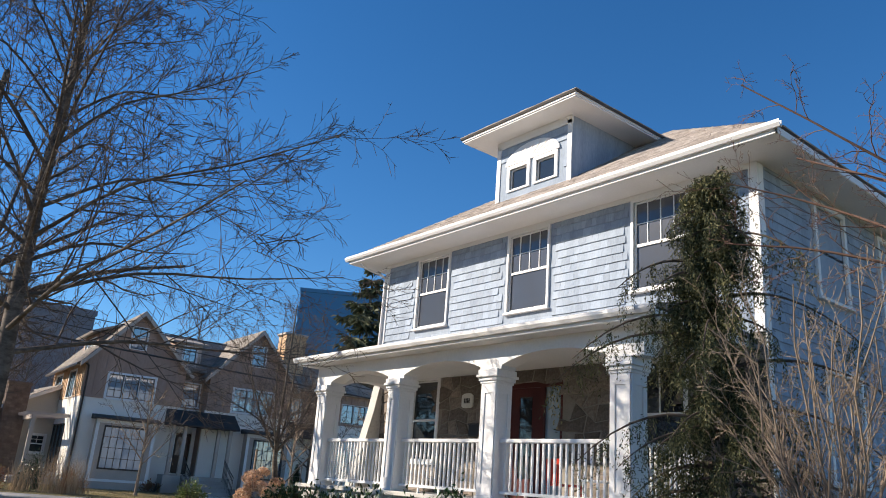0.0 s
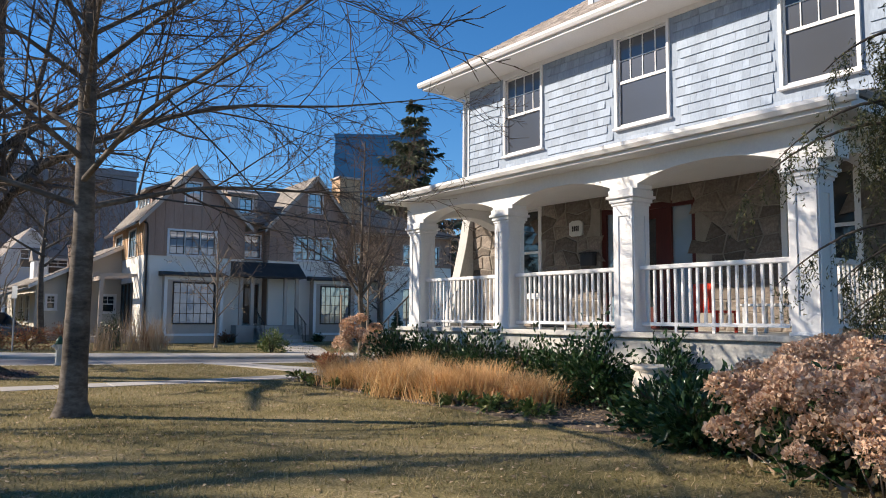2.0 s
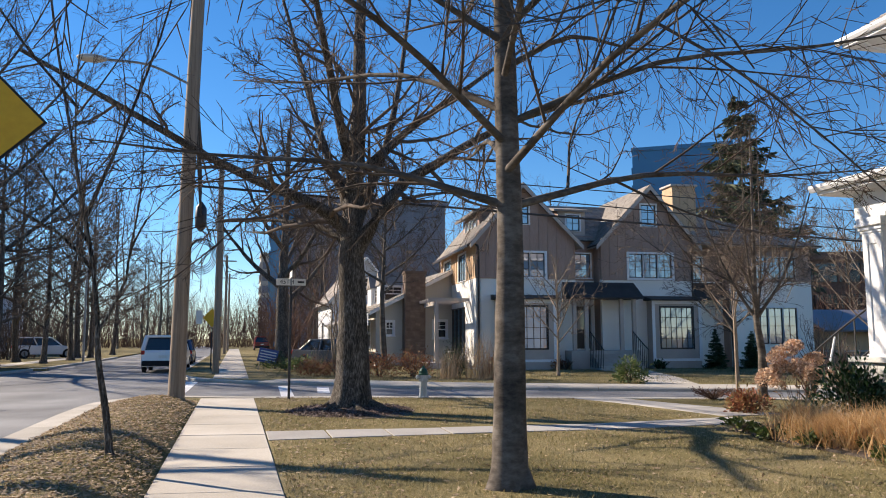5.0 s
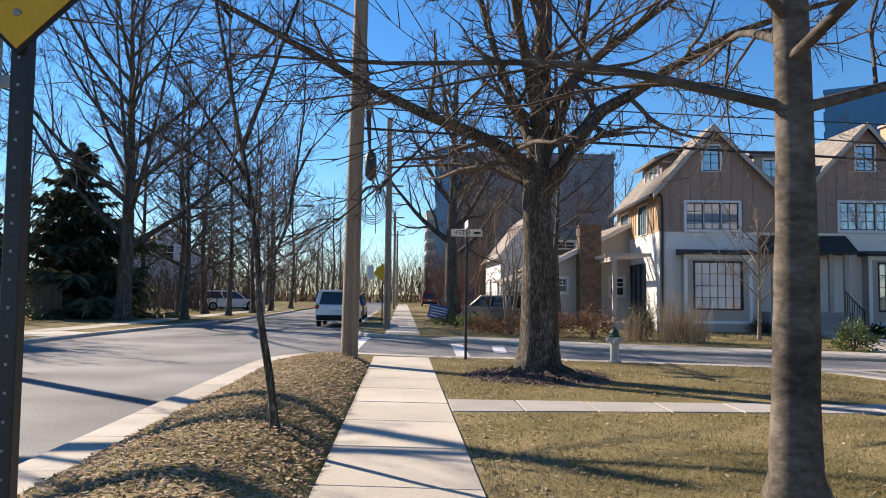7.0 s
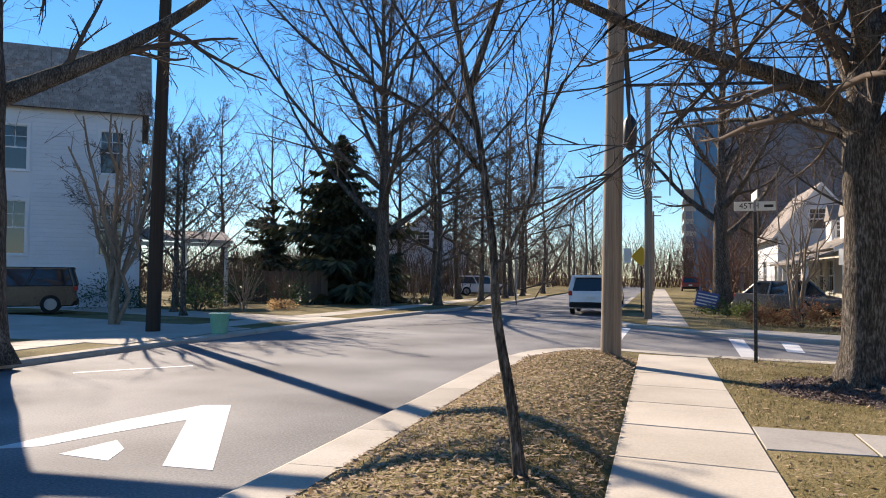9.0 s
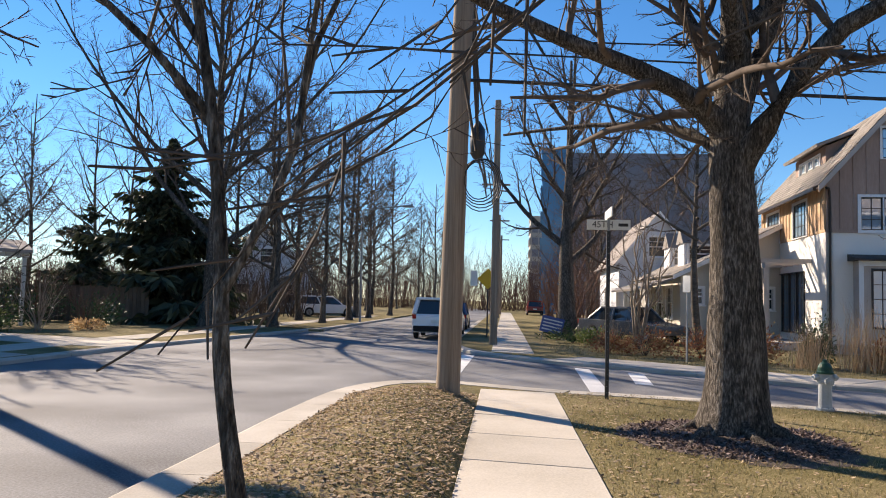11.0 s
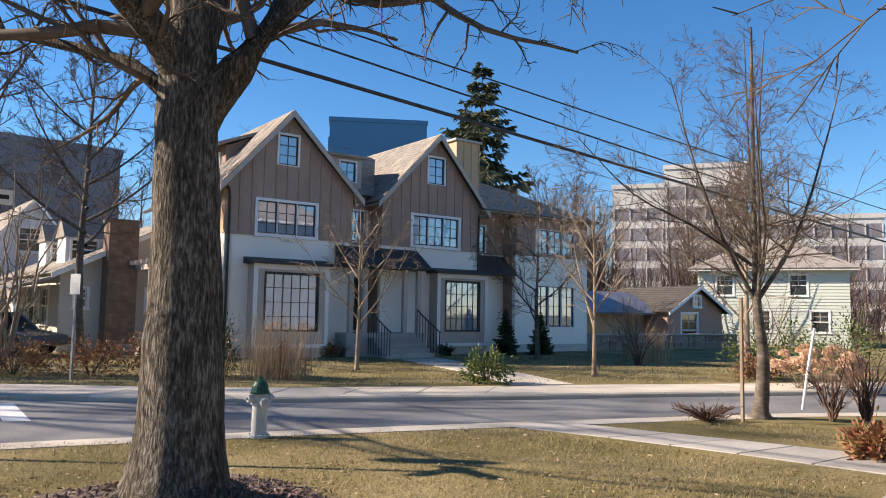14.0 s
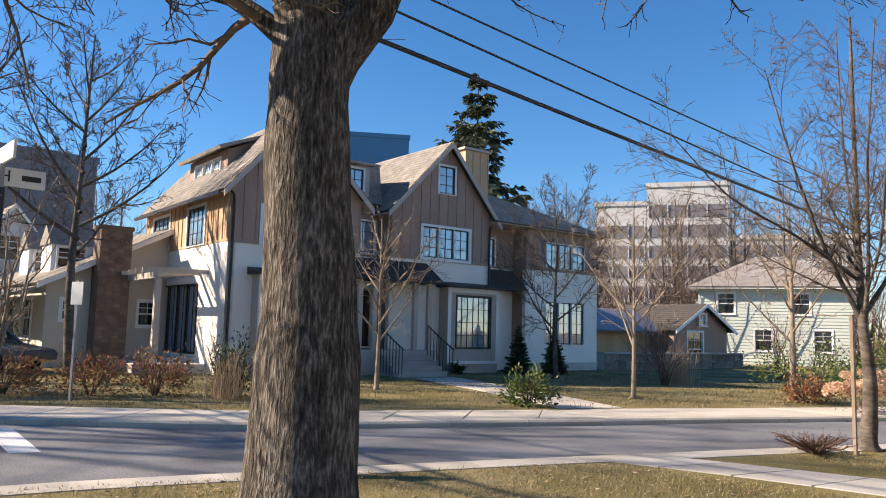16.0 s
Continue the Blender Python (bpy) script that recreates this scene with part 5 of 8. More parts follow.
# ---- trees close to the walk ----
OAK = (2.3, 22.9, 0.03)
bare_tree("oak_tree", "mature bare oak with furrowed grey-brown bark and a long low limb", OAK,
    [([(0, 0, 0), (0.03, 0.02, 1.5), (-0.02, 0.05, 3.0), (0.0, 0.1, 4.1), (0.12, 0.2, 6.2), (0.15, 0.3, 8.5), (0.3, 0.5, 11.5)], 0.375, 0.07)],
    [([(0, 0.05, 3.45), (-0.25, 0, 3.8), (-1.0, -0.3, 4.25), (-2.4, -0.6, 4.7), (-4.2, -0.9, 5.6), (-6.2, -1.2, 6.6)], 0.19, 0.035),
     ([(0, 0.03, 3.1), (0.25, -0.15, 3.6), (0.9, -0.5, 4.6), (1.7, -0.9, 5.1), (3.3, -1.4, 6.0), (5.4, -1.8, 6.6)], 0.2, 0.035),
     ([(0, 0.08, 3.6), (0.2, 0.2, 4.2), (0.7, 0.5, 5.4), (1.2, 1.0, 7.4), (1.6, 1.6, 10.0)], 0.17, 0.03),
     ([(0, 0.1, 4.0), (-0.2, 0.3, 4.6), (-0.6, 0.8, 5.8), (-1.0, 1.4, 7.6), (-1.6, 2.0, 10.0)], 0.15, 0.03),
     ([(0.0, -0.1, 4.6), (-0.5, -1.0, 6.0), (-1.0, -2.2, 7.4), (-1.6, -3.6, 9.0)], 0.13, 0.03),
     ([(0.1, 0, 4.9), (1.2, 0.3, 6.0), (2.8, 0.6, 7.3), (4.4, 1.2, 8.6)], 0.12, 0.03),
     ([(0, 0.05, 3.3), (-0.2, 0.2, 3.5), (-0.5, 0.6, 3.8), (-1.4, 1.6, 4.1), (-2.8, 2.8, 4.2)], 0.10, 0.02)],
    [(10, (0.16, 1.0), 0.40, 55, 0.17, 0.04, 8, 5), (8, (0.12, 1.0), 0.40, 52, 0.22, 0.02, 5, 4), (8, (0.15, 1.0), 0.42, 48, 0.22, 0.0, 4, 3)],
    11, M["bark"], M["twig"], 1.3)
PIN = (2.66, 14.46, -0.05)
pin_limbs = []
rng = np.random.default_rng(4)
for i in range(36):
    z = 2.7 + 0.2 * i + rng.random() * 0.2
    a = i * 2.4 + rng.random() * 0.5
    L = (5.8 - 0.115 * i) * (0.75 + 0.4 * rng.random())
    c, s = math.cos(a), math.sin(a)
    up = 0.2 + 0.025 * i
    pin_limbs.append(([(0, 0, z), (c * L * 0.3, s * L * 0.3, z + up * L * 0.42), (c * L * 0.65, s * L * 0.65, z + up * L * 0.6), (c * L, s * L, z + up * L * 0.85)], 0.048 - 0.0009 * i, 0.008))
bare_tree("pin_oak_tree", "slender bare street tree with smooth banded grey bark", PIN,
    [([(0, 0, 0), (0.05, 0.02, 2.5), (0.02, 0.05, 5.5), (0.08, 0.02, 8.5), (0.0, 0.0, 11.5)], 0.185, 0.03)], pin_limbs,
    [(12, (0.1, 1.0), 0.46, 42, 0.10, 0.035, 6, 4), (10, (0.1, 1.0), 0.44, 38, 0.12, 0.0, 3, 3), (4, (0.2, 1.0), 0.5, 36, 0.15, -0.02, 2, 3)],
    21, M["bark_smooth"], M["twig"], 1.3, twig_r=0.0058)
bare_tree("young_tree", "thin leaning young bare tree with forked stem on the verge", (-1.38, 16.35, 0.16),
    [([(0.04, 0, 0), (-0.02, 0.0, 0.5), (-0.13, 0.02, 1.1), (-0.17, 0.05, 1.6), (-0.27, 0.08, 2.3), (-0.5, 0.1, 3.4), (-0.85, 0.2, 5.2), (-1.1, 0.3, 7.0)], 0.046, 0.008)],
    [([(-0.15, 0.03, 1.4), (-0.02, 0.03, 1.65), (0.12, 0.05, 2.0), (0.14, 0.1, 2.3), (0.3, 0.1, 2.7), (0.8, 0.1, 3.2), (1.5, 0.2, 3.6)], 0.023, 0.006),
     ([(-0.24, 0.08, 2.1), (-0.6, -0.1, 2.5), (-1.3, -0.2, 2.9), (-1.9, -0.3, 3.5)], 0.022, 0.006),
     ([(-0.35, 0.1, 2.7), (0.0, 0.2, 3.8), (0.35, 0.3, 5.0), (0.6, 0.4, 6.3)], 0.027, 0.007),
     ([(-0.5, 0.15, 4.0), (-1.1, 0.0, 4.7), (-1.7, -0.2, 5.6), (-2.3, -0.4, 6.4)], 0.020, 0.006),
     ([(0.13, 0.07, 2.2), (0.25, 0.0, 3.2), (0.2, -0.1, 4.5)], 0.014, 0.004),
     ([(-0.25, 0.08, 2.2), (-0.5, 0.3, 3.2), (-0.6, 0.5, 4.6), (-0.5, 0.7, 6.0)], 0.019, 0.005),
     ([(-0.3, 0.1, 2.4), (-0.9, 0.2, 3.3), (-1.5, 0.3, 4.2), (-2.3, 0.2, 4.9)], 0.018, 0.005)],
    [(9, (0.2, 1.0), 0.36, 36, 0.13, 0.14, 6, 4), (8, (0.2, 1.0), 0.40, 40, 0.16, 0.06, 4, 3), (5, (0.3, 1.0), 0.4, 42, 0.16, 0.02, 3, 3)],
    31, M["bark"], M["twig"], 1.25, twig_r=0.003, trunk_from=0.62)


# ---- poles and wires ----
def wire(root, pts, r, sag, name="cable", n=24):
    q = along(pts, n, sag)
    v, f = tubes([(q[None], np.full((1, n), r), 5)])
    return part(name, bulk_mesh(name, v, f, M["black_metal"], True), None, root)


pole = thing("utility_pole", "weathered round wooden utility pole with cables", "utility pole", pose(-1.26, 25.15, 0.12))
v, f = tubes([(along([(0, 0, -0.1), (0.06, 0.0, 4), (0.22, 0.0, 12)], 12)[None], np.linspace(0.185, 0.14, 12)[None], 14)])
part("shaft", bulk_mesh("shaft", v, f, M["pole_wood"], True), None, pole)
wire(pole, [(0.1, 0, 8.6), (0.0, 8, 8.0), (0.1, 16.2, 7.6)], 0.03, 0.5)
wire(pole, [(0.1, 0, 7.6), (0.15, 2, 6.3), (0.2, 4.2, 4.9), (0.15, 10, 5.3), (0.1, 16.2, 5.6)], 0.035, 0.0)
wire(pole, [(0.12, 0, 7.9), (0.2, 3, 6.0), (0.2, 4.6, 4.6), (0.15, 10, 5.0), (0.1, 16.2, 5.2)], 0.028, 0.0)
for dx in (0.0, 0.35):
    wire(pole, [(0.2, 0, 11.0 - dx), (-2.4, -14, 10.2), (-5, -30, 10.6)], 0.035, 0.4)
    wire(pole, [(0.2, 0, 10.3 - dx), (-1.2, -14, 9.6), (-2.4, -30, 10.2)], 0.03, 0.4)
bm = lathe([(0.03, 4.35), (0.10, 4.42), (0.15, 4.5), (0.16, 4.75), (0.15, 5.02), (0.10, 5.1), (0.03, 5.2)], 12, at=(0.2, 4.2))
part("splice_case", bm, M["black_metal"], pole, "black hanging cable splice case", True)
for i in range(5):
    a = np.linspace(0, 2 * np.pi, 20)
    r = 0.26 + 0.03 * i
    c = np.stack([0.42 + r * 0.9 * np.cos(a), 0.1 * i - 0.2 + 0.06 * np.sin(2 * a + i), 3.25 + r * 1.1 * np.sin(a)], 1)
    v, f = tubes([(c[None], np.full((1, 20), 0.009), 5)])
    part("cable_coil", bulk_mesh("cable_coil", v, f, M["black_metal"], True), None, pole)
lamp = along([(0.1, 0, 7.2), (-0.8, -0.3, 7.5), (-1.7, -0.6, 7.45)], 10)
v, f = tubes([(lamp[None], np.full((1, 10), 0.03), 8)])
part("lamp_arm", bulk_mesh("lamp_arm", v, f, M["steel"], True), None, pole)
bm = bmesh.new()
bmesh.ops.create_uvsphere(bm, u_segments=14, v_segments=8, radius=1)
bmesh.ops.transform(bm, matrix=Matrix.Translation((-1.95, -0.68, 7.42)) @ Matrix.Diagonal((0.32, 0.13, 0.09, 1)), verts=bm.verts)
part("lamp_head", bm, M["terracotta"], pole, "tan cobra-head street lamp", True)


def plain_pole(x, y, h, r, label, mat, arms=1, lean=0.0):
    p = thing("utility_pole", label, "utility pole", pose(x, y, 0))
    v, f = tubes([(along([(0, 0, -0.1), (lean * 0.5, 0, h * 0.5), (lean, 0, h)], 8)[None], np.linspace(r, r * 0.75, 8)[None], 10)])
    part("shaft", bulk_mesh("shaft", v, f, mat, True), None, p)
    for i in range(arms):
        part("crossarm", box(lean - 0.9, -0.05, h - 0.6 - 0.7 * i, lean + 0.9, 0.05, h - 0.48 - 0.7 * i, 0.008), mat, p)
    return p


p2 = plain_pole(-0.8, 41.2, 8.9, 0.15, "weathered wooden utility pole beyond the crossing", M["pole_wood"], 0)
for z0, z1, r in ((4.85, 3.7, 0.03), (5.3, 3.9, 0.016), (5.5, 4.9, 0.014)):
    wire(pole, [(0.1, 0, z0), (20, 0.7, (z0 + z1) / 2), (40, 1.4, z1)], r, 0.05, n=30)
p3 = plain_pole(-1.1, 62, 9.5, 0.15, "distant wooden utility pole", M["pole_wood"], 1)
p4 = plain_pole(-1.0, 84, 9.5, 0.15, "distant wooden utility pole", M["pole_wood"], 1)
p5 = plain_pole(-0.9, 106, 9.5, 0.15, "distant wooden utility pole", M["pole_wood"], 1)
for a, b, h in ((41.2, 62, 7.6), (62, 84, 8.6), (84, 106, 8.6)):
    for dz in (0, -0.5, -1.4):
        wire(p3, [(0.0, a - 62, h + dz), (0.05, (a + b) / 2 - 62, h + dz + 0.3), (0.1, b - 62, 8.6 + dz)], 0.025, 0.3)
dark_pole = plain_pole(-13.5, 29.0, 11.5, 0.2, "dark creosoted wooden utility pole beside a driveway", M["pole_dark"], 0, 0.25)
fl = thing("street_lamp", "grey arm street lamp far along the street", "street lamp", pose(-9.6, 62, 0))
v, f = tubes([(along([(0, 0, 0), (0, 0, 6.5), (0.4, 0, 7.2), (2.6, 0, 7.5)], 14)[None], np.linspace(0.08, 0.04, 14)[None], 8)])
part("mast", bulk_mesh("mast", v, f, M["steel"], True), None, fl)
bm = bmesh.new()
bmesh.ops.create_uvsphere(bm, u_segments=12, v_segments=6, radius=1)
bmesh.ops.transform(bm, matrix=Matrix.Translation((2.9, 0, 7.48)) @ Matrix.Diagonal((0.4, 0.16, 0.1, 1)), verts=bm.verts)
part("lamp_head", bm, M["steel"], fl, smooth=True)


# ---- signs, hydrant, small street things ----
def square_post(name, label, at, h, w, mat, holes=True):
    root = thing(name, label, "sign", pose(*at))
    post = part("post", box(-w / 2, -w / 2, -0.1, w / 2, w / 2, h, 0.004), mat, root)
    if holes:
        for i in range(int(h / 0.1)):
            part("perforation", box(-0.005, -w / 2 - 0.002, 0.1 + 0.1 * i, 0.005, -w / 2 + 0.001, 0.11 + 0.1 * i), M["steel"], post)
    return root


warn = square_post("warning_sign", "yellow diamond warning sign on a dark perforated steel post", (-1.56, 11.85, 0.1), 3.1, 0.062, M["black_metal"])
dia = lambda r, y0, y1: prism([(0, 2.64 - r), (r, 2.64), (0, 2.64 + r), (-r, 2.64)], "y", y0, y1)
part("sign_border", dia(0.43, -0.052, -0.042), M["ink"], warn)
part("sign_face", dia(0.41, -0.058, -0.0525), M["sign_yellow"], warn, "yellow sign face")
part("bolt", lathe([(0.014, 0), (0.014, 0.006), (0.006, 0.01)], 8), M["steel"], warn, m=pose(0, -0.058, 2.36, 90))
side = part("side_plate", box(-0.085, -0.05, 1.78, -0.068, -0.01, 2.6, 0.003), M["sign_white"], warn, "white parking sign seen edge-on")
part("bracket", box(-0.069, -0.03, 2.1, -0.03, 0.0, 2.14), M["steel"], side)

name_sign = square_post("street_name_sign", "white street-name blades on a dark green perforated post", (1.28, 26.45, 0), 2.78, 0.06, M["black_metal"])
blade = part("sign_blade", box(-0.36, -0.012, 2.8, 0.36, 0.012, 2.97, 0.004), M["sign_white"], name_sign)
part("lettering", text_mesh("45TH", 0.15, M["ink"]), None, blade, m=pose(-0.1, -0.014, 2.885, 90))
part("lettering_bar", box(0.16, -0.016, 2.86, 0.32, -0.012, 2.91), M["ink"], blade)
part("cross_blade", box(-0.012, -0.42, 2.99, 0.012, 0.42, 3.15, 0.004), M["sign_white"], name_sign)
part("blade_bracket", box(-0.02, -0.02, 2.77, 0.02, 0.02, 3.0), M["steel"], name_sign)

np_sign = thing("parking_sign", "small sign on a thin steel post at the far kerb", "sign", pose(4.7, 35.6, 0, 0, 0, -60))
part("post", box(-0.025, -0.02, 0, 0.025, 0.02, 2.45), M["steel"], np_sign)
part("plate", box(-0.15, -0.026, 1.95, 0.15, -0.021, 2.42, 0.002), M["sign_white"], np_sign)
ped = thing("yellow_street_sign", "yellow diamond sign above a small plate on a post", "sign", pose(-1.15, 46.5, 0))
part("post", box(-0.03, -0.03, 0, 0.03, 0.03, 2.9), M["black_metal"], ped)
part("face", prism([(0.0, 2.05), (0.45, 2.5), (0, 2.95), (-0.45, 2.5)], "y", -0.05, -0.035), M["sign_yellow"], ped)
part("plate", box(-0.75, -0.05, 2.2, -0.45, -0.035, 2.85), M["sign_white"], ped)
stake = thing("support_stake", "pale wooden stake beside a young tree", "stake", pose(11.6, 23.1, 0))
part("stake_post", box(-0.025, -0.025, 0, 0.025, 0.025, 2.0, 0.005), M["twig_pale"], stake)

hyd = thing("fire_hydrant", "pale grey fire hydrant with a dark green bonnet", "fire hydrant", pose(4.57, 25.97, 0) @ Matrix.Scale(0.91, 4))
part("barrel", lathe([(0.155, 0), (0.155, 0.04), (0.115, 0.05), (0.11, 0.1), (0.105, 0.45), (0.13, 0.47), (0.13, 0.5), (0.11, 0.52), (0.11, 0.62)], 18), M["hydrant_grey"], hyd, smooth=False)
bon = part("bonnet", lathe([(0.14, 0.62), (0.14, 0.65), (0.12, 0.67), (0.115, 0.73), (0.085, 0.79), (0.04, 0.82), (0.035, 0.86), (0.02, 0.865)], 18), M["hydrant_green"], hyd, "dark green domed bonnet")
for a, r, l in ((0, 0.055, 0.19), (180, 0.055, 0.19), (270, 0.075, 0.2)):
    nz = part("nozzle", lathe([(r * 0.8, 0.08), (r * 0.8, l - 0.06), (r, l - 0.055), (r, l), (r * 0.4, l + 0.005), (r * 0.3, l + 0.04)], 12), M["hydrant_grey"], hyd, m=pose(0, 0, 0.56 if a != 270 else 0.5) @ Matrix.Rotation(radians(a), 4, "Z") @ Matrix.Rotation(radians(90), 4, "Y"))
for i in range(8):
    a = i * math.pi / 4
    part("flange_bolt", lathe([(0.012, 0.04), (0.012, 0.055)], 6), M["steel"], hyd, m=pose(0.137 * math.cos(a), 0.137 * math.sin(a), 0))

tub = thing("plastic_tub", "mint green plastic tub beside the driveway", "tub", pose(-11.48, 29.0, 0.006))
part("tub_body", lathe([(0.2, 0.0), (0.21, 0.02), (0.25, 0.5), (0.25, 0.52)], 16), M["bin_green"], tub, smooth=False)
part("tub_rim", lathe([(0.265, 0.49), (0.28, 0.5), (0.28, 0.54), (0.24, 0.545)], 16), M["bin_green"], tub)

pot = thing("garden_pot", "pale stoneware garden pot in the planting bed", "garden pot", pose(9.25, 9.95, 0.03))
part("pot_body", lathe([(0.16, 0.0), (0.2, 0.02), (0.27, 0.25), (0.29, 0.42), (0.25, 0.56), (0.23, 0.6), (0.3, 0.64), (0.31, 0.68), (0.27, 0.69), (0.22, 0.62)], 24), M["terracotta"], pot, smooth=True)
yard = thing("yard_sign", "blue and white yard sign leaning among shrubs", "yard sign", pose(1.35, 44.5, 0, 0, 12, 0))
part("panel", box(-0.45, -0.01, 0.35, 0.45, 0.01, 1.0, 0.004), M["blue_sign"], yard)
for k in range(4):
    part("writing_bar", box(-0.38, -0.014, 0.45 + 0.13 * k, 0.38, -0.0105, 0.5 + 0.13 * k), M["sign_white"], yard)
for s in (-0.3, 0.3):
    part("stake", box(s - 0.01, -0.008, -0.1, s + 0.01, 0.008, 0.4), M["steel"], yard)

# porch things
plaque = thing("house_number_plaque", "cream house-number plaque on the stone wall", "plaque", pose(13.02, 18.95, 0, 0, 0, -90) @ pose(4.05, -0.06, 3.36))
part("plate", prism([(-0.2, -0.13), (-0.13, -0.17), (0.13, -0.17), (0.2, -0.13), (0.2, 0.13), (0.1, 0.18), (-0.1, 0.18), (-0.2, 0.13)], "y", -0.02, 0.02), M["sign_white"], plaque)
for k in range(4):
    part("number_bar", box(-0.105 + 0.055 * k, -0.026, -0.06, -0.065 + 0.055 * k, -0.021, 0.06), M["ink"], plaque)
mail = thing("mailbox", "black metal mailbox on the porch wall", "mailbox", pose(13.02, 18.95, 0, 0, 0, -90) @ pose(4.45, -0.1, 2.5))
part("case", box(-0.19, -0.08, 0, 0.19, 0.06, 0.28, 0.02), M["black_metal"], mail)
part("lid", box(-0.2, -0.1, 0.27, 0.2, 0.065, 0.3, 0.008), M["black_metal"], mail)
toy = thing("patio_chair", "small red plastic chair on the porch", "chair", pose(11.6, 10.5, 1.15, 0, 0, 75))
part("seat", box(-0.25, -0.25, 0.32, 0.25, 0.25, 0.36, 0.01), M["red_plastic"], toy)
part("backrest", box(-0.25, 0.21, 0.36, 0.25, 0.25, 0.8, 0.01), M["red_plastic"], toy)
for a in (-0.22, 0.22):
    for b in (-0.22, 0.22):
        part("leg", box(a - 0.02, b - 0.02, 0, a + 0.02, b + 0.02, 0.32), M["red_plastic"], toy)
bench = thing("porch_table", "low white table on the porch", "table", pose(11.7, 9.4, 1.15))
part("tabletop", box(-0.35, -0.5, 0.42, 0.35, 0.5, 0.46, 0.01), M["white"], bench)
for a in (-0.3, 0.3):
    for b in (-0.45, 0.45):
        part("leg", box(a - 0.025, b - 0.025, 0, a + 0.025, b + 0.025, 0.42), M["white"], bench)


# ---- vehicles ----
def car(name, label, m, paint, L, W, H, tall):
    """A parked car: shaped body, glasshouse, wheels, lights. Its rear is at y = 0 and it points to +y."""
    root = thing(name, label, "car", m)
    h = W / 2
    sill, belt = 0.28, H * (0.62 if tall else 0.62)
    side = [(0.0, 0.45), (0.02, belt - 0.12), (0.06, belt), (L * 0.74, belt - 0.03), (L * 0.97, belt - 0.2), (L, belt - 0.32), (L - 0.03, 0.35), (L * 0.93, sill), (0.12, sill)]
    bm = bmesh.new()
    rows = []
    for x, s in ((-h, 0.985), (-h * 0.94, 1.0), (h * 0.94, 1.0), (h, 0.985)):
        c = (L / 2, (belt + sill) / 2)
        k = 0.97 if abs(x) == h else 1.0
        rows.append([bm.verts.new((x, c[0] + (p[0] - c[0]) * k, c[1] + (p[1] - c[1]) * (0.9 if abs(x) == h else 1.0))) for p in side])
    for a, b in zip(rows, rows[1:]):
        for i in range(len(side)):
            j = (i + 1) % len(side)
            bm.faces.new((a[i], a[j], b[j], b[i]))
    bm.faces.new(rows[0])
    bm.faces.new(rows[-1][::-1])
    body = part("body", bm, paint, root)
    r0, r1 = (0.02, L * 0.56) if tall else (L * 0.22, L * 0.58)
    lo = [(0.05 if tall else 0.12 * L, belt - 0.02), (L * 0.72, belt - 0.03)]
    top = [(r0 + 0.22, H - 0.02), (r1, H)]
    bm = bmesh.new()
    q = [[bm.verts.new((sx * (h * 0.93 if i < 2 else h * 0.76), y, z)) for i, (y, z) in enumerate((lo[0], lo[1], top[1], top[0]))] for sx in (-1, 1)]
    for i in range(4):
        j = (i + 1) % 4
        bm.faces.new((q[0][i], q[0][j], q[1][j], q[1][i]))
    bm.faces.new(q[0])
    bm.faces.new(q[1][::-1])
    cabin = part("glasshouse", bm, M["glass"], root, "dark tinted windows")
    part("roof", box(-h * 0.78, top[0][0] - 0.16, H - 0.09, h * 0.78, top[1][0] + 0.02, H + 0.02, 0.03), paint, root)
    for sx in (-1, 1):
        for a, b in ((lo[0], top[0]), (lo[1], top[1]), (((lo[0][0] + lo[1][0]) / 2, belt), ((top[0][0] + top[1][0]) / 2, H))):
            pl_ = along([(sx * h * 0.935, a[0], a[1]), (sx * h * 0.775, b[0], b[1])], 2)
            v, f = tubes([(pl_[None], np.full((1, 2), 0.1 if a[0] < 0.1 else 0.045), 8)])
            part("pillar", bulk_mesh("pillar", v, f, paint), None, root)
    wr = 0.36 if tall else 0.32
    for y in (L * 0.19, L * 0.81):
        for sx in (-1, 1):
            wh = part("wheel", lathe([(wr * 0.8, -0.1), (wr, -0.08), (wr, 0.08), (wr * 0.8, 0.1)], 20), M["tyre"], root, m=pose(sx * (h - 0.08), y, wr, 0, 90, 0))
            part("rim", lathe([(wr * 0.62, -0.105), (wr * 0.62, 0.105)], 14), M["steel"], wh)
    for sx in (-1, 1):
        part("tail_light", box(sx * h * 0.9 - 0.1, -0.01, belt - 0.22, sx * h * 0.9 + 0.06, 0.12, belt - 0.04, 0.01), M["lamp_red"], root)
    part("bumper", box(-h * 0.96, -0.05, 0.32, h * 0.96, 0.1, 0.56, 0.03), M["tyre"] if tall else paint, root)
    part("number_plate", box(-0.2, -0.03, belt - 0.38, 0.2, -0.005, belt - 0.26), M["sign_white"], root)
    return root


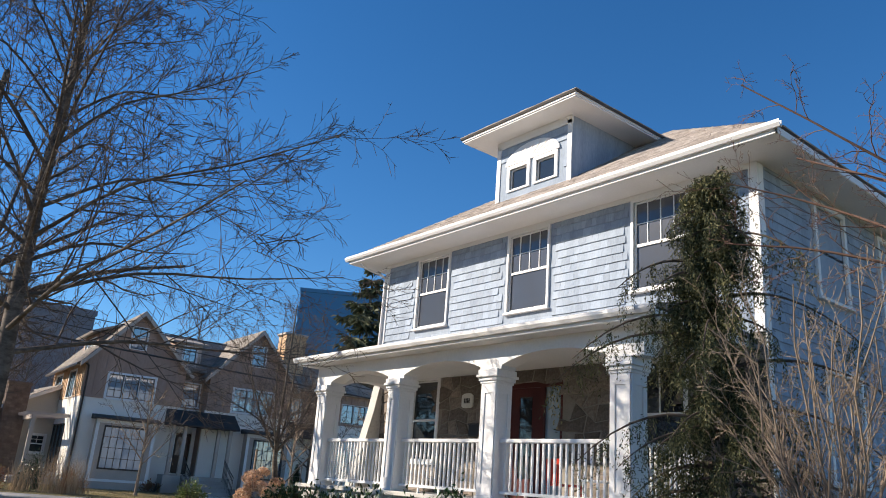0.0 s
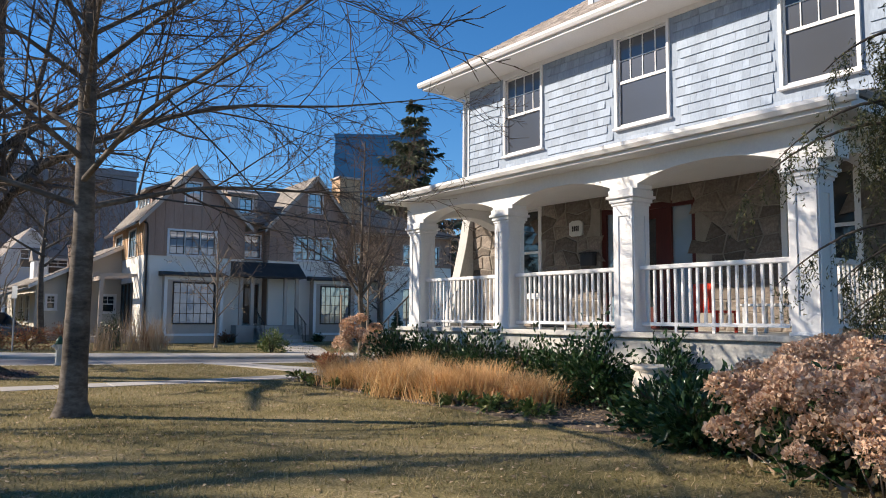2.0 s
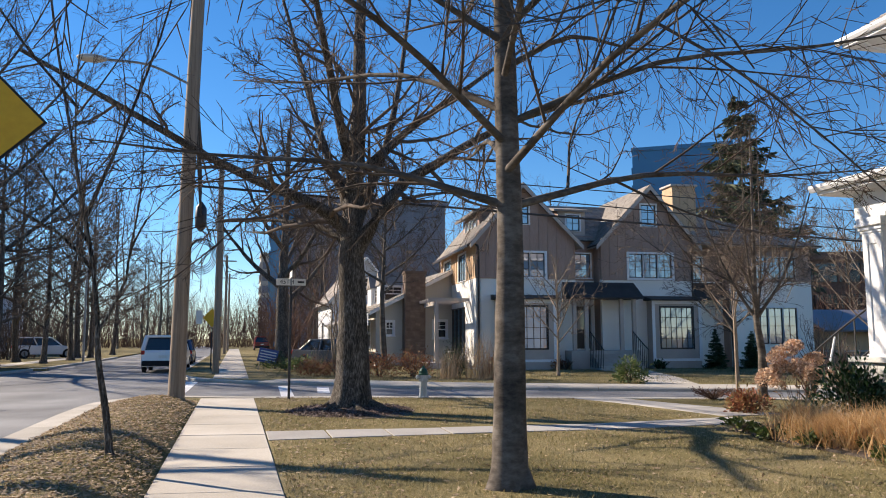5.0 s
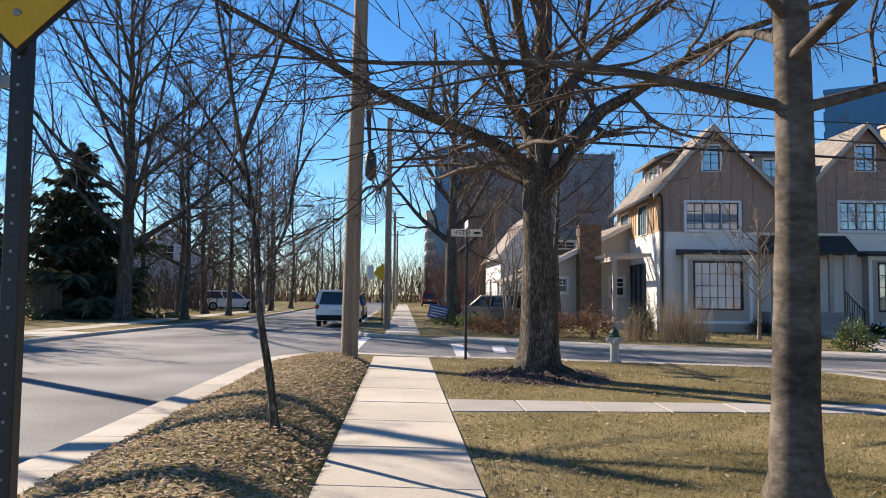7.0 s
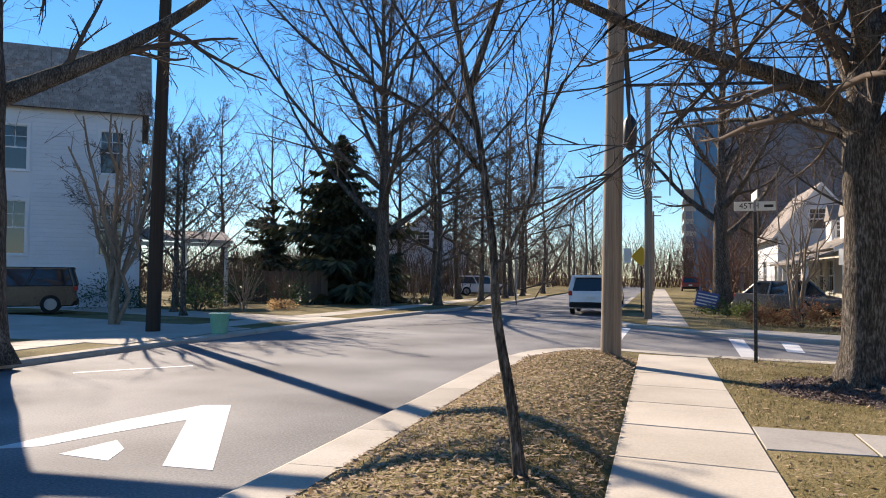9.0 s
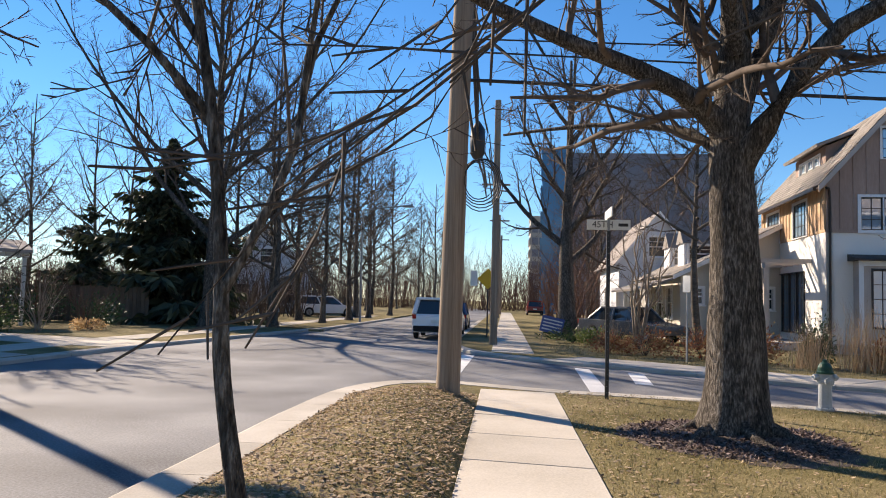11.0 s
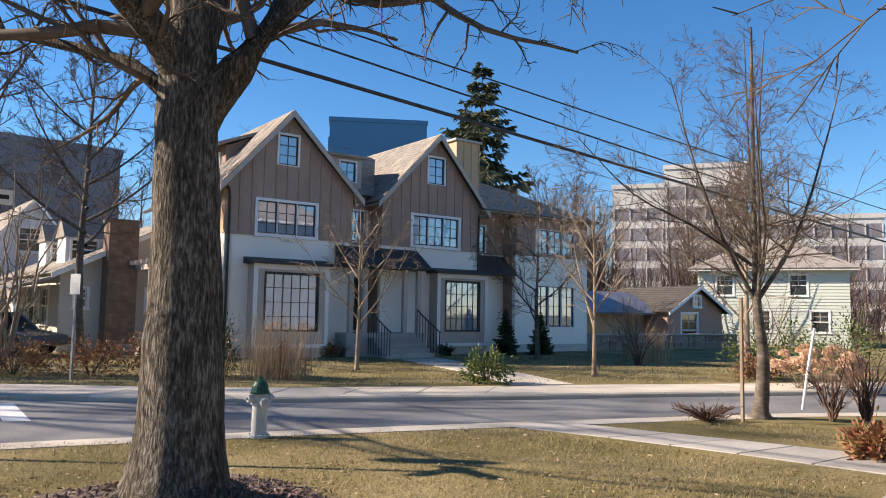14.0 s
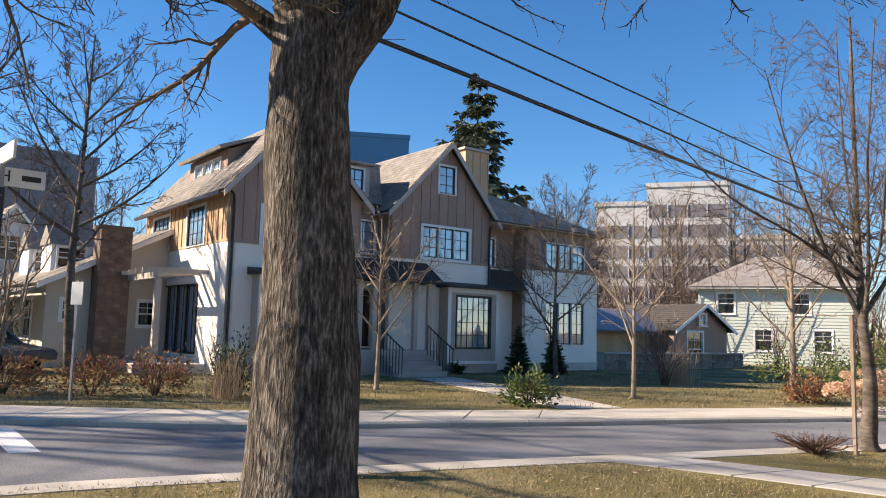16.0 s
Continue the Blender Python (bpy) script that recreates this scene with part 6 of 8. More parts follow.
car("parked_suv", "white sport utility vehicle parked facing away at the kerb", pose(-3.25, 45.2, -0.1), M["car_white"], 4.6, 1.95, 1.72, True)
car("parked_blue_car", "blue hatchback parked beyond the white vehicle", pose(-3.3, 54, -0.1), M["car_blue"], 4.4, 1.8, 1.5, True)
car("parked_red_truck", "dark red pickup far along the street", pose(3.2, 104, 0), M["car_red"], 5.0, 1.9, 1.7, True)
car("parked_grey_car", "grey sedan parked in a driveway beside the house", pose(3.5, 48.6, 0.02, 0, 0, -140), M["car_grey"], 4.7, 1.8, 1.42, False)
car("parked_white_van", "white car parked far off under the trees", pose(-16.5, 72, 0, 0, 0, -70), M["car_white"], 4.8, 1.9, 1.6, True)
car("parked_black_suv", "black sport utility vehicle in the driveway", pose(-22.5, 36.5, 0.02, 0, 0, 130), M["car_black"], 4.7, 1.95, 1.75, True)


# ---- plants ----
def shrub(name, label, at, radius, height, leaf, n, size, seed, twig="twig", category="shrub", group="", dome=0.5, droop=0.0, width=0.42):
    """A leafy shrub: forked stems and a clumped crown of separate leaves."""
    r = np.random.default_rng(seed)
    root = thing(name, label, category, pose(*at), group)
    k = 9
    a = r.random(k) * 6.28
    tipr = radius * (0.3 + 0.6 * r.random(k))
    st = np.stack([np.stack([np.cos(a) * 0.04, np.sin(a) * 0.04, np.zeros(k)], 1), np.stack([np.cos(a) * tipr * 0.5, np.sin(a) * tipr * 0.5, np.full(k, height * 0.5)], 1), np.stack([np.cos(a) * tipr, np.sin(a) * tipr, height * (0.7 + 0.25 * r.random(k))], 1)], 1)
    rad = np.tile(np.array([0.016, 0.011, 0.005]), (k, 1))
    q, rr = sprout(r, st, rad, 6, (0.3, 1.0), 0.4, 45, 0.2, 0.05, 3, 0.6, 0.003)
    v, f = tubes([(st, rad, 4), (q, rr, 3)])
    tagged(part("stem_mass", bulk_mesh("stem_mass", v, f, M[twig]), None, root), kind="stuff")
    c = r.normal(size=(max(6, n // 60), 3))
    c = unit(c) * (0.45 + 0.5 * r.random((len(c), 1)))
    c[:, 2] = np.abs(c[:, 2]) * (1 - dome) + dome * (c[:, 2] * 0.5 + 0.5)
    which = r.integers(len(c), size=n)
    p = c[which] + r.normal(size=(n, 3)) * 0.17
    p *= np.array([radius, radius, height])
    p[:, 2] = np.clip(p[:, 2], 0.04 * height, None)
    d = unit(p - np.array([0, 0, height * 0.3])) + 0.7 * r.normal(size=(n, 3)) + np.array([0, 0, 0.3 - droop])
    v, f = cards(p, d, size * (0.7 + 0.6 * r.random(n)), size * width, r, 0.2, droop)
    part("foliage", bulk_mesh("foliage", v, f, M[leaf]), None, root)
    return root


r_ = np.random.default_rng(77)
for i in range(9):
    shrub("laurel_shrub", "glossy dark green laurel along the porch foundation", (9.75 + 0.15 * r_.normal(), 17.6 - 0.92 * i, 0.03), 0.62, 0.85 + 0.2 * r_.random(), "laurel", 2200, 0.105, 100 + i, group="laurels along the porch", dome=0.6)
for i, (x, y, h) in enumerate(((8.1, 8.75, 0.62), (7.55, 8.0, 0.6), (8.5, 7.9, 0.7), (8.9, 8.9, 0.65), (7.9, 7.2, 0.55), (7.2, 6.3, 0.8), (8.3, 6.2, 0.95), (7.6, 5.2, 0.85), (6.6, 4.9, 0.75))):
    shrub("laurel_shrub", "low glossy laurel at the edge of the bed", (x, y, 0.02), 0.6, h, "laurel", 2300, 0.11, 130 + i, group="low laurels in the bed", dome=0.6)


def grass_clump(label, at, height, spread, n, leaf, seed, group, plume=False):
    r = np.random.default_rng(seed)
    root = thing("ornamental_grass", label, "ornamental grass", pose(*at), group)
    b = r.normal(size=(n, 3)) * np.array([spread * 0.35, spread * 0.35, 0])
    v, f = blades(b, height * (0.45 + 0.6 * r.random(n)), spread * (0.2 + 0.9 * r.random(n)), 0.006, r)
    part("foliage", bulk_mesh("foliage", v, f, M[leaf]), None, root)
    return root


for i in range(14):
    t = i / 13
    grass_clump("orange-gold dried ornamental grass clump in the bed", (8.3 + 0.3 * r_.normal() + (0.5 if t > 0.9 else 0), 16.7 - 5.0 * t + 0.2 * r_.normal(), 0.03), (0.72 - 0.14 * t) * (0.6 + 0.6 * r_.random()), 0.64, 850, "straw", 200 + i, "dried grasses in the bed")
for i in range(10):
    shrub("low_perennial", "low grey-green perennial clump at the lawn edge", (7.72 + 0.12 * r_.normal(), 17.6 - 0.75 * i, 0.02), 0.3, 0.18, "green_shrub", 220, 0.11, 230 + i, group="perennials at the lawn edge", dome=0.7)


def head_mesh(seed):
    """One dried flower head: a dome of small papery petals."""
    r = np.random.default_rng(seed)
    n = 340
    d = unit(r.normal(size=(n, 3)))
    d[:, 2] = np.abs(d[:, 2]) * 1.0 - 0.35 * (r.random(n) < 0.35)
    d = unit(d)
    p = d * (0.086 + 0.026 * r.random((n, 1))) * np.array([1.12, 1.12, 0.85])
    v, f = cards(p, d + 0.9 * r.normal(size=(n, 3)), 0.033, 0.027, r, 0.3)
    return bulk_mesh("flower_head", v, f, M["petal"])


heads = [head_mesh(300 + i) for i in range(4)]


def hydrangea(label, at, radius, height, n, seed, group):
    r = np.random.default_rng(seed)
    root = thing("hydrangea", label, "hydrangea", pose(*at), group)
    a = r.random(n) * 6.28
    q = np.sqrt(r.random(n)) * radius
    z = height * (1.04 - 0.42 * (q / radius) ** 2 - 0.42 * r.random(n) ** 1.5)
    tip = np.stack([np.cos(a) * q, np.sin(a) * q, z], 1)
    st = np.stack([tip * np.array([0.12, 0.12, 0]), tip * np.array([0.6, 0.6, 0.55]), tip], 1)
    v, f = tubes([(st, np.tile(np.array([0.008, 0.006, 0.004]), (n, 1)), 4)])
    tagged(part("stem_mass", bulk_mesh("stem_mass", v, f, M["twig_pale"]), None, root), kind="stuff")
    for i in range(n):
        s = 0.85 + 1.15 * r.random()
        part("flower_head", heads[r.integers(4)], None, root, m=pose(*tip[i], r.normal() * 18, r.normal() * 18, r.random() * 360) @ Matrix.Scale(s, 4))
    m = 70
    p = np.stack([r.normal(size=m) * radius * 0.5, r.normal(size=m) * radius * 0.5, height * 0.7 * r.random(m)], 1)
    v, f = cards(p, r.normal(size=(m, 3)) + np.array([0, 0, -0.8]), 0.11, 0.05, r, 0.4)
    part("dry_foliage", bulk_mesh("dry_foliage", v, f, M["dead_leaf"]), None, root)
    return root


for i, (x, y, h, n) in enumerate(((8.2, 7.2, 1.0, 20), (7.6, 6.2, 1.05, 24), (8.9, 6.5, 1.2, 24), (7.0, 5.3, 1.0, 22), (8.2, 5.4, 1.2, 26), (9.3, 5.5, 1.3, 22), (6.6, 4.4, 1.0, 20), (7.6, 4.4, 1.15, 24), (8.8, 4.4, 1.25, 22), (9.3, 7.4, 1.15, 18), (6.9, 3.5, 1.0, 18), (7.9, 3.3, 1.1, 18), (6.9, 6.6, 0.95, 20), (6.3, 5.6, 0.95, 20), (5.9, 4.7, 0.9, 18))):
    hydrangea("dried tan mophead hydrangea with papery brown heads", (x, y, 0), 0.62, h, n, 320 + i, "dried hydrangeas beside the bed")
hydrangea("tall dried hydrangea beside the porch steps", (9.75, 18.8, 0), 0.6, 1.3, 15, 350, "")
hydrangea("dried hydrangea across the street", (18.6, 25.4, 0), 0.7, 0.95, 20, 351, "hydrangeas across the street")
hydrangea("dried hydrangea across the street", (20.3, 25.2, 0), 0.7, 0.85, 18, 352, "hydrangeas across the street")


def weeping(at, h, seed):
    """A weeping conifer: a leaning trunk, arching boughs and hanging sprays."""
    r = np.random.default_rng(seed)
    root = thing("weeping_conifer", "tall weeping conifer with hanging olive-green sprays", "tree", pose(*at))
    tr = along([(0, 0, 0), (0.1, 0.05, h * 0.4), (-0.1, 0.1, h * 0.75), (0.1, 0, h)], 16)
    v, f = tubes([(tr[None], np.linspace(0.14, 0.02, 16)[None], 9)])
    part("trunk", bulk_mesh("trunk", v, f, M["bark"], True), None, root)
    k = 130
    z = h * (0.05 + 0.93 * np.sort(r.random(k)))
    a = r.random(k) * 6.28
    L = (0.3 + 1.35 * np.clip(1 - z / h, 0, 1) ** 0.8) * (0.45 + 0.75 * r.random(k))
    for j, (zz, aa, ll) in enumerate(((0.56, 2.3, 2.3), (0.6, 2.5, 2.0), (0.38, 2.3, 2.0), (0.74, 2.4, 1.3), (0.66, 5.4, 2.0), (0.5, 5.2, 2.6), (0.8, 4.9, 1.3), (0.4, 5.6, 2.6), (0.25, 5.3, 2.6), (0.58, 3.6, 1.6))):
        z[j * 9], a[j * 9], L[j * 9] = h * zz, aa, ll
    o = np.stack([np.cos(a), np.sin(a), np.zeros(k)], 1)
    s = np.linspace(0, 1, 9)[None, :, None]
    base = np.stack([np.interp(z, tr[:, 2], tr[:, 0]), np.interp(z, tr[:, 2], tr[:, 1]), z], 1)
    bough = base[:, None] + o[:, None] * L[:, None, None] * s + np.array([0, 0, 1.0]) * L[:, None, None] * (0.45 * s - 0.75 * s**2)
    rad = np.tile(np.linspace(0.03, 0.006, 9), (k, 1))
    v, f = tubes([(bough, rad, 5)])
    tagged(part("bough_mass", bulk_mesh("bough_mass", v, f, M["twig"]), None, root), kind="stuff")
    n = 46
    par = np.repeat(np.arange(k), n)
    t = 0.12 + 0.88 * r.random(k * n)
    i = np.clip((t * 8).astype(int), 0, 7)
    fr = (t * 8 - i)[:, None]
    p = bough[par, i] * (1 - fr) + bough[par, i + 1] * fr + r.normal(size=(k * n, 3)) * 0.04
    sl = (0.2 + 0.38 * r.random(k * n))
    m = 18
    P = np.repeat(p, m, 0)
    q = np.tile(np.linspace(0.02, 1, m), k * n)
    swing = np.repeat(r.normal(size=(k * n, 3)) * np.array([0.22, 0.22, 0]), m, 0)
    C = P + np.array([0, 0, -1.0]) * (q * np.repeat(sl, m))[:, None] + swing * (q * np.repeat(sl, m))[:, None] + r.normal(size=P.shape) * 0.012
    D = np.array([0, 0, -1.0]) + 0.8 * r.normal(size=C.shape)
    v, f = cards(C, D, 0.06 * (0.7 + 0.6 * r.random(len(C))), 0.017, r, 0.3)
    part("foliage", bulk_mesh("foliage", v, f, M["conifer"]), None, root)
    return root


weeping((10.05, 6.3, 0), 6.2, 41)


def conifer(name, label, at, h, spread, leaf, seed, whorls=26, dense=26, gap=0.0, category="tree", group="", ragged=0.0):
    """A layered evergreen with separate boughs and flat needle sprays."""
    r = np.random.default_rng(seed)
    root = thing(name, label, category, pose(*at), group)
    v, f = tubes([(along([(0, 0, 0), (0, 0, h)], 8)[None], np.linspace(h * 0.018, 0.01, 8)[None], 8)])
    part("trunk", bulk_mesh("trunk", v, f, M["bark"], True), None, root)
    per = 9
    k = whorls * per
    z = np.repeat(h * (gap + (1 - gap) * np.linspace(0.02, 0.98, whorls)), per) + r.normal(size=k) * h * 0.012
    a = r.random(k) * 6.28
    L = spread * np.clip(1 - z / h, 0, 1) ** 0.85 * (0.65 + 0.5 * r.random(k)) + 0.02 * h
    L *= 1 + ragged * (np.repeat(r.normal(size=whorls), per) * 0.45 + 0.5 * np.cos(a * 2 + z * 0.8) + 0.35 * r.normal(size=k)).clip(-1.3, 1.2)
    o = np.stack([np.cos(a), np.sin(a), np.zeros(k)], 1)
    s = np.linspace(0, 1, 6)[None, :, None]
    b = np.stack([np.zeros(k), np.zeros(k), z], 1)[:, None] + o[:, None] * L[:, None, None] * s + np.array([0, 0, 1.0]) * L[:, None, None] * (-0.25 * s + 0.22 * s**2)
    v, f = tubes([(b, np.tile(np.linspace(h * 0.003, h * 0.0008, 6), (k, 1)), 4)])
    tagged(part("bough_mass", bulk_mesh("bough_mass", v, f, M["twig"]), None, root), kind="stuff")
    par = np.repeat(np.arange(k), dense)
    t = 0.1 + 0.9 * r.random(k * dense)
    i = np.clip((t * 5).astype(int), 0, 4)
    fr = (t * 5 - i)[:, None]
    p = b[par, i] * (1 - fr) + b[par, i + 1] * fr
    side = np.cross(o[par], np.array([0, 0, 1.0]))
    d = o[par] * 0.6 + side * r.choice([-1, 1], size=(k * dense, 1)) * 0.8 + np.array([0, 0, -0.35]) + 0.3 * r.normal(size=p.shape)
    ln = (0.1 + 0.22 * (1 - t)) * L[par] * (0.7 + 0.6 * r.random(k * dense)) + 0.02 * h
    v, f = cards(p, d, ln, ln * 0.3, r, 0.3, 0.15)
    part("foliage", bulk_mesh("foliage", v, f, M[leaf]), None, root)
    return root


conifer("spruce_tree", "tall dark layered spruce behind the brown house", (38.4, 58.5, 0), 20.5, 6.2, "spruce", 51, 17, 34, 0.1, ragged=0.3)
conifer("pine_tree", "broad dark evergreen among bare trees", (-18.6, 53.5, 0), 10.0, 3.8, "spruce", 52, 24, 60, 0.03, ragged=0.7)
conifer("pine_tree", "dark evergreen behind a fence", (-24.5, 56, 0), 6.5, 3.6, "spruce", 53, 18, 50, 0.02, ragged=0.7)
conifer("pine_tree", "pale blue-green evergreen by the sidewalk", (-27.0, 70, 0), 10, 3.4, "spruce", 54, 20, 36, 0.05, ragged=0.5)
for x, y, h in ((22.2, 39.3, 1.9), (24.0, 39.0, 1.8)):
    conifer("dwarf_spruce", "dark conical dwarf spruce against the cream wall", (x, y, 0), h, 0.62, "laurel", int(x * 10), 18, 60, 0.0, "shrub", "dwarf spruces by the wall")
shrub("boxwood", "dark upright evergreen shrub by the terrace", (8.0, 35.1, 0), 0.5, 1.25, "laurel", 1300, 0.09, 55, dome=0.7)
shrub("rhododendron", "olive green broadleaf shrub on the lawn", (12.6, 30.2, 0), 0.6, 0.75, "green_shrub", 900, 0.12, 56, dome=0.6)
for i, (x, y, h, rad) in enumerate(((5.4, 36.6, 1.0, 0.9), (3.9, 37.6, 0.8, 0.9), (6.6, 36.0, 1.0, 0.8), (9.4, 34.3, 0.7, 0.6), (2.9, 38.6, 0.7, 0.8), (20.2, 27.4, 0.7, 0.7), (9.9, 20.4, 0.5, 0.4))):
    shrub("russet_shrub", "russet-leaved winter shrub in a mulched strip", (x, y, 0), rad, h, "red_leaf", 1100, 0.10, 60 + i, group="russet shrubs across the street", dome=0.6)
for i, (x, y, h) in enumerate(((8.6, 33.9, 1.9), (9.3, 33.6, 1.6), (7.6, 34.6, 1.3), (24.2, 33.5, 1.6))):
    grass_clump("tall pale dried grass across the street", (x, y, 0), h, 0.75, 190, "pale_straw", 400 + i, "tall dried grasses")
for i, (x, y, rad, h, leaf) in enumerate(((2.3, 44.2, 0.9, 0.7, "green_shrub"), (3.2, 43.4, 1.0, 0.6, "green_shrub"), (1.9, 46.2, 0.7, 0.7, "laurel"), (7.2, 50.0, 1.2, 1.7, "green_shrub"), (25.5, 29.5, 1.6, 1.7, "green_shrub"), (28.5, 28.6, 1.7, 1.6, "green_shrub"), (22.0, 27.6, 0.9, 0.7, "green_shrub"), (-19.0, 39.5, 1.3, 1.1, "green_shrub"), (-21.0, 43.5, 1.5, 1.7, "laurel"), (-18.3, 46.0, 1.4, 1.5, "laurel"), (-24.0, 40.5, 1.7, 1.4, "laurel"), (-18.5, 56.5, 2.2, 2.6, "laurel"), (-23.0, 47.5, 2.0, 2.2, "laurel"), (-16.8, 42.8, 0.7, 0.5, "straw"), (19.9, 40.2, 0.5, 0.4, "laurel"), (15.0, 40.6, 0.6, 0.5, "red_leaf"))):
    shrub("garden_shrub", "rounded leafy garden shrub", (x, y, 0), rad, h, leaf, int(700 * rad), 0.13, 500 + i, group="garden shrubs", dome=0.6)


# ---- bare shrubs and lesser trees ----

def thicket(name, label, at, h, spread, k, seed, twig, levels=((6, (0.25, 1.0), 0.34, 35, 0.12, 0.06, 5, 3), (4, (0.2, 1.0), 0.4, 38, 0.15, 0.04, 3, 3)), r0=0.02, group="", category="shrub", lean=(0, 0)):
    """Many bare stems from one root."""
    r = np.random.default_rng(seed)
    root = thing(name, label, category, pose(*at), group)
    a, q = r.random(k) * 6.28, spread * np.sqrt(r.random(k))
    L = h * (0.65 + 0.4 * r.random(k))
    o = np.stack([np.cos(a) * q + lean[0], np.sin(a) * q + lean[1], np.zeros(k)], 1)
    s = np.linspace(0, 1, 7)[None, :, None]
    st = o[:, None] * (0.08 + 0.92 * s**1.3) + np.array([0, 0, 1.0]) * L[:, None, None] * s
    st[:, 1:] += r.normal(size=(k, 6, 3)) * 0.02 * h
    rad = np.tile(np.linspace(r0, r0 * 0.3, 7), (k, 1))
    g, cur = [(st, rad, 5)], (st, rad)
    for per, span, length, angle, wander, rise, n, sides in levels:
        cur = sprout(r, *cur, per, span, length, angle, wander, rise, n, 0.55, 0.0035)
        g.append((*cur, sides))
    v, f = tubes(g[:1])
    tagged(part("stem_mass", bulk_mesh("stem_mass", v, f, M[twig]), None, root), kind="stuff")
    v, f = tubes(g[1:])
    tagged(part("twig_mass", bulk_mesh("twig_mass", v, f, M[twig]), None, root), kind="stuff")
    return root


thicket("bare_shrub", "pale multi-stemmed bare shrub before the conifer", (8.5, 4.2, 0), 3.5, 1.15, 24, 71, "twig_pale", levels=((7, (0.25, 1.0), 0.34, 32, 0.12, 0.06, 5, 3), (5, (0.2, 1.0), 0.4, 36, 0.15, 0.04, 3, 3), (3, (0.2, 1.0), 0.4, 38, 0.15, 0.04, 2, 3)))
thicket("bare_shrub", "small bare shrub across the street", (13.0, 22.3, 0), 1.0, 0.5, 14, 72, "twig_red")
thicket("bare_shrub", "small bare shrub across the street", (13.6, 22.0, 0), 1.2, 0.6, 16, 73, "twig_red")
thicket("bare_shrub", "low heather-brown bare shrub on the lawn", (11.2, 23.5, 0), 0.26, 0.6, 34, 74, "twig_red")
thicket("crape_myrtle", "multi-stemmed bare crape myrtle at the corner", (4.3, 41.5, 0), 5.2, 1.6, 9, 75, "twig_pale", r0=0.05, category="tree")
thicket("crape_myrtle", "multi-stemmed pale-barked crape myrtle across the street", (-16.5, 31.2, 0), 6.5, 2.0, 8, 76, "twig_pale", r0=0.09, category="tree")
for i in range(5):
    thicket("cherry_shrub", "twiggy pinkish bare shrub along the far sidewalk", (3.0 + 1.2 * (i % 2), 54 + 5.0 * i, 0), 4.4, 2.8, 12, 80 + i, "twig_red", levels=((8, (0.25, 1.0), 0.4, 50, 0.15, 0.0, 5, 3), (6, (0.2, 1.0), 0.4, 45, 0.15, 0.0, 3, 3)), r0=0.05, group="twiggy shrubs by the sidewalk", category="tree")

for i, (x, y, h) in enumerate(((-17.5, 40.5, 2.2), (-20.5, 41.5, 2.6), (-25.0, 43.0, 3.0), (-18.0, 44.5, 2.4), (-28.0, 41.0, 2.6), (-21.5, 46.5, 3.0), (-17.3, 52.0, 2.6), (-24.0, 50.5, 3.4), (-15.2, 57.0, 2.2), (22.5, 33.0, 2.4), (26.0, 36.0, 2.8), (31.0, 33.0, 2.6), (3.4, 40.0, 1.0), (8.8, 37.2, 1.3))):
    thicket("bramble", "brown twiggy winter undergrowth", (x, y, 0), h, h * 0.55, 14, 700 + i, "twig_red" if i % 2 else "twig_pale", group="winter undergrowth")
bare_tree("overhanging_tree", "bare reddish garden tree reaching over the bed", (10.4, 2.2, 0),
    [([(0, 0, 0), (0.1, 0.1, 1.5), (0, 0.2, 3.0), (0.1, 0.3, 5.2)], 0.14, 0.04)],
    [([(0, 0.1, 2.6), (-0.5, 1.1, 3.8), (-1.0, 2.2, 4.3), (-1.5, 3.3, 4.5)], 0.032, 0.008),
     ([(0, 0.2, 3.0), (-0.1, 1.4, 4.4), (-0.3, 2.6, 5.2), (-0.9, 3.6, 5.6)], 0.032, 0.008),
     ([(0, 0.2, 3.4), (-0.8, 0.9, 4.6), (-1.6, 1.7, 5.4), (-2.2, 2.6, 6.2)], 0.03, 0.008),
     ([(0, 0.2, 3.8), (0.5, 1.2, 5.0), (0.8, 2.2, 5.8), (0.6, 3.3, 6.4)], 0.05, 0.012)],
    [(11, (0.25, 1.0), 0.34, 48, 0.2, 0.04, 6, 4), (7, (0.2, 1.0), 0.4, 45, 0.2, 0.02, 4, 3), (3, (0.2, 1.0), 0.4, 45, 0.2, 0.02, 3, 3)], 91, M["twig_red"], M["twig_red"], 1.3, twig_r=0.004)
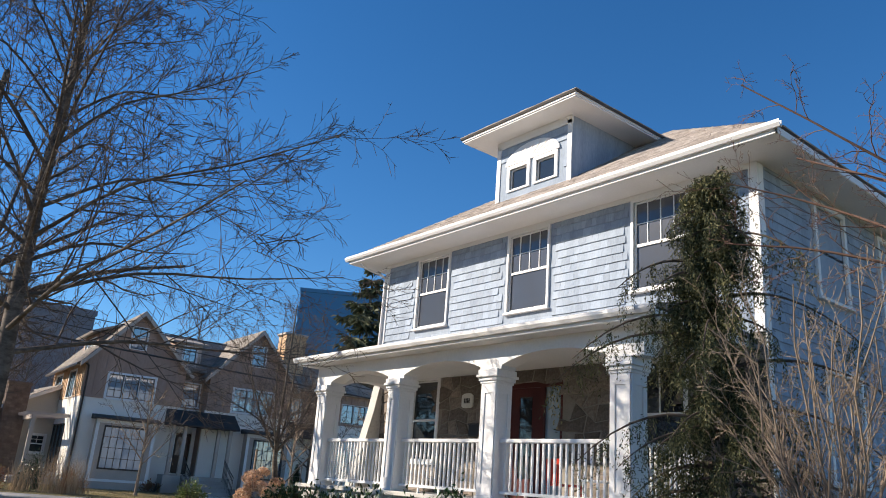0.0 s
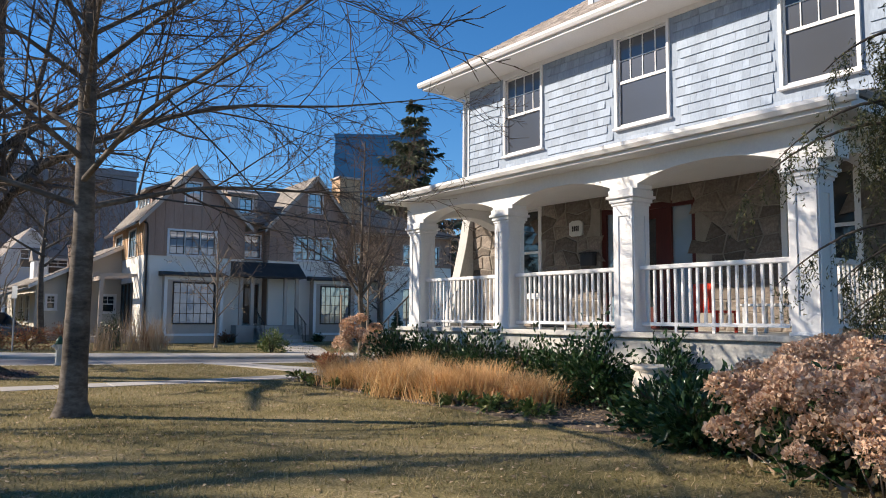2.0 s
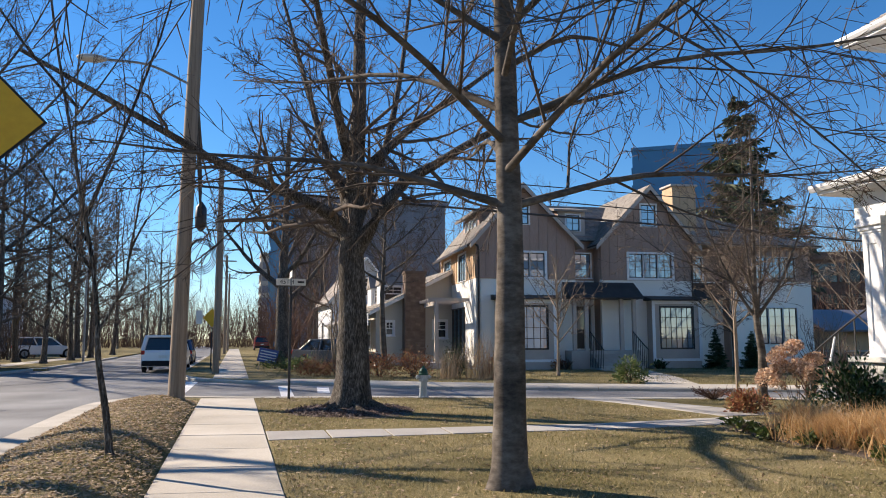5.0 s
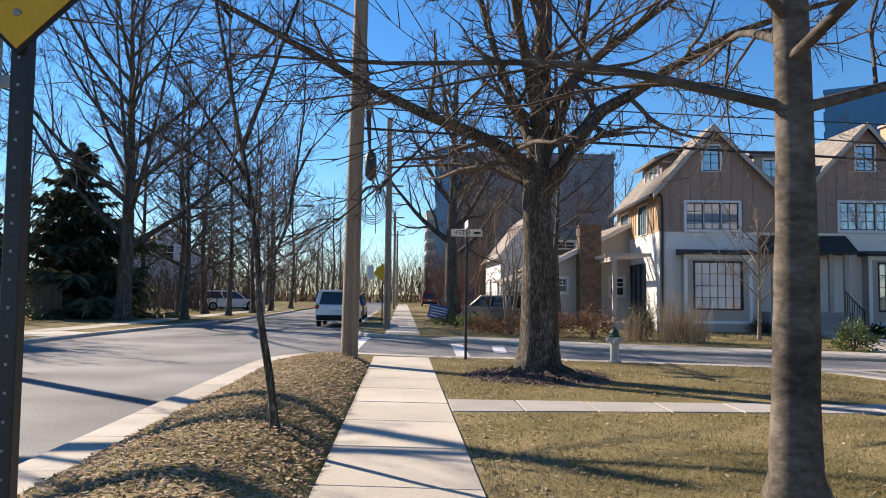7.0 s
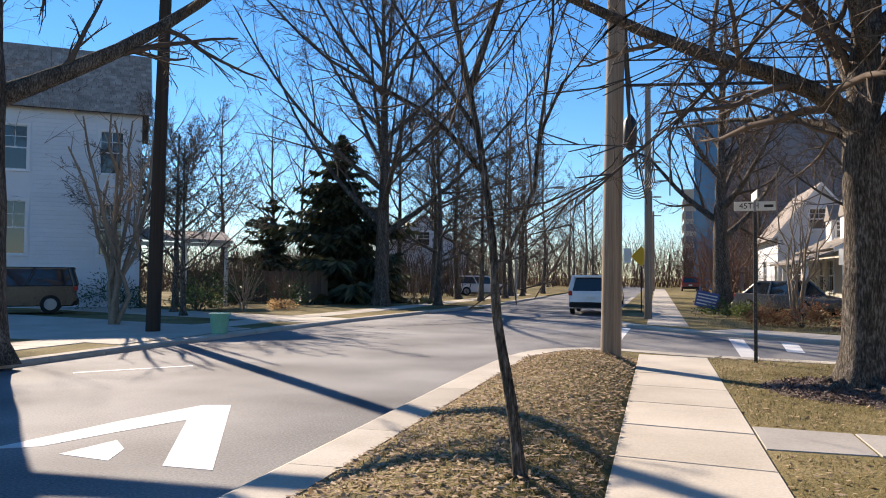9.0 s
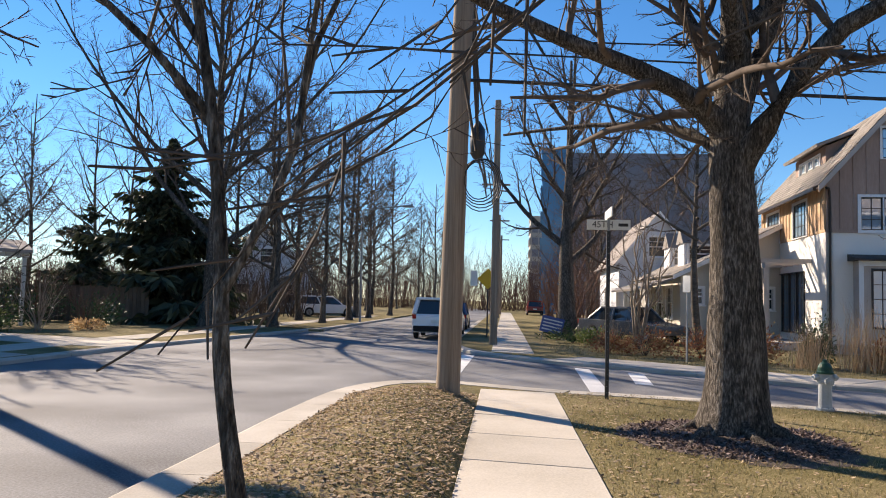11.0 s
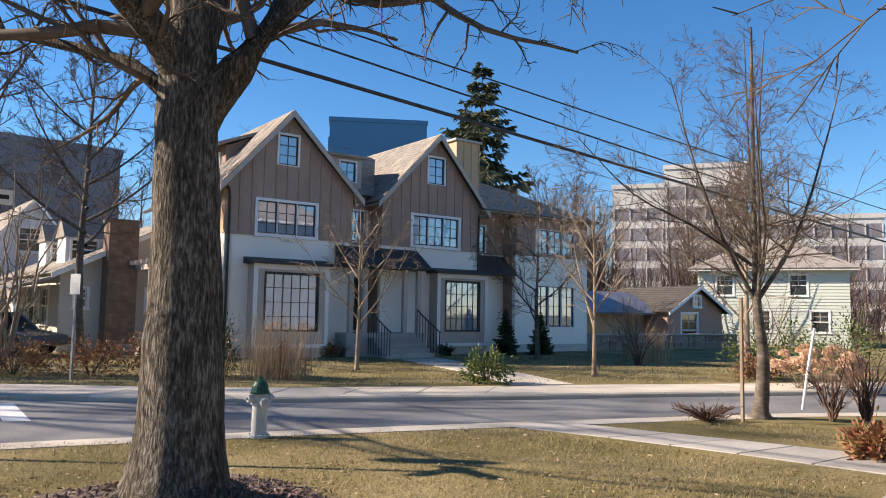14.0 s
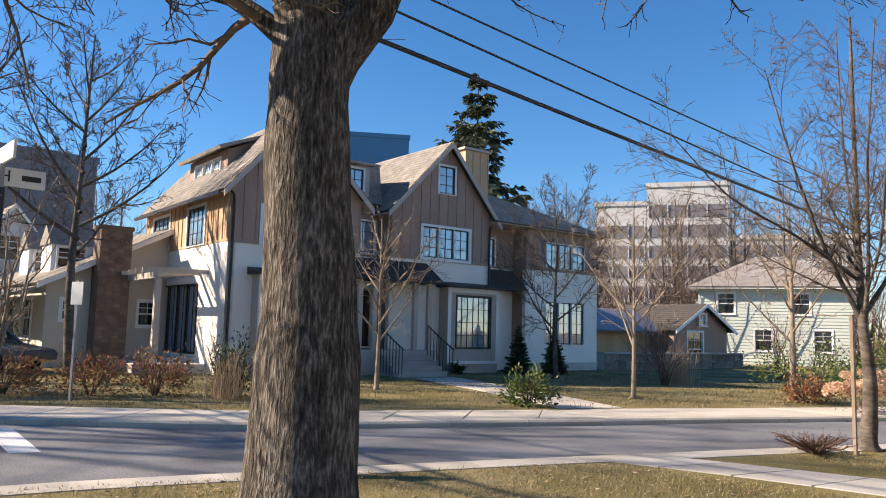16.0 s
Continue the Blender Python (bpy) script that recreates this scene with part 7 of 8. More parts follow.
bare_tree("street_tree", "small multi-limbed bare tree near the side street", (12.35, 23.2, 0),
    [([(0, 0, 0), (0.03, -0.05, 1.0), (-0.05, 0.0, 2.0), (0.0, 0.05, 3.4), (0.1, 0.1, 6.8)], 0.13, 0.02)],
    [([(-0.02, 0, 1.9), (-0.5, 0.3, 2.9), (-0.9, 0.6, 4.2), (-1.2, 0.9, 5.8)], 0.046, 0.008),
     ([(0, 0, 2.0), (0.5, -0.4, 3.0), (0.9, -0.7, 4.4), (1.2, -1.0, 6.0)], 0.046, 0.008),
     ([(0, 0, 2.2), (-0.7, -0.5, 3.0), (-1.6, -0.9, 3.9), (-2.3, -1.2, 5.0)], 0.031, 0.007),
     ([(0, 0, 2.4), (0.7, 0.5, 3.2), (1.5, 1.0, 4.0), (2.1, 1.4, 5.2)], 0.031, 0.007),
     ([(0, 0, 1.8), (-0.3, -0.2, 2.8), (-0.5, -0.3, 4.3), (-0.6, -0.5, 6.4)], 0.043, 0.008),
     ([(0, 0, 2.1), (0.3, 0.2, 3.2), (0.5, 0.4, 4.8), (0.6, 0.5, 6.8)], 0.040, 0.008),
     ([(0, 0, 2.5), (-1.0, 0.6, 3.2), (-2.0, 1.1, 3.7), (-2.8, 1.6, 4.6)], 0.028, 0.007)],
    [(13, (0.12, 1.0), 0.44, 46, 0.12, 0.02, 6, 4), (9, (0.15, 1.0), 0.44, 42, 0.14, 0.0, 3, 3), (5, (0.2, 1.0), 0.5, 40, 0.15, -0.02, 2, 3)], 92, M["bark_smooth"], M["twig"], 1.35, twig_r=0.0045)
for i, (x, y, h, lab) in enumerate(((12.35, 35.4, 4.6, "young bare tree with pale upswept branches on the lawn"), (16.9, 30.4, 4.9, "young bare tree with a pale round crown on the lawn"), (20.6, 27.9, 5.6, "vase-shaped bare tree with a pale trunk by the side street"))):
    lim = []
    for j in range(12):
        z, a = h * (0.27 + 0.05 * j), j * 2.4 + i
        L = h * (0.55 - 0.028 * j)
        lim.append(([(0, 0, z), (math.cos(a) * L * 0.4, math.sin(a) * L * 0.4, z + L * 0.45), (math.cos(a) * L * 0.75, math.sin(a) * L * 0.75, z + L * 0.95)], 0.032, 0.007))
    bare_tree("young_lawn_tree", lab, (x, y, 0), [([(0, 0, 0), (0.02, 0, h * 0.4), (0, 0, h)], 0.07 + 0.04 * (i == 2), 0.015)], lim,
        [(7, (0.15, 1.0), 0.42, 42, 0.12, 0.06, 5, 3), (4, (0.15, 1.0), 0.42, 40, 0.15, 0.02, 3, 3), (3, (0.2, 1.0), 0.45, 38, 0.15, 0.02, 2, 3)], 95 + i, M["twig_pale"], M["twig_pale"], 1.2, twig_r=0.008)

stake = thing("leaning_stake", "pale weathered stake leaning among the shrubs", "stake", pose(14.4, 23.45, 0))
v, f = tubes([(along([(0, 0, -0.03), (0.12, -0.06, 0.7), (0.3, -0.12, 1.5)], 8)[None], np.linspace(0.03, 0.024, 8)[None], 7)])
part("shaft", bulk_mesh("shaft", v, f, M["white"], True), None, stake)


# ---- tall trees along the street and woods beyond ----
def tall_limbs(r, h, n, first, reach, up, r0):
    """Great limbs round a trunk, steeper towards the top."""
    out = []
    for j in range(n):
        t = j / (n - 1)
        z, a = h * (first + (0.86 - first) * t), j * 2.4 + r.random()
        L = h * reach * (1 - 0.62 * t) * (0.8 + 0.4 * r.random())
        c, s = math.cos(a), math.sin(a)
        k = up * (1 + 0.6 * t)
        out.append(([(0, 0, z), (c * L * 0.35, s * L * 0.35, z + L * 0.35 * k), (c * L * 0.7, s * L * 0.7, z + L * 0.85 * k), (c * L * 0.95, s * L * 0.95, z + L * 1.35 * k)], r0 * (1 - 0.5 * t), r0 * 0.16))
    return out


def tall_tree(name, label, at, h, r0, first, reach, up, seed, levels, bark="bark", twig="twig", group="", n=13):
    r = np.random.default_rng(seed)
    w = r.normal(size=(3, 2)) * h * 0.008
    return bare_tree(name, label, at, [([(0, 0, 0), (*w[0], h * 0.3), (*w[1], h * 0.6), (*w[2], h)], r0, r0 * 0.12)], tall_limbs(r, h, n, first, reach, up, r0 * 0.42), levels, seed, M[bark], M[twig], 1.4, group=group, twig_r=0.010 if levels is FULL else 0.006)


FULL = [(10, (0.15, 1.0), 0.42, 40, 0.12, 0.05, 6, 4), (8, (0.15, 1.0), 0.44, 40, 0.14, 0.03, 3, 3), (4, (0.2, 1.0), 0.46, 38, 0.15, 0.0, 2, 3)]
LIGHT = [(8, (0.15, 1.0), 0.44, 40, 0.12, 0.05, 3, 3), (7, (0.15, 1.0), 0.48, 40, 0.14, 0.03, 2, 3)]
tall_tree("maple_tree", "tall bare maple with many upswept limbs beyond the street", (-14.4, 49.0, 0), 18, 0.42, 0.2, 0.5, 0.75, 601, FULL, n=20)
big = tall_tree("street_oak", "thick dark bare trunk beside the kerb across the street", (-11.75, 21.8, 0), 15, 0.5, 0.3, 0.42, 0.6, 602, FULL, n=13)
tall_tree("street_maple", "dark-trunked bare tree by the far sidewalk", (2.5, 49.5, 0), 13, 0.46, 0.26, 0.42, 0.7, 603, FULL, n=12)
tall_tree("street_maple", "slim bare tree beside the beige house", (6.9, 43.4, 0), 10.5, 0.17, 0.35, 0.36, 0.5, 604, FULL, n=14, bark="bark_smooth")
row = tall_tree("row_tree", "slim bare tree in the row along the street", (-11.7, 50.5, 0), 14, 0.19, 0.16, 0.3, 0.45, 605, FULL, group="row of bare street trees", n=18)
for i, (x, y, s, a) in enumerate(((-13.2, 54.5, 1.08, 40), (-11.2, 58.5, 0.95, 120), (-10.9, 65, 1.0, 200), (-13.6, 62, 1.1, 270), (-11.0, 73, 1.0, 330), (-10.8, 83, 1.05, 60), (-16.5, 58, 1.0, 150))):
    copy_thing(row, pose(x, y, 0, 0, 0, a) @ Matrix.Scale(s, 4))
dogwood = tall_tree("garden_tree", "spreading bare garden tree behind the driveway", (-19.5, 38.5, 0), 7.5, 0.13, 0.2, 0.5, 0.6, 606, FULL, group="bare garden trees", n=10)
for x, y, s, a in ((-22.5, 43.0, 1.1, 90), (-17.5, 36.2, 0.9, 200), (-27, 46, 1.2, 10), (21.5, 36.8, 0.8, 40), (30.0, 43.5, 1.1, 100)):
    copy_thing(dogwood, pose(x, y, 0, 0, 0, a) @ Matrix.Scale(s, 4))
far = [tall_tree("woodland_tree", "bare woodland tree in the distance", (-30, 66, 0), 15, 0.2, 0.2, 0.34, 0.6, 610, LIGHT, group="distant bare woods", n=14),
       tall_tree("woodland_tree", "bare woodland tree in the distance", (34, 66, 0), 13, 0.2, 0.15, 0.4, 0.7, 611, LIGHT, twig="twig_red", group="distant bare woods", n=14)]
rr_ = np.random.default_rng(9)
spots = []
for i in range(18):
    spots.append((-34 + 24 * rr_.random(), 66 + 70 * rr_.random()))
for i in range(12):
    spots.append((-46 + 18 * rr_.random(), 30 + 36 * rr_.random()))
for i in range(16):
    spots.append((30 + 60 * rr_.random(), 62 + 26 * rr_.random()))
for i in range(12):
    spots.append((52 + 26 * rr_.random(), 40 + 26 * rr_.random()))
for i in range(14):
    spots.append((4 + 22 * rr_.random(), 72 + 34 * rr_.random()))
for x, y in spots:
    copy_thing(far[rr_.integers(2)], pose(x, y, 0, 0, 0, 360 * rr_.random()) @ Matrix.Scale(0.75 + 0.5 * rr_.random(), 4))


def brushwood(label, spots, lo, hi, seed, twig):
    """A far belt of bare undergrowth: many thin leaning stems with side twigs."""
    r = np.random.default_rng(seed)
    k = len(spots)
    h = lo + (hi - lo) * r.random(k)
    top = spots + np.stack([r.normal(size=k) * h * 0.25, r.normal(size=k) * h * 0.25, h], 1)
    st = np.stack([spots, (spots + top) / 2 + r.normal(size=(k, 3)) * 0.12, top], 1)
    rad = np.tile(np.array([0.045, 0.03, 0.012]), (k, 1))
    q, rr = sprout(r, st, rad, 4, (0.2, 1.0), 0.5, 40, 0.1, 0.05, 2, 0.5, 0.012)
    v, f = tubes([(st, rad, 3), (q, rr, 3)])
    tagged(new("brushwood", bulk_mesh("brushwood", v, f, M[twig])), label, "undergrowth", kind="stuff")


w_ = np.random.default_rng(31)
for label, x0, x1, y0, y1, k, lo, hi, tw in (("brown winter undergrowth closing the end of the street", -70, 40, 135, 165, 2600, 4, 10, "twig_red"), ("brown winter undergrowth under the bare woods", -60, -15, 68, 90, 1700, 2, 5, "twig"), ("brown winter undergrowth behind the far gardens", 45, 95, 40, 80, 1500, 3, 8, "twig_red"), ("brown winter undergrowth beyond the white house", -85, -50, 10, 70, 1400, 3, 8, "twig")):
    brushwood(label, np.stack([x0 + (x1 - x0) * w_.random(k), y0 + (y1 - y0) * w_.random(k), np.full(k, -0.2)], 1), lo, hi, k, tw)


# ---- other houses and the towers beyond ----
def gabled_house(name, label, m, w, d, eave, ridge, wall, roof, windows, chimney=None, porch=None, category="house", clap=0.0):
    """A house of w by d: its gable faces -v, its roof runs back along v. windows: (face, u0, z0, u1, z1)."""
    root = thing(name, label, category, m)
    fr = [q[1:] for q in windows if q[0] == "front"]
    sd = [q[1:] for q in windows if q[0] == "side"]
    part("front_wall", pierced(0, w, 0, eave, [h for h in fr if h[1] < eave], 0.2), M[wall], root)
    part("gable", prism([(0, eave), (w, eave), (w / 2, ridge)], "y", 0.0, 0.2), M[wall], root)
    sm = pose(0, d, 0, 0, 0, -90)
    part("left_wall", pierced(0, d - 0.2, 0, eave, sd, 0.2), M[wall], root, m=sm)
    part("right_wall", box(w - 0.2, 0.2, 0, w, d, eave), M[wall], root)
    part("back_wall", box(0.2, d - 0.2, 0, w - 0.2, d, eave), M[wall], root)
    part("back_gable", prism([(0, eave), (w, eave), (w / 2, ridge)], "y", d - 0.2, d), M[wall], root)
    s = (ridge - eave) / (w / 2)
    for e, sg in ((-0.4, 1), (w + 0.4, -1)):
        lo = eave - 0.4 * s
        coursed(root, [(e, -0.4, lo + 0.1), (e, d + 0.4, lo + 0.1), (w / 2, d + 0.4, ridge + 0.1), (w / 2, -0.4, ridge + 0.1)], 0.25, M[{"roof_grey": "roof_rest", "roof_tan": "roof_tan_rest"}.get(roof, roof)], "roof")
        part("verge_board", prism([(e, lo - 0.1), (e, lo + 0.09), (w / 2, ridge + 0.09), (w / 2, ridge - 0.1)], "y", -0.44, -0.4), M["white"], root)
    for q in fr:
        if q[3] < eave:
            window(root, *q, -0.01, 2, 2, 0.1, lower=0.5)
        else:
            window(root, *q, -0.1, 2, 2, 0.1, lower=0.5)
    for q in sd:
        window(root, *q, -0.01, 2, 2, 0.1, lower=0.5, at=sm)
    if clap:
        k = int(eave / clap)
        for i in range(1, k):
            z = clap * i
            part("siding_board", prism([(-0.03, z), (-0.002, z), (-0.002, z + clap * 0.95)], "x", 0, w), M[wall], root) if not fr else None
    return root


h3 = gabled_house("beige_house", "beige house with a brick chimney and low sunlit roof", pose(7.2, 47.6, 0), 9.2, 10, 3.0, 5.3, "siding_beige", "roof_tan", [("front", 0.55, 1.65, 0.95, 2.35), ("front", 3.2, 1.5, 3.9, 2.4), ("side", 5.0, 1.0, 6.2, 2.4), ("side", 7.2, 1.0, 8.4, 2.4)])
part("porch_roof", sheet([(-1.75, -0.4, 2.3), (-0.38, -0.4, 2.78), (-0.38, 9.0, 2.78), (-1.75, 9.0, 2.3)], 0.1), M["roof_tan_rest"], h3)
for v_ in (0.0, 3.0, 6.0, 8.8):
    part("porch_post", box(-1.5, v_ - 0.07, 0, -1.36, v_ + 0.07, 2.28), M["white"], h3)
for v_ in (2.4, 5.6):
    d_ = part("dormer", box(0.7, v_, 3.4, 2.6, v_ + 1.3, 4.5), M["white"], h3, "white dormer with a gridded window")
    part("dormer_gable", prism([(v_ - 0.1, 4.5), (v_ + 1.4, 4.5), (v_ + 0.65, 5.3)], "x", 0.62, 3.4), M["roof_tan"], d_)
    window(d_, 0.9, 3.6, 1.9, 4.4, v_ - 0.12, 2, 2, 0.06, lower=0.5)
chim = part("chimney", box(1.45, -0.75, 0, 2.55, -0.02, 4.9), M["brick"], h3, "tall brown brick chimney")
part("chimney_shaft", box(1.4, -0.8, 4.9, 2.6, 0.03, 5.05, 0.02), M["brick"], chim)
for j in range(34):
    for i in range(4):
        off = 0.14 if j % 2 else 0.0
        part("brick", box(1.46 + 0.265 * i + off * 0.3, -0.765, 0.05 + 0.14 * j, 1.69 + 0.265 * i + off * 0.3, -0.751, 0.165 + 0.14 * j), M["brick"], chim)
gabled_house("white_gable_house", "white house with steep pale gables behind crape myrtles", pose(6.3, 59.5, 0), 4.6, 9, 4.2, 7.0, "siding_white", "roof_grey", [("front", 1.7, 4.4, 2.7, 5.6), ("front", 0.6, 1.0, 1.6, 2.6), ("front", 2.8, 1.0, 3.8, 2.6), ("side", 3, 1.0, 4.2, 2.6)])
wh = gabled_house("white_house", "tall white-sided house with dark roof behind bare trees", pose(-24.0, 42.2, 0, 0, 0, 128), 7.5, 11, 9.3, 12.8, "siding_white", "roof_grey", [("side", 9.2, 2.4, 10.2, 4.8), ("side", 5.2, 2.4, 6.2, 4.8), ("side", 1.6, 2.4, 2.6, 4.8), ("side", 9.2, 6.2, 10.2, 8.2), ("side", 5.2, 6.2, 6.2, 8.2), ("side", 1.6, 6.2, 2.6, 8.2)])
for j in range(1, 46):
    part("siding_board", prism([(-0.028, 0.2 * j), (-0.002, 0.2 * j), (-0.002, 0.2 * j + 0.19)], "x", 10.35, 10.78), M["siding_white"], wh, m=pose(0, 11, 0, 0, 0, -90))
    part("siding_board", prism([(-0.028, 0.2 * j), (-0.002, 0.2 * j), (-0.002, 0.2 * j + 0.19)], "x", 6.4, 9.0), M["siding_white"], wh, m=pose(0, 11, 0, 0, 0, -90))
part("porch_roof", sheet([(-0.6, -4.2, 3.2), (-0.6, -0.01, 3.3), (3.4, -0.01, 3.9), (3.4, -4.2, 3.8)], 0.15), M["roof_grey"], wh, "low grey porch roof")
for v_ in (-4.0, -2.1):
    part("porch_post", box(-0.4, v_, 0, -0.24, v_ + 0.16, 3.1), M["siding_beige"], wh)
part("porch_beam", box(-0.42, -4.1, 2.9, -0.22, -0.02, 3.08), M["siding_beige"], wh)
gabled_house("cottage", "white-gabled cottage among bare trees", pose(-27.0, 84, 0, 0, 0, 12), 8, 9, 4.4, 7.8, "siding_white", "roof_grey", [("front", 1.2, 0.8, 2.4, 2.6), ("front", 5.4, 0.8, 6.6, 2.6), ("front", 3.4, 4.6, 4.6, 6.0)])
gar = gabled_house("garage", "small tan boarded garage with a solar-panelled roof", pose(36.6, 41.2, 0, 0, 0, -4), 5.0, 5, 2.1, 3.4, "brown_board", "roof_dark", [("front", 2.2, 2.3, 2.8, 2.9), ("front", 1.2, 0.05, 2.6, 1.9)])
gw = part("garage_wing", box(-5.2, 1.6, 0, -0.01, 4.6, 1.95), M["tan_board"], gar, "sunlit tan boarded garage wing")
part("wing_roof", sheet([(-5.6, 0.6, 1.9), (0.4, 0.6, 1.9), (0.4, 3.1, 3.1), (-5.6, 3.1, 3.1)], 0.12), M["tower_hazed"], gar, "blue-grey solar panels on the garage roof")
gh = thing("green_house", "pale green clapboard house with a hipped grey roof", "house", pose(45.8, 45.0, 0, 0, 0, -64))
part("front_wall", pierced(0, 9, 0, 5.0, [(1.2, 3.2, 2.2, 4.5), (5.6, 3.2, 6.6, 4.5), (3.4, 0.9, 4.4, 2.2), (6.8, 0.9, 7.8, 2.2)], 0.2), M["siding_green"], gh)
part("left_wall", box(0, 0.2, 0, 0.2, 9, 5.0), M["siding_green"], gh)
part("right_wall", box(8.8, 0.2, 0, 9, 9, 5.0), M["siding_green"], gh)
part("back_wall", box(0.2, 8.8, 0, 8.8, 9, 5.0), M["siding_green"], gh)
for q in ((1.2, 3.2, 2.2, 4.5), (5.6, 3.2, 6.6, 4.5), (3.4, 0.9, 4.4, 2.2), (6.8, 0.9, 7.8, 2.2)):
    window(gh, *q, -0.01, 2, 2, 0.1, lower=0.5)
GREEN_HOLES = [(1.2, 3.2, 2.2, 4.5), (5.6, 3.2, 6.6, 4.5), (3.4, 0.9, 4.4, 2.2), (6.8, 0.9, 7.8, 2.2)]
for j in range(1, 24):
    z, u = 0.2 * j, 0.0
    for h in sorted(q for q in GREEN_HOLES if q[1] - 0.3 < z < q[3] + 0.1) + [(9.12, 0, 9.12, 0)]:
        part("clapboard", prism([(-0.03, z), (-0.001, z), (-0.001, z + 0.19)], "x", u, h[0] - 0.12), M["siding_green"], gh)
        u = h[2] + 0.12
for a, b, c, d_ in (((-0.6, -0.6), (9.6, -0.6), (5.5, 4.5), (3.5, 4.5)), ((-0.6, 9.6), (-0.6, -0.6), (3.5, 4.5), (3.5, 4.51)), ((9.6, -0.6), (9.6, 9.6), (5.5, 4.51), (5.5, 4.5)), ((9.6, 9.6), (-0.6, 9.6), (3.5, 4.5), (5.5, 4.5))):
    part("roof", sheet([(*a, 4.95), (*b, 4.95), (*c, 7.3), (*d_, 7.3)], 0.12), M["roof_tan"], gh)
part("eaves", box(-0.55, -0.55, 4.8, 9.55, 9.55, 4.86), M["white"], gh)
wallr = thing("retaining_wall", "low grey stone terrace wall beside the brown house", "wall", pose(16, 41.5, 0, 0, 0, -4))
part("masonry", box(13.3, -0.2, 0, 25, 0.2, 0.75, 0.02), M["parge"], wallr)
stones(wallr, 13.3, 25, 0.02, 0.75, [], -0.21, 0.5, M["stone"], 44)
part("coping", box(13.25, -0.28, 0.75, 25.05, 0.28, 0.82, 0.01), M["flag"], wallr)
fence = thing("board_fence", "weathered board fence behind evergreens", "fence", pose(-27, 49.8, 0))
for i in range(44):
    part("fence_board", box(0.21 * i, 0, 0.05, 0.21 * i + 0.195, 0.025, 1.75 + 0.03 * (i % 3)), M["wood_fence"], fence)
for i in range(6):
    part("fence_post", box(1.8 * i, 0.03, 0, 1.8 * i + 0.09, 0.12, 1.8), M["wood_fence"], fence)


def tower(name, label, m, w, d, h, floor, bay_w, wall, pane, ledge=True, inset=0.15):
    """An office block: a solid core, window strips floor by floor with their mullions, and a parapet."""
    root = thing(name, label, "office building", m)
    part("wall", box(0, 0, 0, w, d, h), M[wall], root)
    k = int(h / floor)
    for i in range(k):
        z = floor * i + floor * 0.28
        if z + floor * 0.6 > h - 0.3:
            break
        for face, L in (("front", w), ("side", d)):
            fm = None if face == "front" else pose(0, d, 0, 0, 0, -90)
            win = part("window", box(0.3, -0.02 - 0.08, z, L - 0.3, -0.02, z + floor * 0.6), M[pane], root, m=fm)
            bm = bmesh.new()
            n = max(2, int(L / bay_w))
            for j in range(n + 1):
                u = 0.3 + (L - 0.6) * j / n
                box(u - 0.09, -0.24, z - 0.02, u + 0.09, -0.1, z + floor * 0.6 + 0.02, bm=bm)
            tagged(part("mullion_grid", bm, M[wall], win), kind="stuff")
    part("parapet", box(-0.2, -0.2, h, w + 0.2, d + 0.2, h + 0.8), M[wall], root)
    return root


tower("glass_tower", "glass office tower coloured reflected-sky blue, rising over the roofs", pose(76.5, 143.5, 0, 0, 0, -33), 19, 19, 38.8, 3.6, 1.6, "tower_glass", "tower_glass")
tower("dark_office", "broad dark glass office block behind bare trees", pose(7.6, 121, 0), 23.5, 24, 21.8, 3.6, 1.6, "tower_hazed", "tower_hazed")
tower("glass_corner", "pale glass end of the office block catching the sky", pose(4.5, 118.5, 0, 0, 0, -4), 3.2, 22, 22.0, 3.6, 1.2, "tower_glass", "tower_glass")
tower("beige_tower", "slim beige apartment tower far down the street", pose(6.0, 212, 0), 4.2, 10, 23.0, 3.1, 1.5, "tower_beige", "tower_hazed")
tower("concrete_tower", "pale stepped concrete building on the skyline", pose(112, 103, 0, 0, 0, -60), 9.0, 14, 24.8, 3.6, 2.4, "tower_white", "tower_hazed")
tower("concrete_block", "long lower concrete block on the skyline", pose(121, 88, 0, 0, 0, -60), 26, 14, 18.5, 3.6, 2.4, "tower_white", "tower_hazed")
tower("concrete_core", "pale concrete upper storeys above the block", pose(116.5, 95.1, 0, 0, 0, -60), 13.7, 8, 28.0, 3.6, 3.4, "tower_white", "tower_hazed")
tower("brick_block", "low brick apartment block behind trees", pose(48, 72, 0, 0, 0, -20), 16, 10, 9.0, 3.0, 2.2, "brick", "glass")


# ---- litter, mulch and grass ----
def ragged_mound(cx, cy):
    """A low mound with an uneven rim."""
    bm = bmesh.new()
    rings = []
    for r, z in ((1.45, -0.012), (1.15, 0.015), (0.8, 0.05), (0.5, 0.1), (0.25, 0.13)):
        ring = []
        for k in range(36):
            a = k * math.pi / 18
            q = r * (1 + 0.28 * noise.noise((math.cos(a) * 1.7, math.sin(a) * 1.7, r)))
            ring.append(bm.verts.new((cx + q * math.cos(a), cy + q * math.sin(a), z + 0.03 * noise.noise((q * math.cos(a) * 3, q * math.sin(a) * 3, 0)))))
        rings.append(ring)
    for a, b in zip(rings, rings[1:]):
        for k in range(36):
            bm.faces.new((a[k], a[(k + 1) % 36], b[(k + 1) % 36], b[k]))
    bm.faces.new(rings[-1])
    return bm



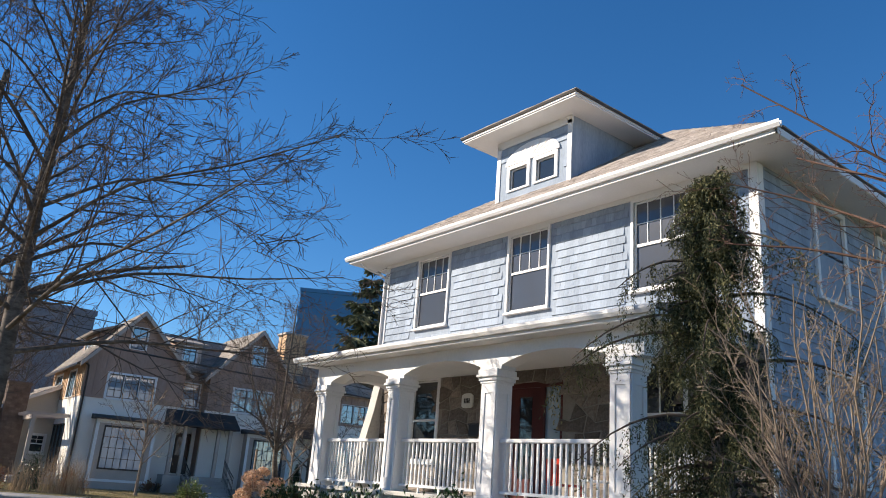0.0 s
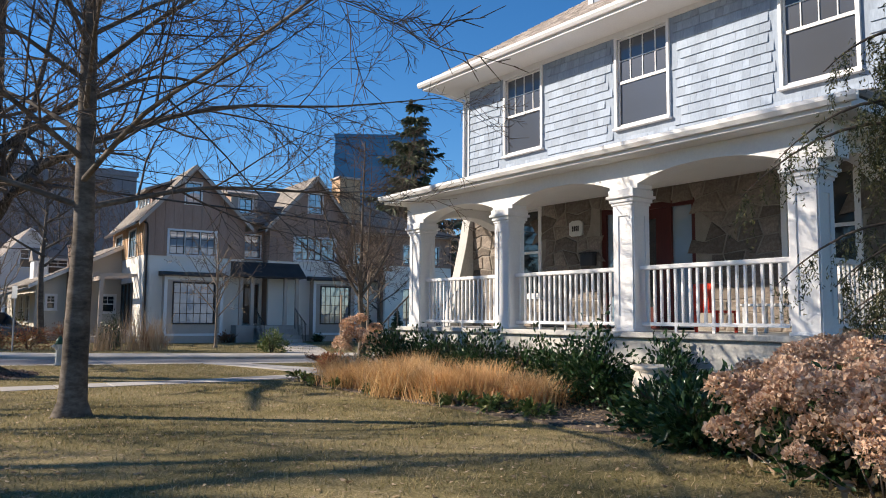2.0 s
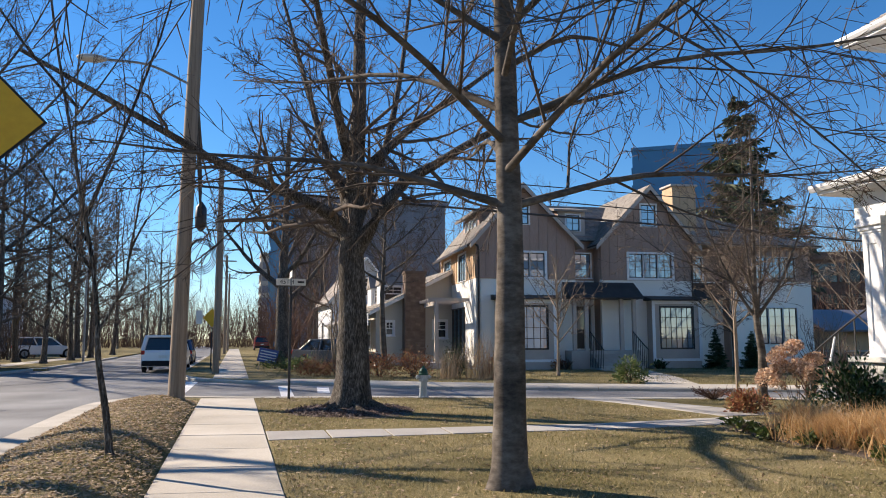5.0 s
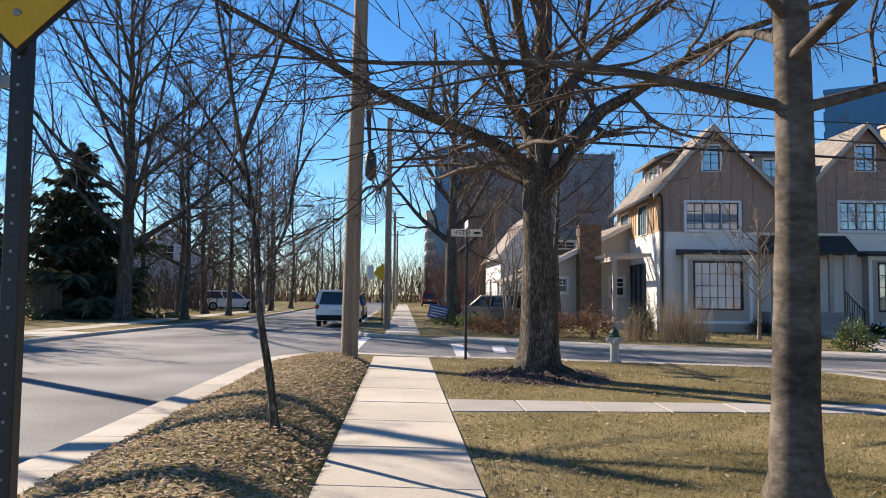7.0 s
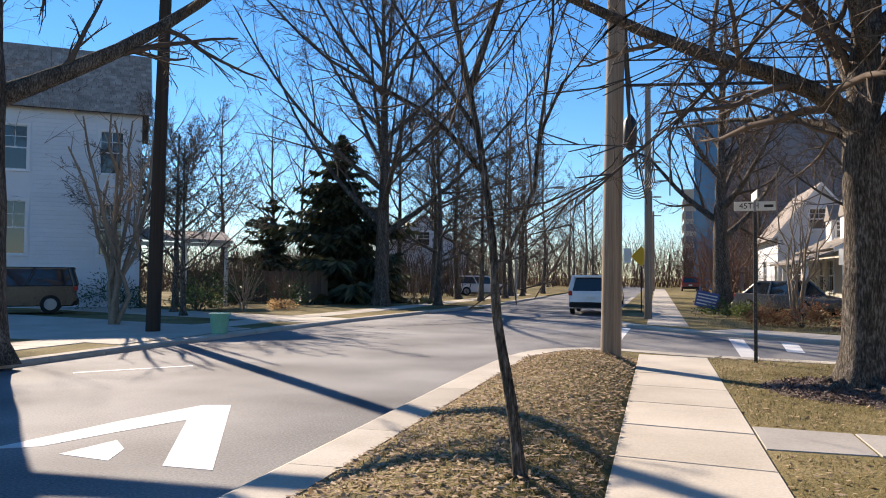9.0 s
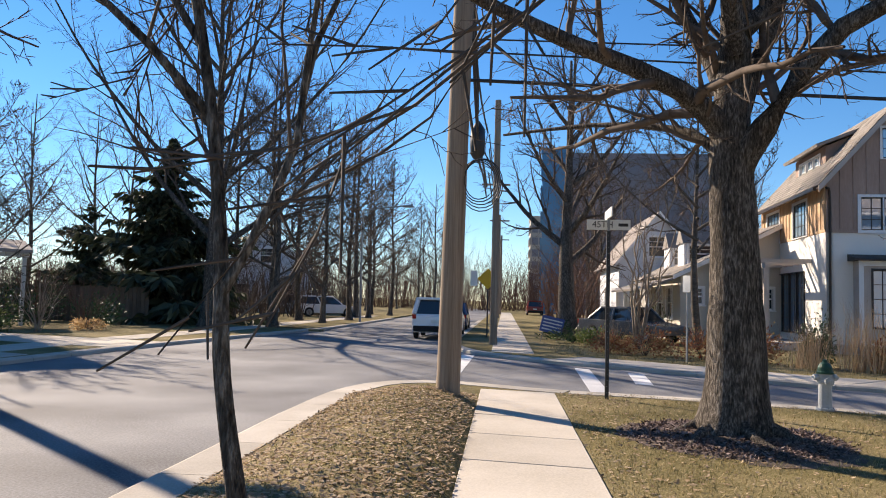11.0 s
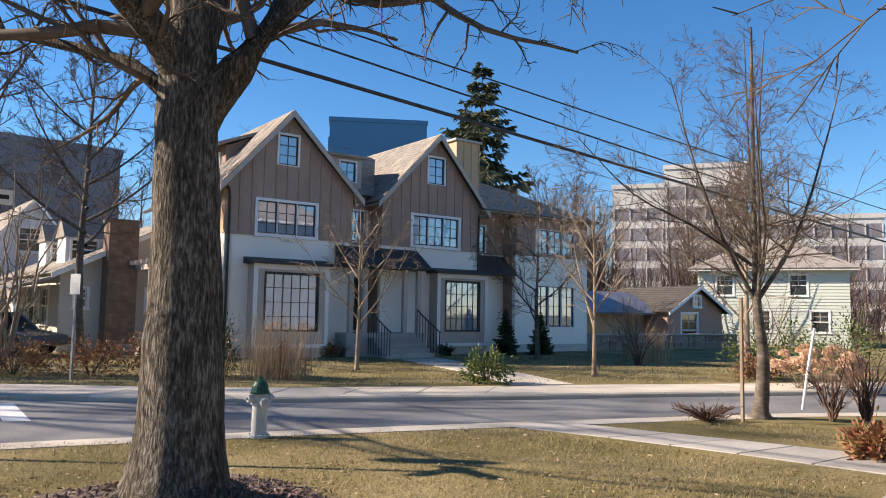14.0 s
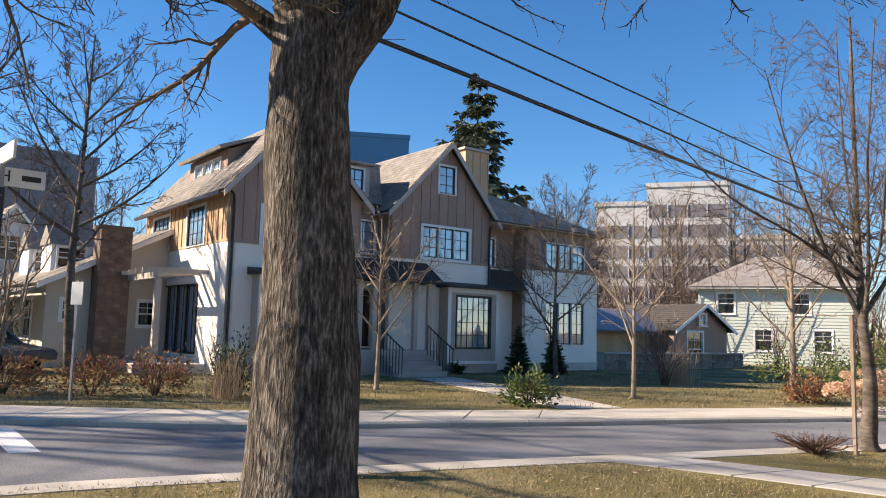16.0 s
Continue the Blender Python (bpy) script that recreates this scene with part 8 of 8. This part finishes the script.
mulch = setting("mulch_ring", ragged_mound(2.3, 22.9), M["mulch"], "dark root mulch spread round the oak", "mulch", True)
oak_roots = np.random.default_rng(15)
for i in range(7):
    a = i * 0.9 + oak_roots.random() * 0.3
    L = 0.5 + 0.5 * oak_roots.random()
    q = along([(2.3 + 0.3 * math.cos(a), 22.9 + 0.3 * math.sin(a), 0.22), (2.3 + (0.3 + L * 0.4) * math.cos(a + 0.1), 22.9 + (0.3 + L * 0.4) * math.sin(a + 0.1), 0.09), (2.3 + (0.3 + L) * math.cos(a + 0.3), 22.9 + (0.3 + L) * math.sin(a + 0.3), -0.03)], 9)
    v, f = tubes([(q[None], np.linspace(0.09, 0.02, 9)[None], 7)])
    rt = bpy.data.objects["oak_tree"]
    part("root", bulk_mesh("root", v - np.array(OAK), f, M["bark"], True), None, rt)


def lawn_height(x, y):
    return np.where((x > VERGE0) & (x < VERGE1), -0.006 + verge_rise(x) * np.clip((26.6 - y) / 1.55, 0, 1), -0.004)


def open_lawn(x, y):
    ok = ~((x > -0.86) & (x < 0.5)) & (x > -2.88) & (x < 12)
    ok &= ~((y > 18.6) & (y < 19.9) & (x > 0.4) & (x < 9.1))
    ok &= ~((x > 7.5) & (y < 18.4))
    ok &= ~((x > 7.95 + 0.14 * (25 - y)) & (x < 10.4) & (y > 19.8))
    ok &= np.hypot(x - 2.3, y - 22.9) > 1.3
    ok &= y < 26.6 - 0.36 * (x - 3.0) * (x > 0.5)
    ok &= ~((x < -0.8) & (y > 26.2))
    return ok


g = np.random.default_rng(88)
n = 230000
x, y = -3.1 + 15 * g.random(n), 3 + 24 * g.random(n)
patch = np.array([noise.noise((a * 0.5, b * 0.5, 3.0)) for a, b in zip(x[::1], y[::1])])
keep = open_lawn(x, y) & (g.random(n) < 0.62 + 0.7 * patch)
x, y = x[keep], y[keep]
b = np.stack([x, y, lawn_height(x, y)], 1)
v, f = blades(b, 0.018 + 0.03 * g.random(len(b)), 0.02 + 0.05 * g.random(len(b)), 0.0035, g)
tagged(new("lawn_grass", bulk_mesh("lawn_grass", v, f, M["blade"])), "short dormant straw and green grass blades", "grass", kind="stuff")
n = 52000
x, y = np.where(g.random(n) < 0.5, -3.1 + 2.3 * g.random(n), -0.8 + 10 * g.random(n)), 3 + 24 * g.random(n)
keep = (open_lawn(x, y) | (np.hypot(x - 2.3, y - 22.9) < 1.4)) & (((x < -0.8) & (g.random(n) < 0.9)) | (g.random(n) < 0.2) | ((x < 1.6) & (g.random(n) < 0.5)))
x, y = x[keep], y[keep]
p = np.stack([x, y, lawn_height(x, y) + 0.012 + 0.016 * g.random(len(x)) + np.clip(0.13 - 0.1 * np.hypot(x - 2.3, y - 22.9), 0, 0.1)], 1)
d = g.normal(size=p.shape) * np.array([1, 1, 0.12])
v, f = cards(p, d, 0.035 + 0.05 * g.random(len(p)), 0.022 + 0.02 * g.random(len(p)), g, 0.2, flat=0.3)
tagged(new("leaf_litter", bulk_mesh("leaf_litter", v, f, M["dead_leaf"])), "scattered curled brown fallen leaves on the grass", "leaf litter", kind="stuff")
n = 9000
a, q = 2 * np.pi * g.random(n), 1.4 * np.sqrt(g.random(n)) * (0.75 + 0.25 * g.random(n))
p = np.stack([2.3 + q * np.cos(a), 22.9 + q * np.sin(a), 0.015 + np.clip(0.14 - 0.11 * q, 0, 0.14) + 0.02 * g.random(n)], 1)
v, f = cards(p, g.normal(size=p.shape) * np.array([1, 1, 0.35]), 0.03 + 0.06 * g.random(n), 0.012 + 0.02 * g.random(n), g, 0.25, flat=0.5)
tagged(new("mulch_chips", bulk_mesh("mulch_chips", v, f, M["mulch_chip"])), "loose dark bark chips round the oak roots", "mulch", kind="stuff")
n = 5000
x, y = 7.5 + 2.8 * g.random(n), 5.2 + 13 * g.random(n)
p = np.stack([x, y, 0.035 + 0.02 * g.random(n)], 1)
v, f = cards(p, g.normal(size=p.shape) * np.array([1, 1, 0.3]), 0.05 + 0.05 * g.random(n), 0.03, g, 0.25, flat=0.4)
tagged(new("bed_litter", bulk_mesh("bed_litter", v, f, M["dead_leaf"])), "brown leaf litter over the mulched bed", "leaf litter", kind="stuff")
n = 26000
x, y = -14 + 40 * g.random(n), 27 + 16 * g.random(n)
ex = np.interp(x, [p[0] for p in reversed(far_line)][::-1] if far_line[0][0] > far_line[-1][0] else [p[0] for p in far_line], [p[1] for p in far_line])
keep = (y > ex + 2.2) & (x > 1.0)
x, y = x[keep], y[keep]
b = np.stack([x, y, np.full(len(x), -0.004)], 1)
v, f = blades(b, 0.03 + 0.05 * g.random(len(b)), 0.03 + 0.06 * g.random(len(b)), 0.007, g)
tagged(new("far_lawn_grass", bulk_mesh("far_lawn_grass", v, f, M["blade"])), "short straw-coloured grass across the street", "grass", kind="stuff")
